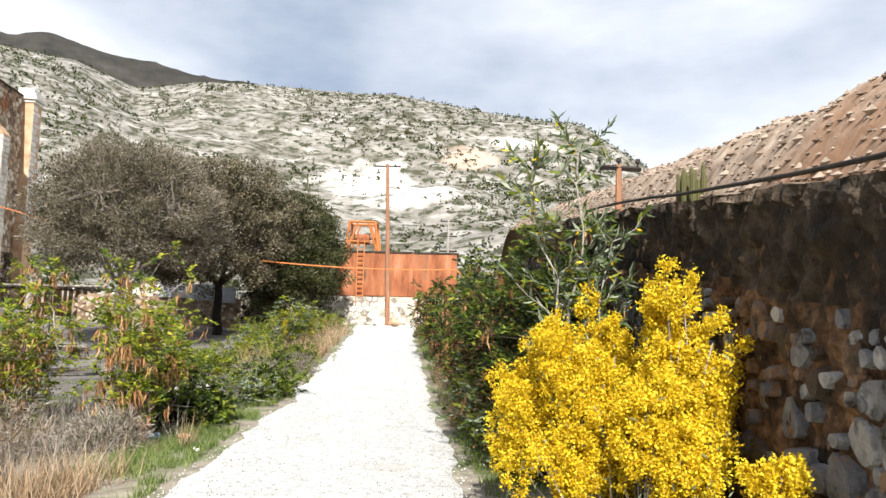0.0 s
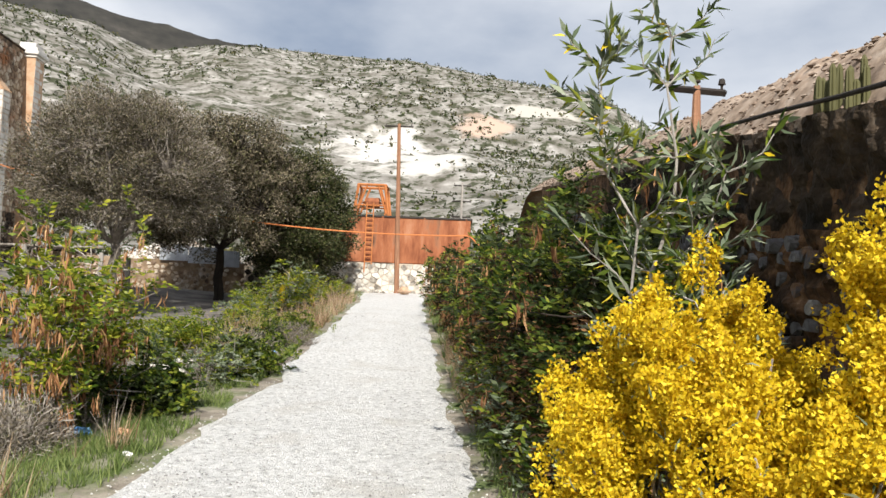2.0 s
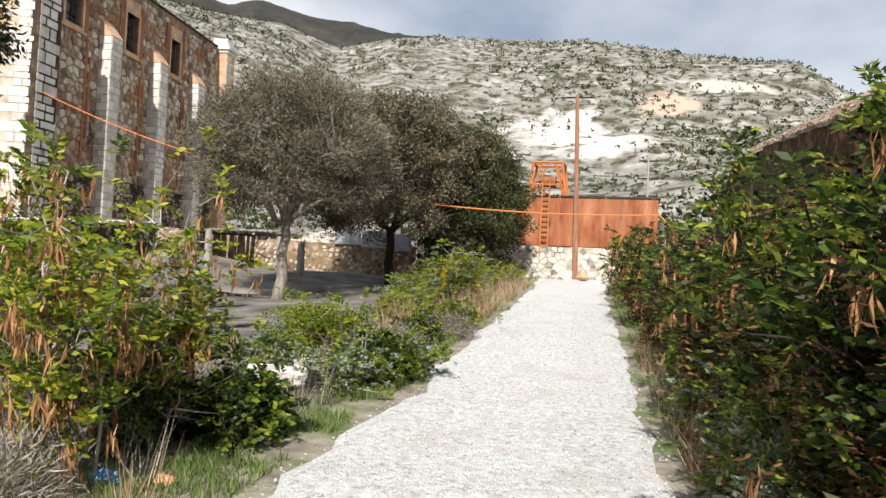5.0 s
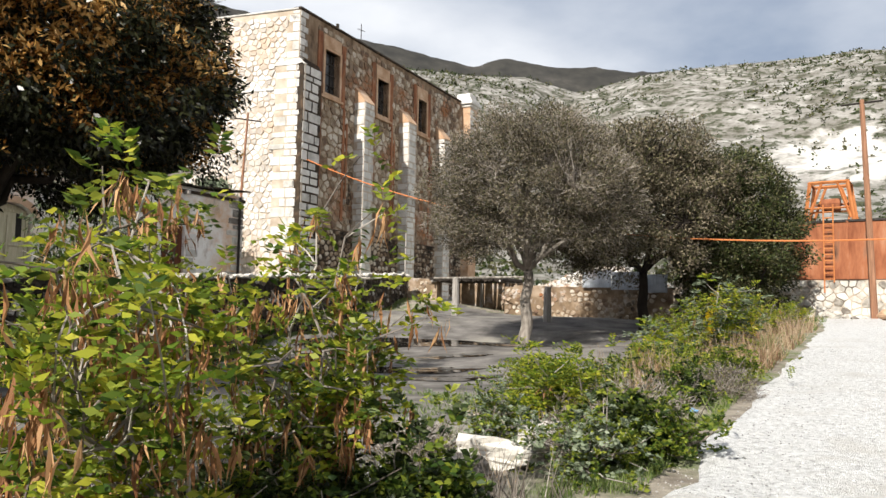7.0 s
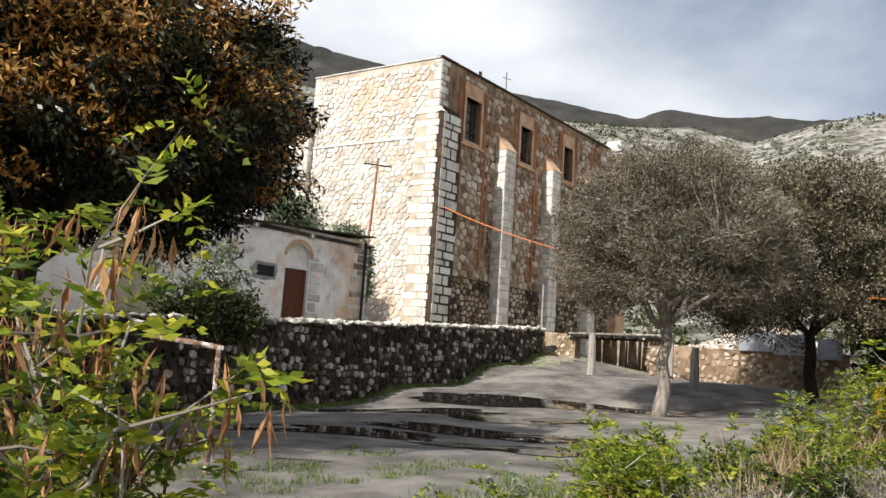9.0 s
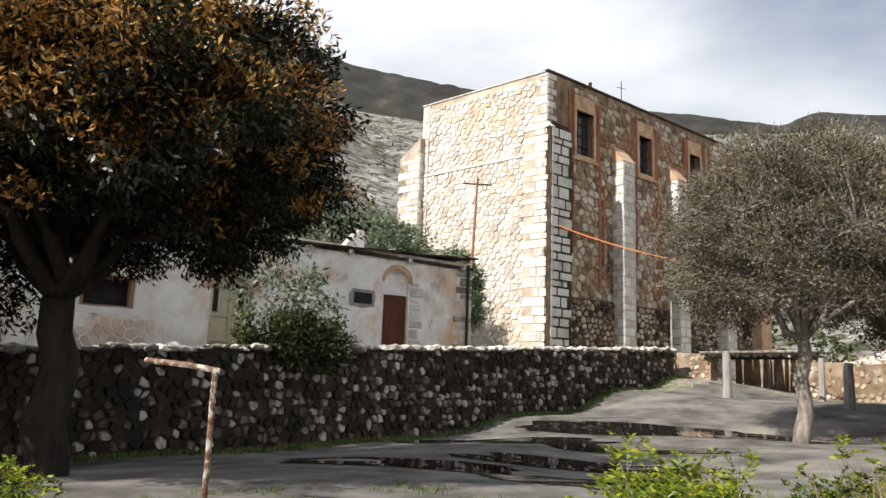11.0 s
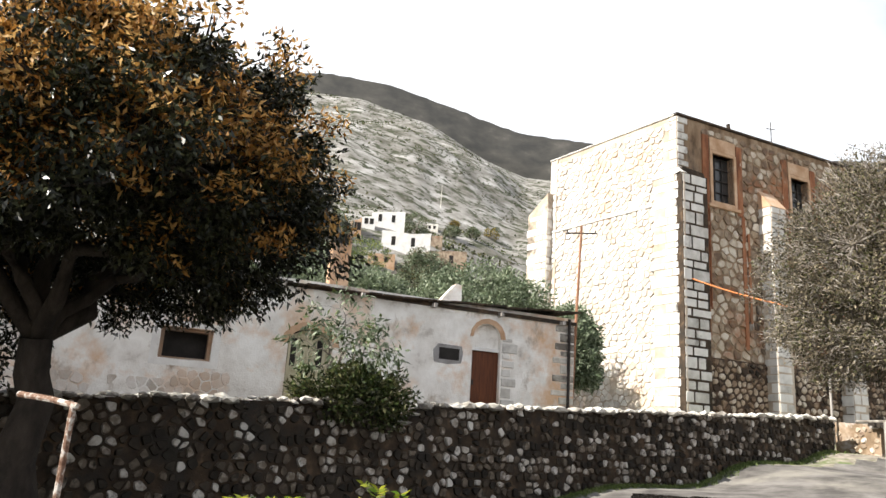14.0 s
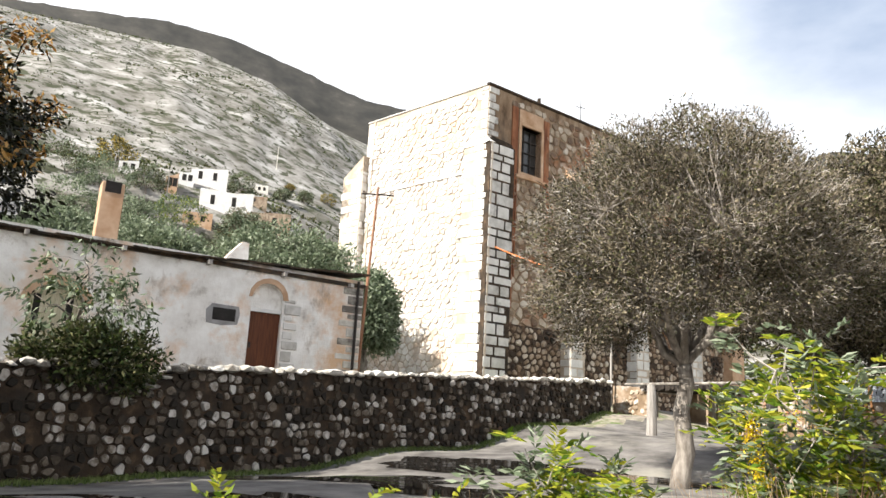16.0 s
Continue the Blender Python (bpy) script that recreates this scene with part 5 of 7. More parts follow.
def build_far_wall():
    def far_top(q):
        return (3.25 if q < 1.7 else 2.85) - 0.012 * q + 0.14 * noise.noise(Vector((q, 0, 1)))
    bm = bmesh.new()
    for k in range(30):
        q, e = -0.9 + k * 0.6, -0.3 + k * 0.6
        if 1.4 < q < 6.0:
            FARW.box(q, e, 0.2, 3.0, -2.9, -2.4, bm)
        else:
            FARW.box(q, e, 0.2, far_top((q + e) / 2), -0.5, 0, bm)
    w = mesh_object("wall_far", bm, M["adobe"])
    tagged(w, "low broken orange adobe and stone wall at the lot's end", "wall", kind="structure")
    stone_stuff("stones", rubble(-0.9, 16.8, 0.6, 3.1, 0.24, 91, gap=0.02, skip=0.4, keep=lambda q, z: z < far_top(q) - 0.15 and not 1.3 < q < 6.1), FARW, 0.06, M["side_stone"], w, 92)
    # bank of pale broken stone heaped behind it
    r = np.random.default_rng(93)
    n = 2600
    q, d = r.uniform(6.0, 15.5, n), r.uniform(0.4, 5.0, n)
    z = 2.45 + 1.5 * np.array([smooth(0.2, 3.5, v) for v in d]) * (0.55 + 0.45 * np.sin(q * 0.7)) + r.uniform(-0.1, 0.12, n)
    sz = r.uniform(0.07, 0.26, n)
    V = np.zeros((n, 6, 3))
    C = np.array([FARW.at(a, c, -b) for a, b, c in zip(q, d, z)])
    for k, v in enumerate(((1, 0, 0), (0, 1, 0), (-1, 0, 0), (0, -1, 0), (0, 0, 0.75), (0, 0, -0.6))):
        V[:, k] = C + np.array(v) * sz[:, None] * r.uniform(0.6, 1.4, (n, 1))
    tri = [(0, 1, 4), (1, 2, 4), (2, 3, 4), (3, 0, 4), (1, 0, 5), (2, 1, 5), (3, 2, 5), (0, 3, 5)]
    F = (np.arange(n)[:, None, None] * 6 + np.array(tri)[None]).reshape(-1, 3)
    G, H = [], []
    for i in range(21):
        for j in range(9):
            a, b = 5.6 + i * 0.52, 0.3 + j * 0.62
            G.append(FARW.at(a, 2.22 + 1.5 * smooth(0.2, 3.5, b) * (0.55 + 0.45 * math.sin(a * 0.7)) * smooth(5.4, 6.2, a) + 0.1 * noise.noise(Vector((a, b, 3))), -b))
    for i in range(20):
        for j in range(8):
            H.append((i * 9 + j, i * 9 + j + 1, i * 9 + j + 10, i * 9 + j + 9))
    me = bpy.data.meshes.new("rubble_bank")
    me.from_pydata([tuple(v) for v in V.reshape(-1, 3)] + [tuple(v) for v in G], [], F.tolist() + [tuple(v + n * 6 for v in f) for f in H])
    tagged(data_object("rubble_bank", me, M["bank_stone"]), "bank of pale broken stone behind the low wall", "rubble", kind="stuff")
    # brush roof over the gap in the wall
    sh = thing("brush_shelter", FARW.at(3.8, 3.1, -1.0), "rough shelter roofed with dark poles beside the adobe wall", "shelter")
    for k in range(24):
        a = 1.2 + k * 0.22 + r.uniform(-0.05, 0.05)
        part("roof_pole", tube([FARW.at(a, 3.14 + r.uniform(-0.03, 0.05), 0.35 + r.uniform(-0.1, 0.15)), FARW.at(a + r.uniform(-0.2, 0.2), 3.12, -2.6)], r.uniform(0.12, 0.15), 6), M["bark_dark"], sh)
    for a in (1.4, 6.2):
        part("rafter", tube([FARW.at(a, 3.05, 0.5), FARW.at(a, 3.02, -2.6)], 0.07, 6), M["grey_wood"], sh)
    for a, b in ((1.4, -0.6), (6.2, -0.6), (3.6, -2.2)):
        part("post", tube([FARW.at(a, 0.8, b), FARW.at(a, 3.0, b)], 0.1, 7), M["grey_wood"], sh)
    # corrugated sheets
    for s, n_, z in ((11.3, 14, 2.72), (13.0, 15, 2.6), (15.0, 9, 2.45)):
        o = thing("corrugated_sheet", FARW.at(s, z, 0.2), "galvanised corrugated sheet leaning on the low wall", "metal sheet", "corrugated sheets")
        bm = bmesh.new()
        top, bot = [], []
        for k in range(n_ * 2 + 1):
            x = s + k * 0.06
            d = 0.12 + 0.025 * (k % 2)
            top.append(bm.verts.new(FARW.at(x, z + 0.95, d)))
            bot.append(bm.verts.new(FARW.at(x, z - 0.05, d + 0.1)))
        for k in range(n_ * 2):
            bm.faces.new((bot[k], bot[k + 1], top[k + 1], top[k]))
        bmesh.ops.solidify(bm, geom=bm.faces[:], thickness=0.01)
        part("sheet", bm, M["tin"], o)


build_far_wall()


def stump_post(at, h, r0, seed):
    po = thing("timber_post", at, "thick pale weathered timber post standing in the lot", "post", "timber posts")
    r = np.random.default_rng(seed)
    b = Vector(at)
    part("post", tube([b - Vector((0, 0, 0.2)), b + Vector((0.02, 0, h * 0.4)), b + Vector((r.uniform(-0.05, 0.05), 0, h * 0.8)), b + Vector((r.uniform(-0.08, 0.08), 0, h))], [r0 * 1.15, r0, r0 * 0.95, r0 * 0.8], 9), M["grey_wood"], po)


for (x, y, h, r0) in ((-23.4, 40.8, 2.05, 0.2), (-17.6, 40.4, 1.75, 0.2), (-20.6, 43.6, 1.9, 0.14)):
    stump_post((x, y, near_z(x, y)), h, r0, int(x * 7) % 50 + 60)
pb = thing("pale_beam", (-22.5, 41.0, 3.0), "long pale pole resting on the timber posts", "beam")
part("beam", tube([(-24.9, 40.85, 3.02), (-22.0, 40.9, 3.03), (-19.2, 41.1, 3.05)], 0.06, 7), M["coping"], pb)

# goal post
M["flaked_pipe"] = material("flaking_paint_on_rust", [(0.35, (0.09, 0.04, 0.02)), (0.5, (0.22, 0.13, 0.09)), (0.56, (0.5, 0.46, 0.42)), (0.75, (0.62, 0.59, 0.56))], 9, 0.75, 0.4, 60, detail=8)
gp = thing("goalpost", (-10.5, 14.07, -0.3), "rusty pipe goalpost with flaking white paint", "goalpost")
part("upright", tube([(-10.5, 14.07, -0.5), (-10.48, 14.07, 0.5), (-10.5, 14.07, 1.42)], 0.036, 8), M["flaked_pipe"], gp)
part("crossbar", tube([(-10.46, 14.12, 1.4), (-10.75, 13.8, 1.46), (-11.15, 13.4, 1.5)], 0.036, 8), M["flaked_pipe"], gp)

# ---- puddles ----
def puddle(cx, cy, rx, ry, seed, ang=0.0):
    n = 40
    off = seed * 7.3
    pts, zs = [], []
    for k in range(n):
        a = 2 * math.pi * k / n
        rr = 1 + 0.55 * noise.noise(Vector((math.cos(a) * 1.3 + off, math.sin(a) * 1.3, seed))) + 0.25 * noise.noise(Vector((math.cos(a) * 4 + off, math.sin(a) * 4, seed)))
        x, y = rx * rr * math.cos(a), ry * rr * math.sin(a)
        X, Y = cx + x * math.cos(ang) - y * math.sin(ang), cy + x * math.sin(ang) + y * math.cos(ang)
        pts.append((X, Y))
        zs.append(near_z(X, Y))
    bm = bmesh.new()
    vs = [bm.verts.new((x, y, z + 0.02)) for (x, y), z in zip(pts, zs)]
    c = bm.verts.new((cx, cy, near_z(cx, cy) + 0.022))
    for k in range(n):
        bm.faces.new((vs[k], vs[(k + 1) % n], c))
    ob = mesh_object("puddle", bm, M["water"], smooth=True)
    tagged(ob, "shallow dark rain puddle on the muddy lot", "puddle", "puddles in the lot", "structure")


for k, (x, y, rx, ry, an) in enumerate(((-19.0, 31.5, 4.6, 1.3, 0.5), (-16.5, 27.0, 3.4, 1.0, 0.3), (-20.0, 26.0, 3.0, 1.1, 0.9), (-14.0, 23.0, 3.0, 1.0, 0.4), (-15.5, 19.5, 2.6, 1.2, 0.7), (-11.2, 20.6, 2.2, 0.9, 0.3))):
    puddle(x, y, rx, ry, k + 1, an)


# ---- plants ----
A = np.array


def quads(name, V, mat, parent, sides=4):
    """A mesh of separate little faces from an (n, sides, 3) array."""
    n = len(V)
    me = bpy.data.meshes.new(name)
    me.vertices.add(n * sides)
    me.vertices.foreach_set("co", np.asarray(V, dtype=np.float32).ravel())
    me.loops.add(n * sides)
    me.loops.foreach_set("vertex_index", np.arange(n * sides, dtype=np.int32))
    me.polygons.add(n)
    me.polygons.foreach_set("loop_start", np.arange(0, n * sides, sides, dtype=np.int32))
    me.update()
    ob = data_object(name, me, mat, parent)
    return tagged(ob, kind="stuff")


def unit(v):
    return v / (np.linalg.norm(v, axis=-1, keepdims=True) + 1e-9)


def leaf_quads(P, D, L, W, r, bend=0.25):
    """Rhombic leaves at P pointing along D."""
    n = len(P)
    D = unit(D)
    S = unit(np.cross(D, r.normal(size=(n, 3))))
    N = np.cross(D, S)
    L = (L * r.uniform(0.7, 1.25, n))[:, None]
    W = (W * r.uniform(0.7, 1.2, n))[:, None]
    mid = P + D * L * 0.45 + N * L * bend * 0.3
    return np.stack([P, mid + S * W / 2, P + D * L - N * L * bend * 0.2, mid - S * W / 2], axis=1)


def leaves(name, P, L, W, mat, parent, r, up=0.0, D=None):
    n = len(P)
    if D is None:
        D = r.normal(size=(n, 3)) + np.array([0, 0, up])
    return quads(name, leaf_quads(P, D, L, W, r), mat, parent)


def blades(name, P, H, W, mat, parent, r, lean=0.35):
    """Three-cornered grass blades."""
    n = len(P)
    a = r.uniform(0, 2 * np.pi, n)
    S = np.stack([np.cos(a), np.sin(a), np.zeros(n)], 1) * (W * r.uniform(0.6, 1.3, n))[:, None]
    T = np.stack([r.normal(0, lean, n), r.normal(0, lean, n), np.ones(n)], 1) * (H * r.uniform(0.4, 1.2, n))[:, None]
    return quads(name, np.stack([P - S / 2, P + S / 2, P + T], 1), mat, parent, 3)


def limb(a, b, ra, rb, r, wob=0.12, n=5, sides=6, bm=None, sag_=0.0):
    a, b = np.array(a, float), np.array(b, float)
    ln = np.linalg.norm(b - a)
    pts, rad = [], []
    for k in range(n):
        t = k / (n - 1)
        p = a + (b - a) * t + r.normal(0, wob * ln * 0.25, 3) * math.sin(math.pi * t)
        p[2] += sag_ * ln * math.sin(math.pi * t)
        pts.append(Vector(p))
        rad.append(ra + (rb - ra) * t)
    return tube(pts, rad, sides, bm), pts


def ellipsoid_points(r, n, c, rad, lo=0.35, zmin=-1.0, lump_=0.18, seed=0.0):
    """Points inside a lumpy ellipsoid, thicker towards its outside."""
    d = unit(r.normal(size=(n * 2, 3)))
    d = d[d[:, 2] > zmin][:n]
    k = r.uniform(lo ** 3, 1, len(d)) ** (1 / 3)
    lumps = np.array([1 + lump_ * (noise.noise(Vector(v * 2.2) + Vector((seed, 0, 0))) + 0.6 * noise.noise(Vector(v * 5.0) + Vector((seed, 3, 0)))) for v in d])
    return np.array(c) + d * (k * lumps)[:, None] * np.array(rad)


def tree(name, base, fork, crown, rad, trunk_r, label, clumps, per, spread, leafsize, mats, bark, seed, mains=7, lo=0.45, zmin=-0.75, twigs=0, twig_mat="twig", up=0.0, top_mat=None, top_share=0.0, lump_=0.18, lean=0.12):
    """Trunk, limbs, branches and a crown of leaf clumps."""
    r = np.random.default_rng(seed)
    t = thing(name, base, label, "tree")
    bm, pts = limb(base - np.array([0, 0, 0.25]), fork, trunk_r * 1.25, trunk_r * 0.85, r, lean, 7, 10)
    part("trunk", bm, M[bark], t, smooth=True)
    C = ellipsoid_points(r, clumps, crown, rad, lo, zmin, lump_, seed * 1.7)
    ends = [C[r.integers(len(C))]]
    while len(ends) < mains:
        d = np.min([np.linalg.norm(C - e, axis=1) for e in ends], axis=0)
        ends.append(C[int(np.argmax(d))])
    nodes = []
    for e in ends:
        e = np.array(crown) + (e - np.array(crown)) * 0.72
        bm, lp = limb(fork, e, trunk_r * 0.55, trunk_r * 0.12, r, 0.3, 7, 7, None, 0.08)
        part("limb", bm, M[bark], t, smooth=True)
        nodes += [np.array(p) for p in lp[2:]]
    nodes = np.array(nodes)
    bm = bmesh.new()
    for c in C:
        j = int(np.argmin(np.linalg.norm(nodes - c, axis=1)))
        limb(nodes[j], c, trunk_r * 0.13, trunk_r * 0.03, r, 0.35, 4, 4, bm)
    tagged(part("branchwork", bm, M[bark], t), kind="stuff")
    P = np.repeat(C, per, axis=0)
    P = P + unit(r.normal(size=P.shape)) * (r.random((len(P), 1)) ** 0.42) * spread * 1.75 * np.array([1, 1, 0.75])
    if twigs:
        Q = P[r.integers(0, len(P), twigs)]
        D = unit(Q - np.array(crown)) + r.normal(0, 0.5, Q.shape) + np.array([0, 0, 0.35])
        quads("twig_mass", leaf_quads(Q, D, spread * 0.8, 0.018, r, 0.15), M[twig_mat], t)
    out = unit((P - np.array(crown)) / np.array(rad))
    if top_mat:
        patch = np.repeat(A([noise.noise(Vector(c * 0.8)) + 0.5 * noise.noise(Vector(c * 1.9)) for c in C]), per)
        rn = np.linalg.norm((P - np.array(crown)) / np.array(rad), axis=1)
        # upper outer leaves turn bronze: new growth, with sunlight put into the colour
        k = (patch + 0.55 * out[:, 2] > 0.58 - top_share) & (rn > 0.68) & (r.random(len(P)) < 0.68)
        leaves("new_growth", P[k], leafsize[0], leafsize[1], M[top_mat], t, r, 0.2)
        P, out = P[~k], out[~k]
    per_mat = np.array_split(r.permutation(len(P)), len(mats))
    for m, idx in zip(mats, per_mat):
        leaves("crown", P[idx], leafsize[0], leafsize[1], M[m], t, r, up, D=out[idx] * 0.6 + r.normal(0, 0.7, (len(idx), 3)) + np.array([0, 0, up]))
    return t


# dark mango with bronze new growth, its sunlit top put into the leaf colours
mz = near_z(-15.4, 12.8)
tree("mango_tree", A([-15.4, 12.8, mz]), A([-15.3, 12.7, 2.5]), A([-15.6, 12.5, 5.5]), A([5.0, 5.0, 3.0]), 0.3, "large dense dark mango tree with bronze new leaves, coloured sunlit on top", 1150, 140, 0.26, (0.15, 0.056), ["leaf_dark"], "bark_dark", 5, 9, 0.35, -0.78, up=-0.35, top_mat="leaf_bronze", top_share=0.59, lump_=0.24)
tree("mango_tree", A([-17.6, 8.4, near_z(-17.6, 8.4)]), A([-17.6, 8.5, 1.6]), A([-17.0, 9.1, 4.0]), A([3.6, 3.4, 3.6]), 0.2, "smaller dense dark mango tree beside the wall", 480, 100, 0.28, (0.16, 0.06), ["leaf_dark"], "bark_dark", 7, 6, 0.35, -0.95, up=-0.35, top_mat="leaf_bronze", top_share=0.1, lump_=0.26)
# grey fine-twigged trees in the lot
gz = near_z(-14.7, 32.5)
tree("grey_tree", A([-14.7, 32.5, gz]), A([-14.55, 32.6, 2.9]), A([-14.4, 32.7, 5.85]), A([4.05, 4.05, 3.5]), 0.21, "rounded grey-green tree with fine dry twigs in the lot", 860, 140, 0.31, (0.09, 0.045), ["leaf_grey", "leaf_grey", "leaf_olive"], "bark", 6, 12, 0.4, -0.75, twigs=42000, lump_=0.16)
g2 = near_z(-12.9, 41.0)
tree("olive_tree", A([-12.9, 41.0, g2]), A([-12.9, 41.0, 3.2]), A([-12.7, 40.3, 6.1]), A([4.6, 4.3, 4.1]), 0.22, "dense olive-green tree with grey twig tips behind the lot", 820, 120, 0.34, (0.135, 0.07), ["leaf_olive", "leaf_grey", "leaf_grey"], "bark_dark", 16, 8, 0.4, -0.75, twigs=14000, lump_=0.2)
tree("dark_tree", A([-9.0, 41.8, near_z(-9.0, 41.8)]), A([-9.0, 41.8, 2.4]), A([-9.0, 41.8, 4.8]), A([3.0, 2.6, 3.9]), 0.2, "dense dark green tree beside the rusty tank", 520, 120, 0.32, (0.14, 0.07), ["leaf_olive", "leaf_bush", "leaf_olive"], "bark_dark", 9, 6, 0.4, -0.98, twigs=3000)
# silvery shrub trees behind the house
for k, (x, y, z, rx, rz, h) in enumerate(((-42, 31.0, 2.6, 4.3, 2.6, 8.6), (-45, 24.0, 2.8, 3.8, 2.3, 8.6), (-34.5, 32.9, 2.4, 1.25, 2.3, 5.6), (-46, 19.0, 3.0, 3.2, 2.2, 8.8), (-48, 13.5, 3.0, 3.4, 2.2, 9.0))):
    tree("silver_tree", A([x, y, z]), A([x, y, z + 1.8]), A([x, y, h]), A([rx, rx, rz]), 0.2, "bushy silver-green tree behind the low house", 260, 75, 0.42, (0.28, 0.12), ["leaf_silver"], "bark", 20 + k, 5, 0.5, -0.6)
# young tree growing over the wall in front of the house
wp = LOT_WALL.at(-2.4, 0, -1.3)
tree("young_tree", A([wp.x, wp.y, 2.1]), A([wp.x + 0.3, wp.y, 2.7]), A([wp.x + 0.5, wp.y + 0.1, 3.7]), A([1.3, 1.7, 1.75]), 0.08, "slender grey-leaved young tree growing at the stone wall", 62, 17, 0.24, (0.24, 0.085), ["leaf_silver", "leaf_silver", "leaf_bush"], "bark", 31, 6, 0.3, -0.7, up=-0.7)
tree("low_shrub", A([wp.x + 0.2, wp.y, 1.7]), A([wp.x + 0.7, wp.y, 1.9]), A([wp.x + 1.1, wp.y + 0.5, 2.25]), A([0.9, 1.7, 0.85]), 0.05, "dark leafy shrub hanging over the stone wall", 110, 60, 0.22, (0.17, 0.07), ["leaf_bush", "leaf_olive"], "bark_dark", 32, 5, 0.2, -0.9)


def compound_leaves(P, D, r, length=0.2, pairs=6, size=(0.062, 0.024)):
    """Feathered leaves: leaflets in pairs along a drooping rachis."""
    out = []
    D = unit(D)
    S = unit(np.cross(D, A([0.05, 0.02, 1.0])))
    for k in range(pairs):
        t = (k + 0.6) / pairs
        q = P + D * length * t - A([0, 0, 1]) * length * 0.35 * t * t
        for sg in (-1, 1):
            d = S * sg + D * 0.55 + r.normal(0, 0.18, P.shape)
            out.append(leaf_quads(q, d, size[0], size[1], r))
    return np.concatenate(out)


def hanging_pods(P, r, length=0.17, width=0.017):
    n = len(P)
    D = A([0, 0, -1.0]) + r.normal(0, 0.22, (n, 3))
    a = leaf_quads(P, D, length, width, r, 0.3)
    b = leaf_quads(P, D, length, width, r, 0.3)
    return np.concatenate([a, b])


def pod_bush(base, h, spread, stems, label, seed, leaf=("leaf_lime", "leaf_green"), pods=140, leafy=11, lo=0.3, leafsize=(0.068, 0.026), rach=0.22, dead=0.0):
    """A many-stemmed senna: arching stems, feathered leaves, bunches of dry pods."""
    r = np.random.default_rng(seed)
    b = thing("pod_bush", base, label, "bush")
    P, D = [], []
    bm = bmesh.new()
    for k in range(stems):
        a = r.uniform(0, 2 * np.pi)
        rr = r.uniform(0.15, 1.0) ** 0.6
        top = A(base) + A([math.cos(a) * spread[0] * rr, math.sin(a) * spread[1] * rr, h * r.uniform(0.45, 1.0) * (1.1 - 0.45 * rr)])
        _, pts = limb(A(base) + r.normal(0, 0.08, 3) * A([1, 1, 0]), top, 0.013, 0.005, r, 0.25, 7, 5, bm, 0.06)
        for p in pts[1:]:
            for _ in range(2):
                w = A(p) + r.normal(0, 0.17, 3) + A([0, 0, 0.08])
                limb(A(p), w, 0.008, 0.003, r, 0.2, 3, 4, bm)
                for _ in range(leafy // 2):
                    P.append(w + r.normal(0, 0.06, 3))
                    D.append(r.normal(0, 1, 3) + A([0, 0, 0.55]))
    tagged(part("stem_mass", bm, M["bark_dark" if dead else "twig"], b, "branching stems"), kind="stuff")
    P, D = A(P), A(D)
    keep = P[:, 2] > base[2] + h * lo * r.uniform(0.3, 1.0, len(P))
    P, D = P[keep], D[keep]
    # withered leaves gather low down, inner bush shade included in their dark brown
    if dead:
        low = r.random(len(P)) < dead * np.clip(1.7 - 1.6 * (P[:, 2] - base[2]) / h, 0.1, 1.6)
        quads("withered_foliage", compound_leaves(P[low], D[low] - A([0, 0, 1.4]), r, rach, 5, (leafsize[0] * 0.75, leafsize[1] * 0.6)), M["dead_shaded_leaf"], b)
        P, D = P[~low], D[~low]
    half = r.random(len(P)) < 0.55
    quads("foliage", compound_leaves(P[half], D[half], r, rach, 6, leafsize), M[leaf[0]], b)
    quads("foliage", compound_leaves(P[~half], D[~half], r, rach, 6, leafsize), M[leaf[1]], b)
    if pods:
        Q = P[r.integers(0, len(P), pods)] - A([0, 0, 0.05])
        Q = np.repeat(Q, 4, axis=0) + r.normal(0, 0.03, (pods * 4, 3))
        quads("pod_mass", hanging_pods(Q, r), M["pod"], b)
    return b


def gz_(x, y):
    return near_z(x, y) - 0.02


LBL = "lime-green feathery senna bush hung with dry brown pods"
for k, (x, y, h, sx, sy, st) in enumerate(((-3.65, 8.85, 2.4, 0.45, 0.45, 10), (-4.1, 10.1, 2.4, 0.6, 0.55, 11), (-5.6, 9.0, 1.9, 0.6, 0.6, 9), (-5.8, 10.1, 2.75, 0.7, 0.65, 13))):
    pod_bush((x, y, gz_(x, y)), h, (sx, sy), st, LBL, 50 + k, pods=130, lo=0.3, leaf=("leaf_lime", "leaf_green"), leafy=7, leafsize=(0.07, 0.031), rach=0.22)
pod_bush((-5.6, 21.2, gz_(-5.6, 21.2)), 1.0, (0.6, 0.6), 8, "low lime-green bush with a few yellow flowers", 62, pods=0, lo=0.1, leafsize=(0.11, 0.03), rach=0.24, leafy=7, leaf=("leaf_lime", "leaf_silver"))
pod_bush((-4.75, 22.7, gz_(-4.75, 22.7)), 2.1, (0.8, 0.8), 11, "bright lime-green bush with small yellow flowers", 60, pods=30, lo=0.1, leafsize=(0.11, 0.03), rach=0.24, leafy=8, leaf=("leaf_lime", "leaf_silver"))
pod_bush((-8.6, 11.6, gz_(-8.6, 11.6)), 0.7, (0.9, 0.7), 18, "low bright green weeds under the mango tree", 61, leaf=("leaf_green", "leaf_lime"), pods=0, lo=0.05)
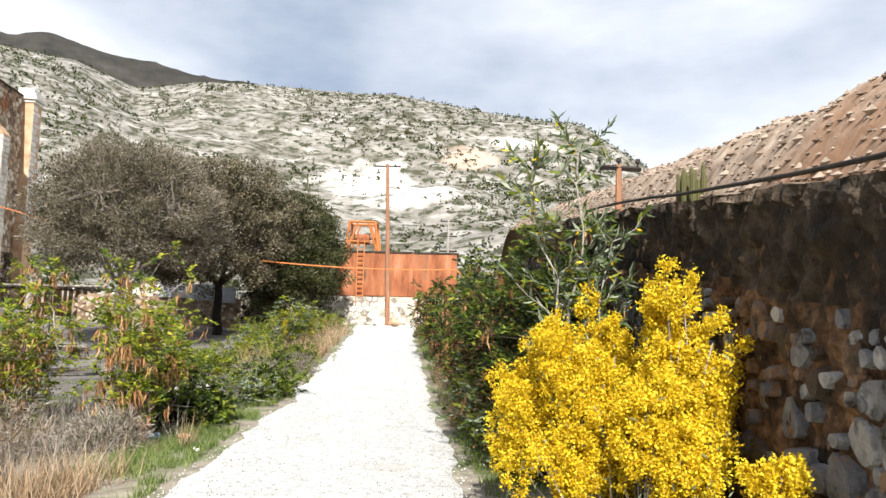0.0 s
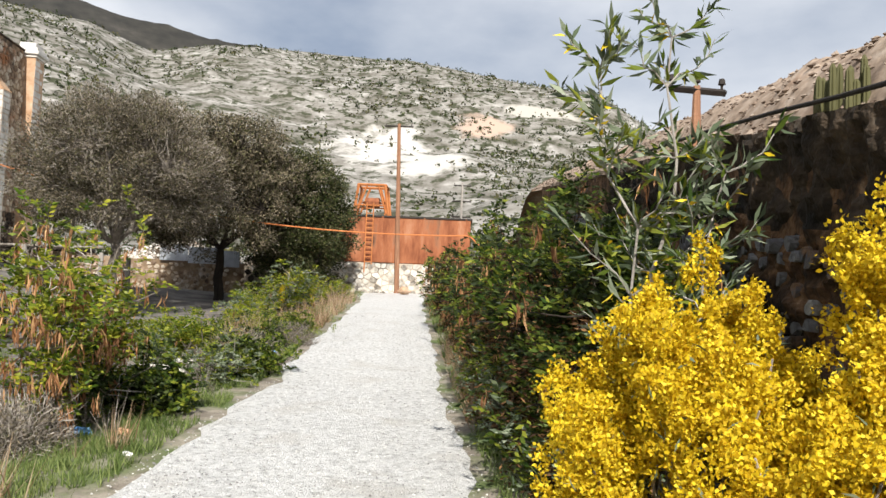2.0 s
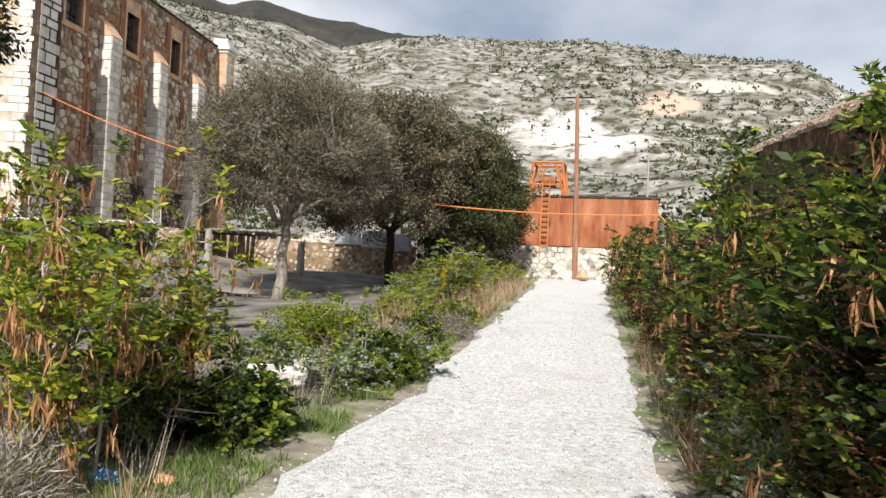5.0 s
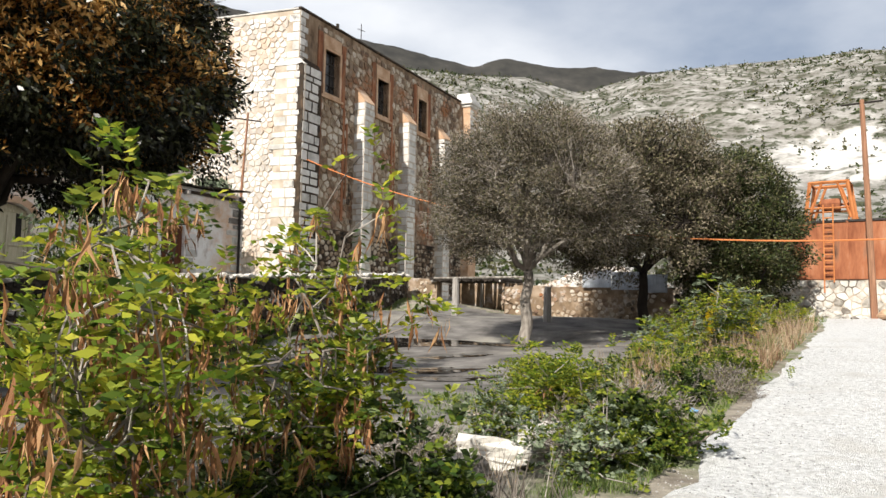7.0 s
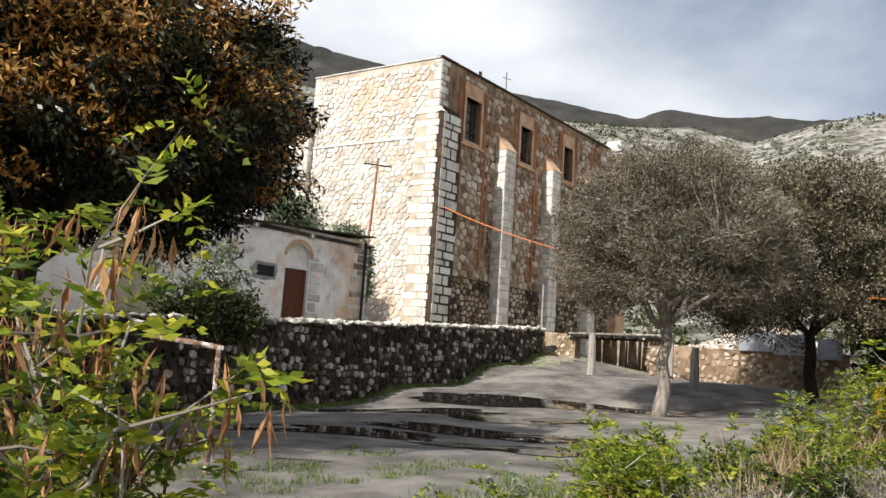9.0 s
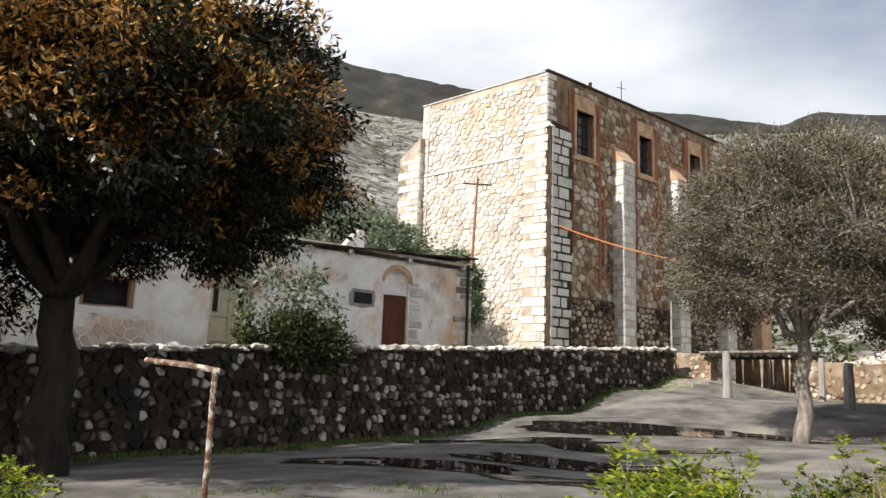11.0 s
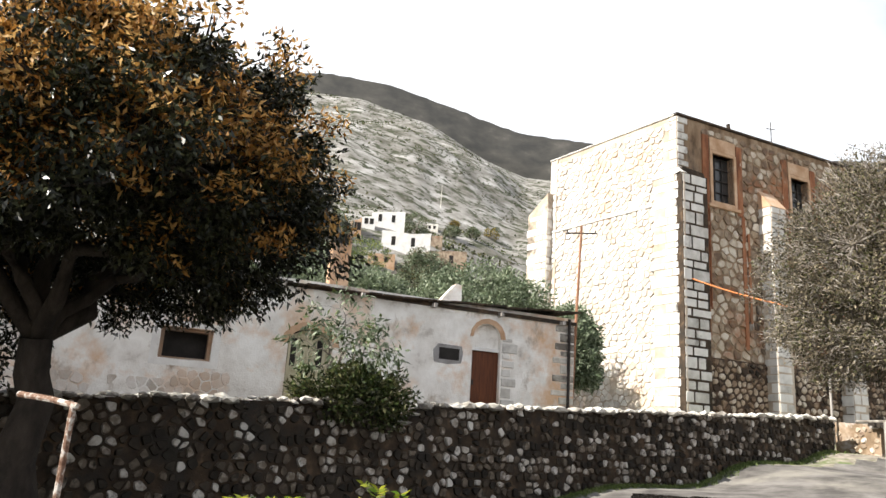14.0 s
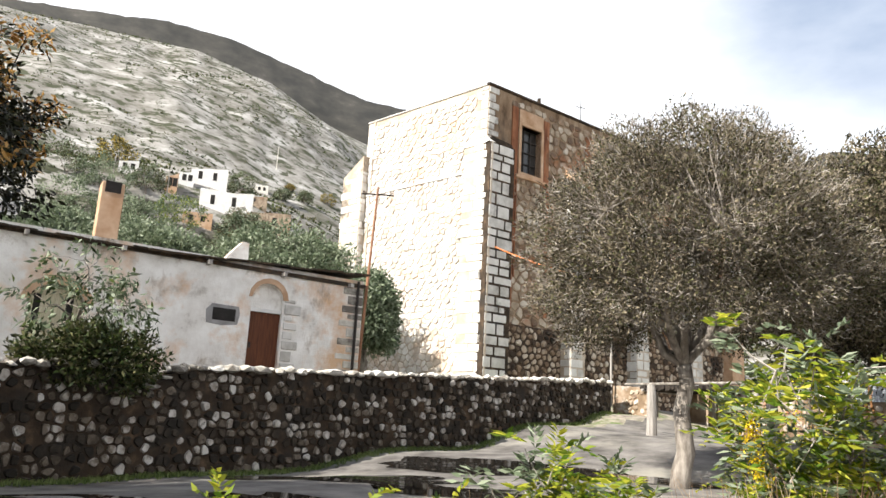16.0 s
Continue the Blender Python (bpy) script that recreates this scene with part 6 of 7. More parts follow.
# weeds on the verge
for k, (x, y, h, sx, sy, st) in enumerate(((-5.2, 15.8, 0.7, 0.6, 0.6, 18), (-5.9, 16.7, 0.7, 0.6, 0.6, 14), (-5.0, 19.6, 0.45, 0.7, 0.7, 14), (-5.4, 24.0, 0.9, 0.8, 0.9, 16), (-7.6, 36.0, 1.6, 1.0, 1.0, 16), (-6.0, 35.0, 1.5, 1.0, 1.0, 16), (-9.0, 34.0, 1.3, 1.0, 1.0, 14))):
    pod_bush((x, y, gz_(x, y)), h, (sx, sy), st, "low leafy green weed clump on the verge", 70 + k, leaf=("leaf_lime", "leaf_green"), pods=12, lo=0.1, leafy=9)
for k, (x, y, h, s_, st) in enumerate(((-3.45, 10.4, 0.36, 0.3, 12), (-3.4, 13.6, 0.3, 0.3, 8))):
    pod_bush((x, y, gz_(x, y)), h, (s_, s_), st, "dark green leafy weed beside the gravel track", 90 + k, leaf=("leaf_bush", "leaf_green"), pods=0, lo=0.05, leafy=12, leafsize=(0.06, 0.04), rach=0.14)
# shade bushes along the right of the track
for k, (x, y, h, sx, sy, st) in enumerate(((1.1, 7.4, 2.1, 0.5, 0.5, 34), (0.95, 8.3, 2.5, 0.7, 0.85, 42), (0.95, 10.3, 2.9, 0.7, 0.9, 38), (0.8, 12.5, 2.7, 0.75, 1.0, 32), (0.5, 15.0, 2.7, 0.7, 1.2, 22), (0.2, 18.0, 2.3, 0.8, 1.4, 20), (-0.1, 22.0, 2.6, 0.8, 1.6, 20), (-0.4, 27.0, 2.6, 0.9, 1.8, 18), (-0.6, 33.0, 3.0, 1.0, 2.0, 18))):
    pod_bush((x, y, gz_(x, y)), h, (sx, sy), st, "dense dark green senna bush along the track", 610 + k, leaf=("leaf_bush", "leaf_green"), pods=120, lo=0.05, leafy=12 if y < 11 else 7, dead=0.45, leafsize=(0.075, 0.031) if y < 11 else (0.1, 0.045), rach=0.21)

vr = np.random.default_rng(123)
for k in range(10):
    y = vr.uniform(9.5, 24)
    x = road_x(y) - 1.35 - vr.uniform(0.25, 2.4)
    pod_bush((x, y, gz_(x, y)), vr.uniform(0.25, 0.5), (vr.uniform(0.25, 0.45), vr.uniform(0.25, 0.45)), 9, "small green weed among dry grass on the verge", 140 + k, leaf=(("leaf_green", "leaf_silver", "leaf_bush")[k % 3], "leaf_green"), pods=0, lo=0.02, leafy=9, leafsize=(0.05, 0.028), rach=0.12)
for k, (x, y, h, sx, sy) in enumerate(((0.95, 7.7, 0.8, 0.3, 0.5), (0.8, 9.0, 0.9, 0.35, 0.6), (0.7, 10.6, 0.8, 0.35, 0.7), (0.5, 12.6, 0.8, 0.35, 0.8))):
    pod_bush((x, y, gz_(x, y)), h, (sx, sy), 18, "low dark green bush at the edge of the track", 170 + k, leaf=("leaf_green", "leaf_silver"), pods=25, lo=0.02, leafy=9, dead=0.35)


def dry_bush(base, h, w, seed):
    r = np.random.default_rng(seed)
    t = thing("dry_shrub", base, "dry grey-brown twiggy shrub on the verge", "shrub")
    n = 2600
    d = unit(r.normal(size=(n, 3)) * A([1, 1, 0.7]) + A([0, 0, 0.7]))
    P = A(base) + d * A([w, w, h]) * r.random((n, 1)) ** 0.6
    quads("twig_mass", leaf_quads(P, d + r.normal(0, 0.5, d.shape), 0.11, 0.007, r, 0.2), M["twig"], t)
    quads("foliage", leaf_quads(P[::2], r.normal(size=P[::2].shape), 0.045, 0.014, r), M["leaf_grey"], t)


for k, (x, y, h, w_) in enumerate(((-4.0, 15.6, 0.6, 0.7), (-3.9, 13.6, 0.45, 0.5), (-4.4, 5.9, 0.55, 0.6), (-4.5, 7.4, 0.8, 0.7), (-3.7, 8.2, 0.5, 0.5), (-3.6, 17.8, 0.5, 0.6), (-5.0, 12.6, 0.4, 0.6))):
    dry_bush((x, y, gz_(x, y)), h, w_, 300 + k)

# tall willow-leaved shrub against the wall
def willow_shrub(base, seed):
    r = np.random.default_rng(seed)
    b = thing("willow_shrub", base, "tall grey-green willow-leaved shrub with yellowing leaves", "shrub")
    P, D = [], []
    for k, (dx, dy, h, rad) in enumerate(((0.1, 0.0, 3.0, 0.019), (-0.28, 0.1, 2.85, 0.013), (0.35, -0.2, 2.2, 0.011))):
        bm, pts = limb(A(base), A(base) + A([dx, dy, h]), rad, 0.005, r, 0.1, 10, 7)
        part("stem", bm, M["grey_wood"], b, "pale grey stem")
        twigs = bmesh.new()
        for j, p in enumerate(pts[3:]):
            for _ in range(3):
                a = r.uniform(0, 6.28)
                ln = r.uniform(0.35, 0.75) * (1.1 - 0.07 * j)
                w = A(p) + A([math.cos(a) * ln * 0.7, math.sin(a) * ln * 0.7, ln * r.uniform(0.25, 0.8)])
                _, q = limb(A(p), w, 0.006, 0.002, r, 0.25, 6, 4, twigs, -0.06)
                for u, g in zip(q[:-1], q[1:]):
                    for f in (0.0, 0.2, 0.4, 0.6, 0.8):
                        P.append(A(u) * (1 - f) + A(g) * f)
                        D.append(unit(A(g) - A(u)) + r.normal(0, 0.55, 3) - A([0, 0, 0.12]))
        tagged(part("twig_mass", twigs, M["grey_wood"], b), kind="stuff")
    P, D = A(P), A(D)
    y = r.random(len(P)) < 0.06
    g = ~y & (r.random(len(P)) < 0.4)
    leaves("foliage", P[g], 0.13, 0.03, M["leaf_green"], b, r, D=D[g])
    leaves("foliage", P[~y & ~g], 0.135, 0.03, M["leaf_silver"], b, r, D=D[~y & ~g])
    leaves("yellow_foliage", P[y], 0.085, 0.02, M["petal"], b, r, D=D[y] - A([0, 0, 1.0]))


willow_shrub((1.02, 6.3, gz_(1.02, 6.3)), 3)


# yellow flowering bush
def yellow_bush(base, h, spread, stems, seed, plume=240):
    r = np.random.default_rng(seed)
    b = thing("yellow_flower_bush", base, "bright yellow flowering brittlebush against the rubble wall", "bush")
    bm = bmesh.new()
    C = []
    for k in range(stems):
        a = r.uniform(0, 6.28)
        rr = r.uniform(0.1, 1.0) ** 0.5
        top = A(base) + A([math.cos(a) * spread[0] * rr, math.sin(a) * spread[1] * rr, h * r.uniform(0.8, 1.05) * (1.05 - 0.55 * rr ** 2)])
        _, pts = limb(A(base) + r.normal(0, 0.05, 3) * A([1, 1, 0]), top, 0.012, 0.004, r, 0.15, 5, 4, bm)
        for t in (0, 0.1, 0.2):
            C.append(top + (A(base) - top) * t * r.uniform(0.6, 1.2) + r.normal(0, 0.05, 3))
    tagged(part("stem_mass", bm, M["twig"], b, "dry brown stems"), kind="stuff")
    C = A(C)
    C = np.repeat(C, 7, axis=0) + r.normal(0, 1, (len(C) * 7, 3)) * A([0.05, 0.05, 0.075])
    P = np.repeat(C, plume, axis=0) + r.normal(0, 1, (len(C) * plume, 3)) * A([0.021, 0.021, 0.027])
    leaves("blossom", P, 0.021, 0.0155, M["petal"], b, r, 0.4)
    Q = C[::2] + r.normal(0, 0.06, C[::2].shape) - A([0, 0, 0.09])
    leaves("foliage", Q, 0.06, 0.012, M["leaf_silver"], b, r, 0.5)


yellow_bush((1.02, 5.2, gz_(1.02, 5.2)), 1.55, (0.64, 0.6), 62, 5, 105)
yellow_bush((1.15, 4.45, gz_(1.15, 4.45)), 1.12, (0.55, 0.4), 30, 9, 105)
yellow_bush((1.46, 4.6, gz_(1.46, 4.6)), 1.78, (0.32, 0.3), 20, 6, 105)
yellow_bush((1.68, 3.7, gz_(1.68, 3.7)), 0.95, (0.15, 0.17), 6, 7, 130)
yellow_bush((-4.8, 22.6, gz_(-4.8, 22.6)), 1.5, (0.7, 0.7), 4, 8, 25)


# organ cactus on the mound
def organ_cactus(at, seed):
    r = np.random.default_rng(seed)
    c = thing("organ_cactus", at, "small clump of green columnar cactus on the wall top", "cactus")
    for k in range(26):
        b = A(at) + A([r.uniform(-0.09, 0.12), r.uniform(-0.2, 0.2), -0.05])
        h = r.uniform(0.14, 0.42)
        bm = bmesh.new()
        rings = []
        for j, (t, rr) in enumerate(((0, 0.018), (0.3, 0.022), (0.7, 0.022), (0.93, 0.018), (1.0, 0.005))):
            rings.append([bm.verts.new(b + A([math.cos(i * math.pi / 8) * rr * (1 if i % 2 else 0.78), math.sin(i * math.pi / 8) * rr * (1 if i % 2 else 0.78), h * t])) for i in range(16)])
        for p, q in zip(rings, rings[1:]):
            for i in range(16):
                bm.faces.new((p[i], p[(i + 1) % 16], q[(i + 1) % 16], q[i]))
        bm.faces.new(rings[-1])
        part("column", bm, M["leaf_olive"], c)


organ_cactus((2.1, 6.4, east_top(6.4)), 3)


# grasses
def verge(name, n, xs, ys, H, W, mat, label, seed, density=0.0):
    r = np.random.default_rng(seed)
    x, y = r.uniform(*xs, n), r.uniform(*ys, n)
    keep = A([noise.noise(Vector((a * 0.9, b * 0.9, seed))) > density for a, b in zip(x, y)])
    x, y = x[keep], y[keep]
    k = 9
    X = np.repeat(x, k) + r.normal(0, 0.045, len(x) * k)
    Y = np.repeat(y, k) + r.normal(0, 0.045, len(x) * k)
    off = X - A([road_x(v) for v in Y])
    ok = (np.abs(off) > 1.35 + 0.007 * Y)
    X, Y = X[ok], Y[ok]
    Z = A([near_z(a, b) - 0.01 for a, b in zip(X, Y)])
    ob = blades(name, np.stack([X, Y, Z], 1), H, W, M[mat], None, r)
    tagged(ob, label, "grass", kind="stuff")


verge("grass", 5200, (-3.5, -1.6), (2.5, 20), 0.12, 0.012, "grass", "short green grass on the track verge", 1, -0.1)
verge("grass", 1800, (-7.5, -2.6), (16, 44), 0.3, 0.02, "grass", "green grass on the verge towards the tank", 2, 0.0)
verge("grass", 900, (-0.4, 1.6), (2, 14), 0.15, 0.012, "grass", "grass under the bushes", 3, -0.2)
verge("grass", 900, (-1.8, 0.6), (14, 44), 0.3, 0.02, "grass", "grass along the track", 4, -0.2)
verge("dry_grass", 2200, (-6.0, -2.9), (3.0, 8.6), 0.38, 0.011, "dry_grass", "dry straw-coloured tall grass", 5, 0.12)
verge("dry_grass", 900, (-6.5, -3.4), (17.5, 36), 0.75, 0.02, "dry_grass", "dry tawny tall grass on the verge", 6, 0.05)
verge("dry_grass", 300, (-6.5, -2.9), (8, 18), 0.35, 0.01, "dry_grass", "dry grass tufts among the weeds", 7, 0.2)
verge("grass", 3200, (-12, -4.2), (8, 18), 0.09, 0.014, "grass", "thin grass at the edge of the lot", 8, 0.0)
verge("dry_grass", 500, (-0.3, 0.7), (10, 20), 0.35, 0.014, "dry_grass", "yellow dry grass tufts at the edge of the track", 10, 0.0)
verge("dry_twigs", 1000, (-6.5, -3.2), (2.0, 12), 0.45, 0.012, "twig", "tangle of dry grey twigs in the weeds", 9, 0.0)


def wall_foot():
    r = np.random.default_rng(12)
    s = r.uniform(-9, 23, 2600)
    d = np.abs(r.normal(0.15, 0.22, 2600))
    P = A([LOT_WALL.at(a, 0, b + 0.08) for a, b in zip(s, d)])
    P[:, 2] = [near_z(p[0], p[1]) - 0.01 for p in P]
    P = np.repeat(P, 5, 0) + r.normal(0, 0.04, (len(P) * 5, 3)) * A([1, 1, 0])
    tagged(blades("grass", P, 0.15, 0.03, M["grass"], None, r), "fresh green grass along the foot of the stone wall", "grass", kind="stuff")


wall_foot()


# gravel on the track
def gravel():
    r = np.random.default_rng(4)
    n = 15000
    y = 1.5 + 26 * r.random(n) ** 1.6
    u = r.uniform(-1.35, 1.35, n)
    x = A([road_x(v) for v in y]) + u
    z = A([near_z(a, b) + 0.035 + 0.018 * noise.noise(Vector((a * 1.3, b * 1.3, 0))) for a, b in zip(x, y)])
    s = r.uniform(0.003, 0.012, n)
    V = np.zeros((n, 6, 3))
    for k, d in enumerate(((1, 0, 0), (0, 1, 0), (-1, 0, 0), (0, -1, 0), (0, 0, 0.75), (0, 0, -0.6))):
        V[:, k] = np.stack([x, y, z], 1) + A(d) * s[:, None] * r.uniform(0.6, 1.4, (n, 1))
    tri = [(0, 1, 4), (1, 2, 4), (2, 3, 4), (3, 0, 4), (1, 0, 5), (2, 1, 5), (3, 2, 5), (0, 3, 5)]
    F = (np.arange(n)[:, None, None] * 6 + A(tri)[None]).reshape(-1, 3)
    me = bpy.data.meshes.new("gravel")
    me.from_pydata(V.reshape(-1, 3), [], F.tolist())
    tagged(data_object("gravel", me, M["pebble"]), "loose pale gravel on the track", "gravel", kind="stuff")


gravel()

def slab_rock(at, s, f, seed):
    """A broken slab: a cut and faceted block, tilted."""
    r = np.random.default_rng(seed)
    bm = bmesh.new()
    bmesh.ops.create_cube(bm, size=2)
    for _ in range(9):
        n = Vector(r.normal(size=3)).normalized()
        geom = bm.verts[:] + bm.edges[:] + bm.faces[:]
        res = bmesh.ops.bisect_plane(bm, geom=geom, plane_co=n * r.uniform(0.82, 1.1), plane_no=n, clear_outer=True)
        edges = [e for e in res["geom_cut"] if isinstance(e, bmesh.types.BMEdge)]
        if edges:
            bmesh.ops.contextual_create(bm, geom=edges)
    bmesh.ops.triangulate(bm, faces=bm.faces[:])
    bmesh.ops.subdivide_edges(bm, edges=bm.edges[:], cuts=3, use_grid_fill=True)
    rot = Euler((r.uniform(-0.2, 0.2), r.uniform(-0.2, 0.2), r.uniform(0, 6))).to_matrix()
    off = Vector(r.uniform(-9, 9, 3))
    for q in bm.verts:
        p = q.co * (1 + 0.12 * noise.noise(q.co * 2.5 + off) + 0.06 * noise.noise(q.co * 7 + off))
        q.co = rot @ Vector((p.x * s * 1.1, p.y * s * 0.85, p.z * s * f)) + Vector(at)
    return mesh_object("boulder", bm, M["coping"])


# litter among the weeds
def litter(at, size, mat, label, seed):
    r = np.random.default_rng(seed)
    bm = bmesh.new()
    bmesh.ops.create_icosphere(bm, subdivisions=2, radius=size)
    off = Vector(r.uniform(-9, 9, 3))
    for v in bm.verts:
        v.co = Vector((v.co.x * 1.3, v.co.y, v.co.z * 0.6)) * (1 + 0.7 * noise.noise(v.co / size * 1.6 + off)) + Vector(at)
    tagged(mesh_object("litter", bm, mat), label, "litter")


M["blue_plastic"] = material("blue_plastic", [(0.3, (0.06, 0.18, 0.4)), (0.7, (0.2, 0.4, 0.62))], 20, 0.35, 0.1, 60)
M["orange_plastic"] = material("orange_wrapper", [(0.3, (0.5, 0.2, 0.08)), (0.7, (0.75, 0.45, 0.3))], 20, 0.4, 0.1, 60)
for k, (x, y, q, m, lb) in enumerate(((-3.5, 9.0, 0.075, "blue_plastic", "crumpled blue plastic bag among the weeds"), (-3.15, 9.1, 0.06, "orange_plastic", "faded orange wrapper lying in the grass"), (-3.6, 16.4, 0.06, "blue_plastic", "pale blue plastic scrap on the grassy verge"), (-2.75, 8.3, 0.035, "white", "scrap of white paper on the grass"), (-4.6, 18.3, 0.05, "white", "scrap of white paper on the verge"))):
    litter((x, y, near_z(x, y) + q * 0.4), q, M[m], lb, 40 + k)


# pale boulders on the verge
for k, (x, y, s, f) in enumerate(((-4.5, 11.6, 0.26, 0.4), (-4.45, 12.3, 0.36, 0.35), (-4.4, 13.1, 0.42, 0.35), (-4.35, 13.9, 0.34, 0.45), (-4.0, 20.5, 0.3, 0.6), (-4.2, 21.4, 0.26, 0.6))):
    tagged(slab_rock((x, y, near_z(x, y) + s * 0.12), s, f, k + 5), "pale broken limestone slab lying on the verge", "boulder", "boulders on the verge")
tagged(lump("boulder", (-3.2, 43.6, near_z(-3.2, 43.6) + 0.25), 0.38, M["orange_stone"], None, 44, 0.9, 3), "pale rounded boulder at the foot of the pole", "boulder")


# ---- hillside village and scrub ----
def on_hill(azim, elev):
    """Where the hillside is met in a direction, as seen from the track's upper end."""
    for k in range(400):
        r = 42 + k * 1.0
        x, y = -1.3 - math.sin(radians(azim)) * r, 16.6 + math.cos(radians(azim)) * r
        z = ground_z(x, y)
        if (z - 1.4) / r > math.tan(radians(elev)):
            return x, y, z
    return x, y, z


def hut(azim, elev, w, h, mat, seed):
    x, y, z = on_hill(azim, elev)
    o = thing("hillside_house", (x, y, z), "small whitewashed ruined house on the hillside", "house", "hillside houses")
    pl = Plane((x, y), (math.cos(radians(azim)), math.sin(radians(azim))), (-x, -y))
    r = np.random.default_rng(seed)
    part("wall", pl.poly([(-w / 2, z - 1.5), (w / 2, z - 1.5), (w / 2, z + h), (w * 0.1, z + h * r.uniform(0.85, 1)), (-w / 2, z + h * r.uniform(0.7, 1))], -2.5, 0), M[mat], o)
    for k in range(2):
        a = -w * 0.3 + k * w * 0.4
        part("window", pl.box(a, a + 0.5, z + h * 0.35, z + h * 0.75, -0.1, 0.02), M["dark"], o)


for k, (a, e, w, h, m) in enumerate(((77.4, 15.5, 4.6, 2.6, "white"), (75.9, 13.6, 6.2, 2.9, "white"), (79.0, 15.3, 1.8, 2.0, "white"), (80.0, 14.6, 1.4, 2.6, "orange_stone"), (72.7, 12.7, 5.5, 2.4, "side_stone"), (77.8, 12.5, 3.2, 1.6, "orange_stone"), (83.1, 15.4, 2.2, 1.8, "white"), (73.6, 15.6, 2.4, 1.6, "coping"), (74.4, 14.6, 5.0, 1.2, "side_stone"))):
    hut(a, e, w, h, m, k)
x, y, z = on_hill(72.8, 17.4)
utility_pole((x, y, z), 8.0, (0.1, 0), [], 0.14, "coping", "white pole standing on the hillside", 0)
for a, e, h in ((84.0, 13.5, 4.5), (80.2, 13.8, 4.0)):
    x, y, z = on_hill(a, e)
    utility_pole((x, y, z), h, (0, 0), [], 0.08, "grey_wood", "grey wooden post on the hillside", 0)


def scrub():
    """Bushes dotted over the hillsides."""
    r = np.random.default_rng(77)
    P, R = [], []
    n = 0
    while n < 24000:
        a, t = r.uniform(-18, 100), r.uniform(0.12, 1.0)
        d = 60 + 380 * t ** 1.1
        x, y = ORIGIN[0] - math.sin(radians(a)) * d, ORIGIN[1] + math.cos(radians(a)) * d
        dens = noise.noise(Vector((x * 0.015, y * 0.015, 9))) + 0.5 * noise.noise(Vector((x * 0.05, y * 0.05, 2)))
        n += 1
        if dens < r.uniform(-0.5, 0.35) or (abs(a - 5.5) < 5 and 225 < d < 300 and r.random() < 0.8):
            continue
        P.append((x, y, ground_z(x, y)))
        R.append(r.uniform(0.35, 1.05) * (0.6 if a > 40 else 1.0) * (1.0 + 0.3 * (d > 250)))
    P, R = A(P), A(R)
    for m, sl in (("leaf_bush", slice(0, None, 2)), ("leaf_olive", slice(1, None, 2))):
        Q, S = np.repeat(P[sl], 7, 0), np.repeat(R[sl], 7)
        Q = Q + r.normal(0, 0.42, Q.shape) * S[:, None] + A([0, 0, 0.4]) * S[:, None]
        V = leaf_quads(Q, r.normal(size=Q.shape), 1.0, 0.8, r)
        V = Q[:, None] + (V - Q[:, None]) * S[:, None, None]
        tagged(quads("scrub", V, M[m], None), "dark scrub bushes dotted over the pale hillside", "scrub", kind="stuff")


scrub()
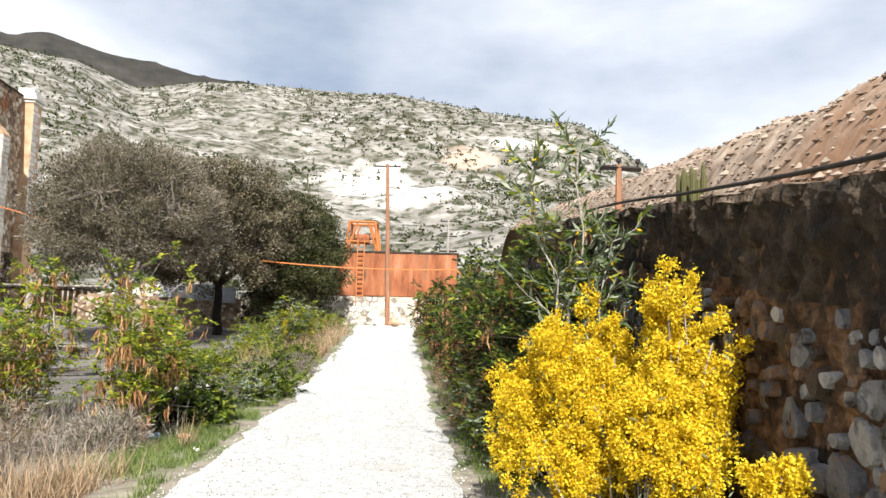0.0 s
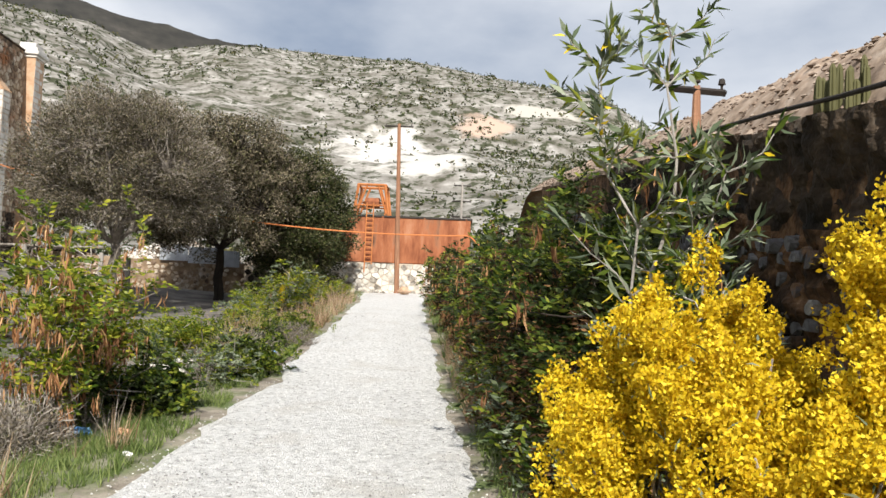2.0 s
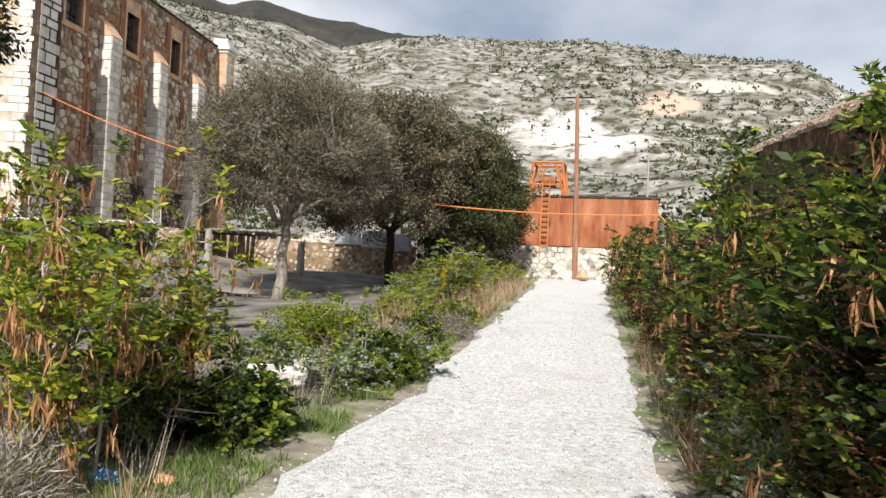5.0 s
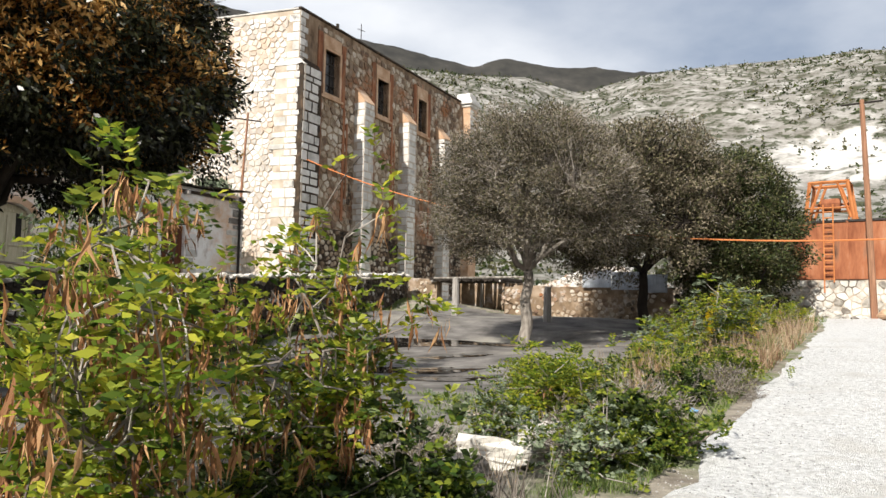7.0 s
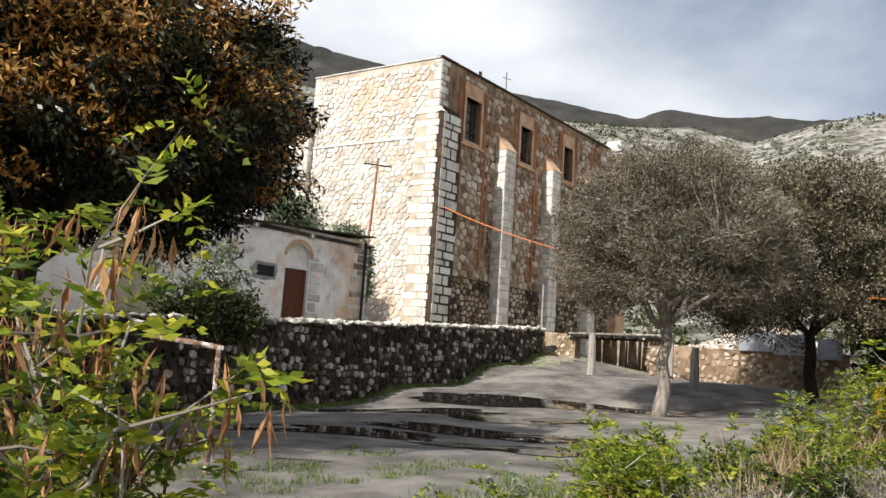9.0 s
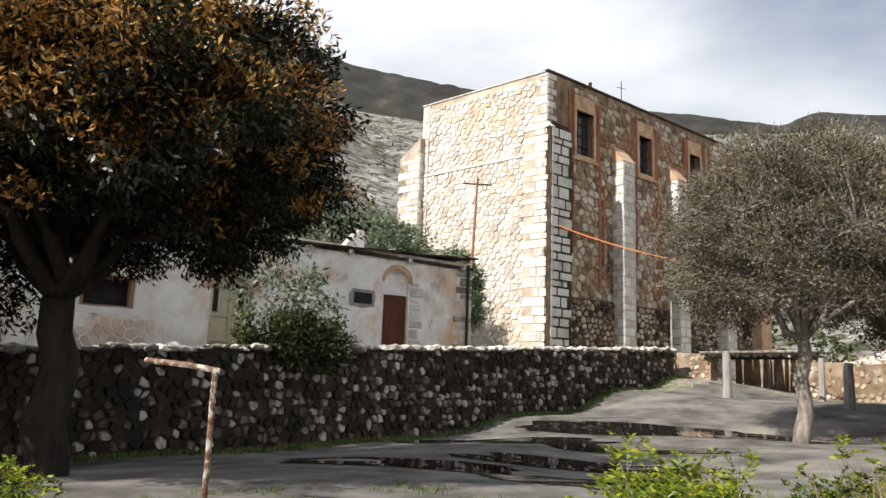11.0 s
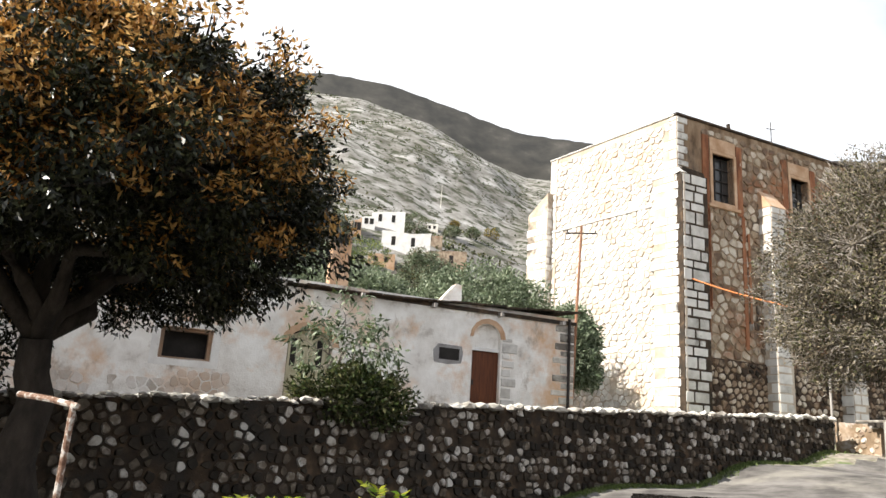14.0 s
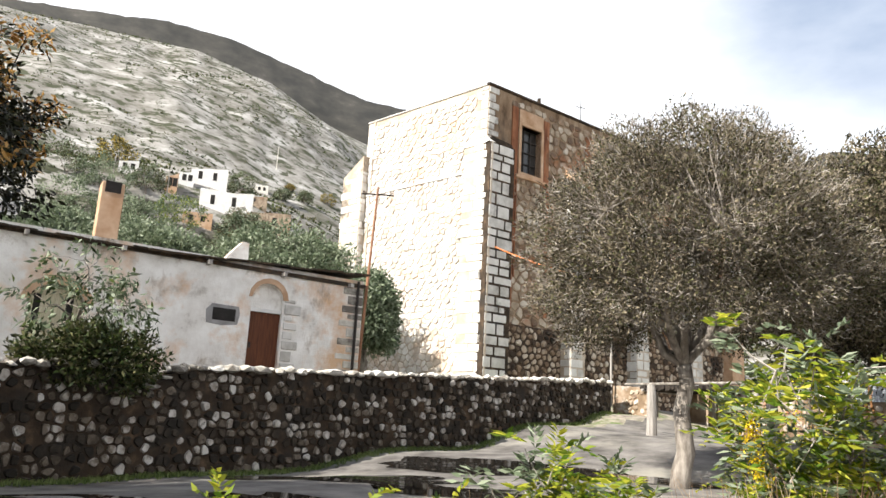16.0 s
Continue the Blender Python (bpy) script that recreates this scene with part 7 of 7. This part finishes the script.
# shrubs between the huts
SHRUBS = [(75.1, 15.2, 2.3, ["leaf_silver", "leaf_olive"]), (68.6, 15.2, 2.6, ["leaf_autumn", "leaf_olive"]), (71.6, 16.0, 1.4, ["leaf_autumn", "leaf_grey"]), (72.0, 15.1, 1.7, ["leaf_silver", "leaf_olive"]), (70.3, 15.2, 1.6, ["leaf_olive", "leaf_silver"]), (84.0, 16.0, 2.2, ["leaf_autumn", "leaf_olive"]), (79.3, 11.6, 3.0, ["leaf_silver", "leaf_green"]), (82.6, 11.0, 2.6, ["leaf_silver"]), (81.7, 14.2, 2.2, ["leaf_silver", "leaf_olive"]), (84.6, 13.6, 3.0, ["leaf_silver"]), (87.0, 14.6, 2.8, ["leaf_silver", "leaf_olive"]), (86.4, 11.5, 3.0, ["leaf_silver"])]
sr = np.random.default_rng(91)
for k in range(14):
    SHRUBS.append((sr.uniform(66, 96), sr.uniform(8.5, 11.8), sr.uniform(1.6, 2.6), [("leaf_silver", "leaf_grey", "leaf_olive")[k % 3], "leaf_silver"]))
for k, (a, e, s, ms) in enumerate(SHRUBS):
    x, y, z = on_hill(a, e)
    tree("hillside_shrub", A([x, y, z - 0.3]), A([x, y, z + 0.6]), A([x, y, z + s * 0.7]), A([s, s, s * 0.8]), 0.12, "rounded shrub among the hillside houses", 60, 34, 0.32, (0.28, 0.14), ms, "bark", 200 + k, 4, 0.5, -0.7)


def mound_stones():
    r = np.random.default_rng(15)
    n = 9000
    x, y = 2.15 + 4 * r.random(n) ** 2, r.uniform(1, 26, n)
    z = A([mound_z(a, b) for a, b in zip(x, y)])
    s = r.uniform(0.01, 0.05, n) * r.uniform(0.4, 1, n)
    V = np.zeros((n, 6, 3))
    for k, d in enumerate(((1, 0, 0), (0, 1, 0), (-1, 0, 0), (0, -1, 0), (0, 0, 0.75), (0, 0, -0.6))):
        V[:, k] = np.stack([x, y, z], 1) + A(d) * s[:, None] * r.uniform(0.6, 1.4, (n, 1))
    tri = [(0, 1, 4), (1, 2, 4), (2, 3, 4), (3, 0, 4), (1, 0, 5), (2, 1, 5), (3, 2, 5), (0, 3, 5)]
    F = (np.arange(n)[:, None, None] * 6 + A(tri)[None]).reshape(-1, 3)
    me = bpy.data.meshes.new("rubble")
    me.from_pydata(V.reshape(-1, 3), [], F.tolist())
    tagged(data_object("rubble", me, M["mound_stone"]), "loose brown rubble covering the mound", "rubble", kind="stuff")


mound_stones()
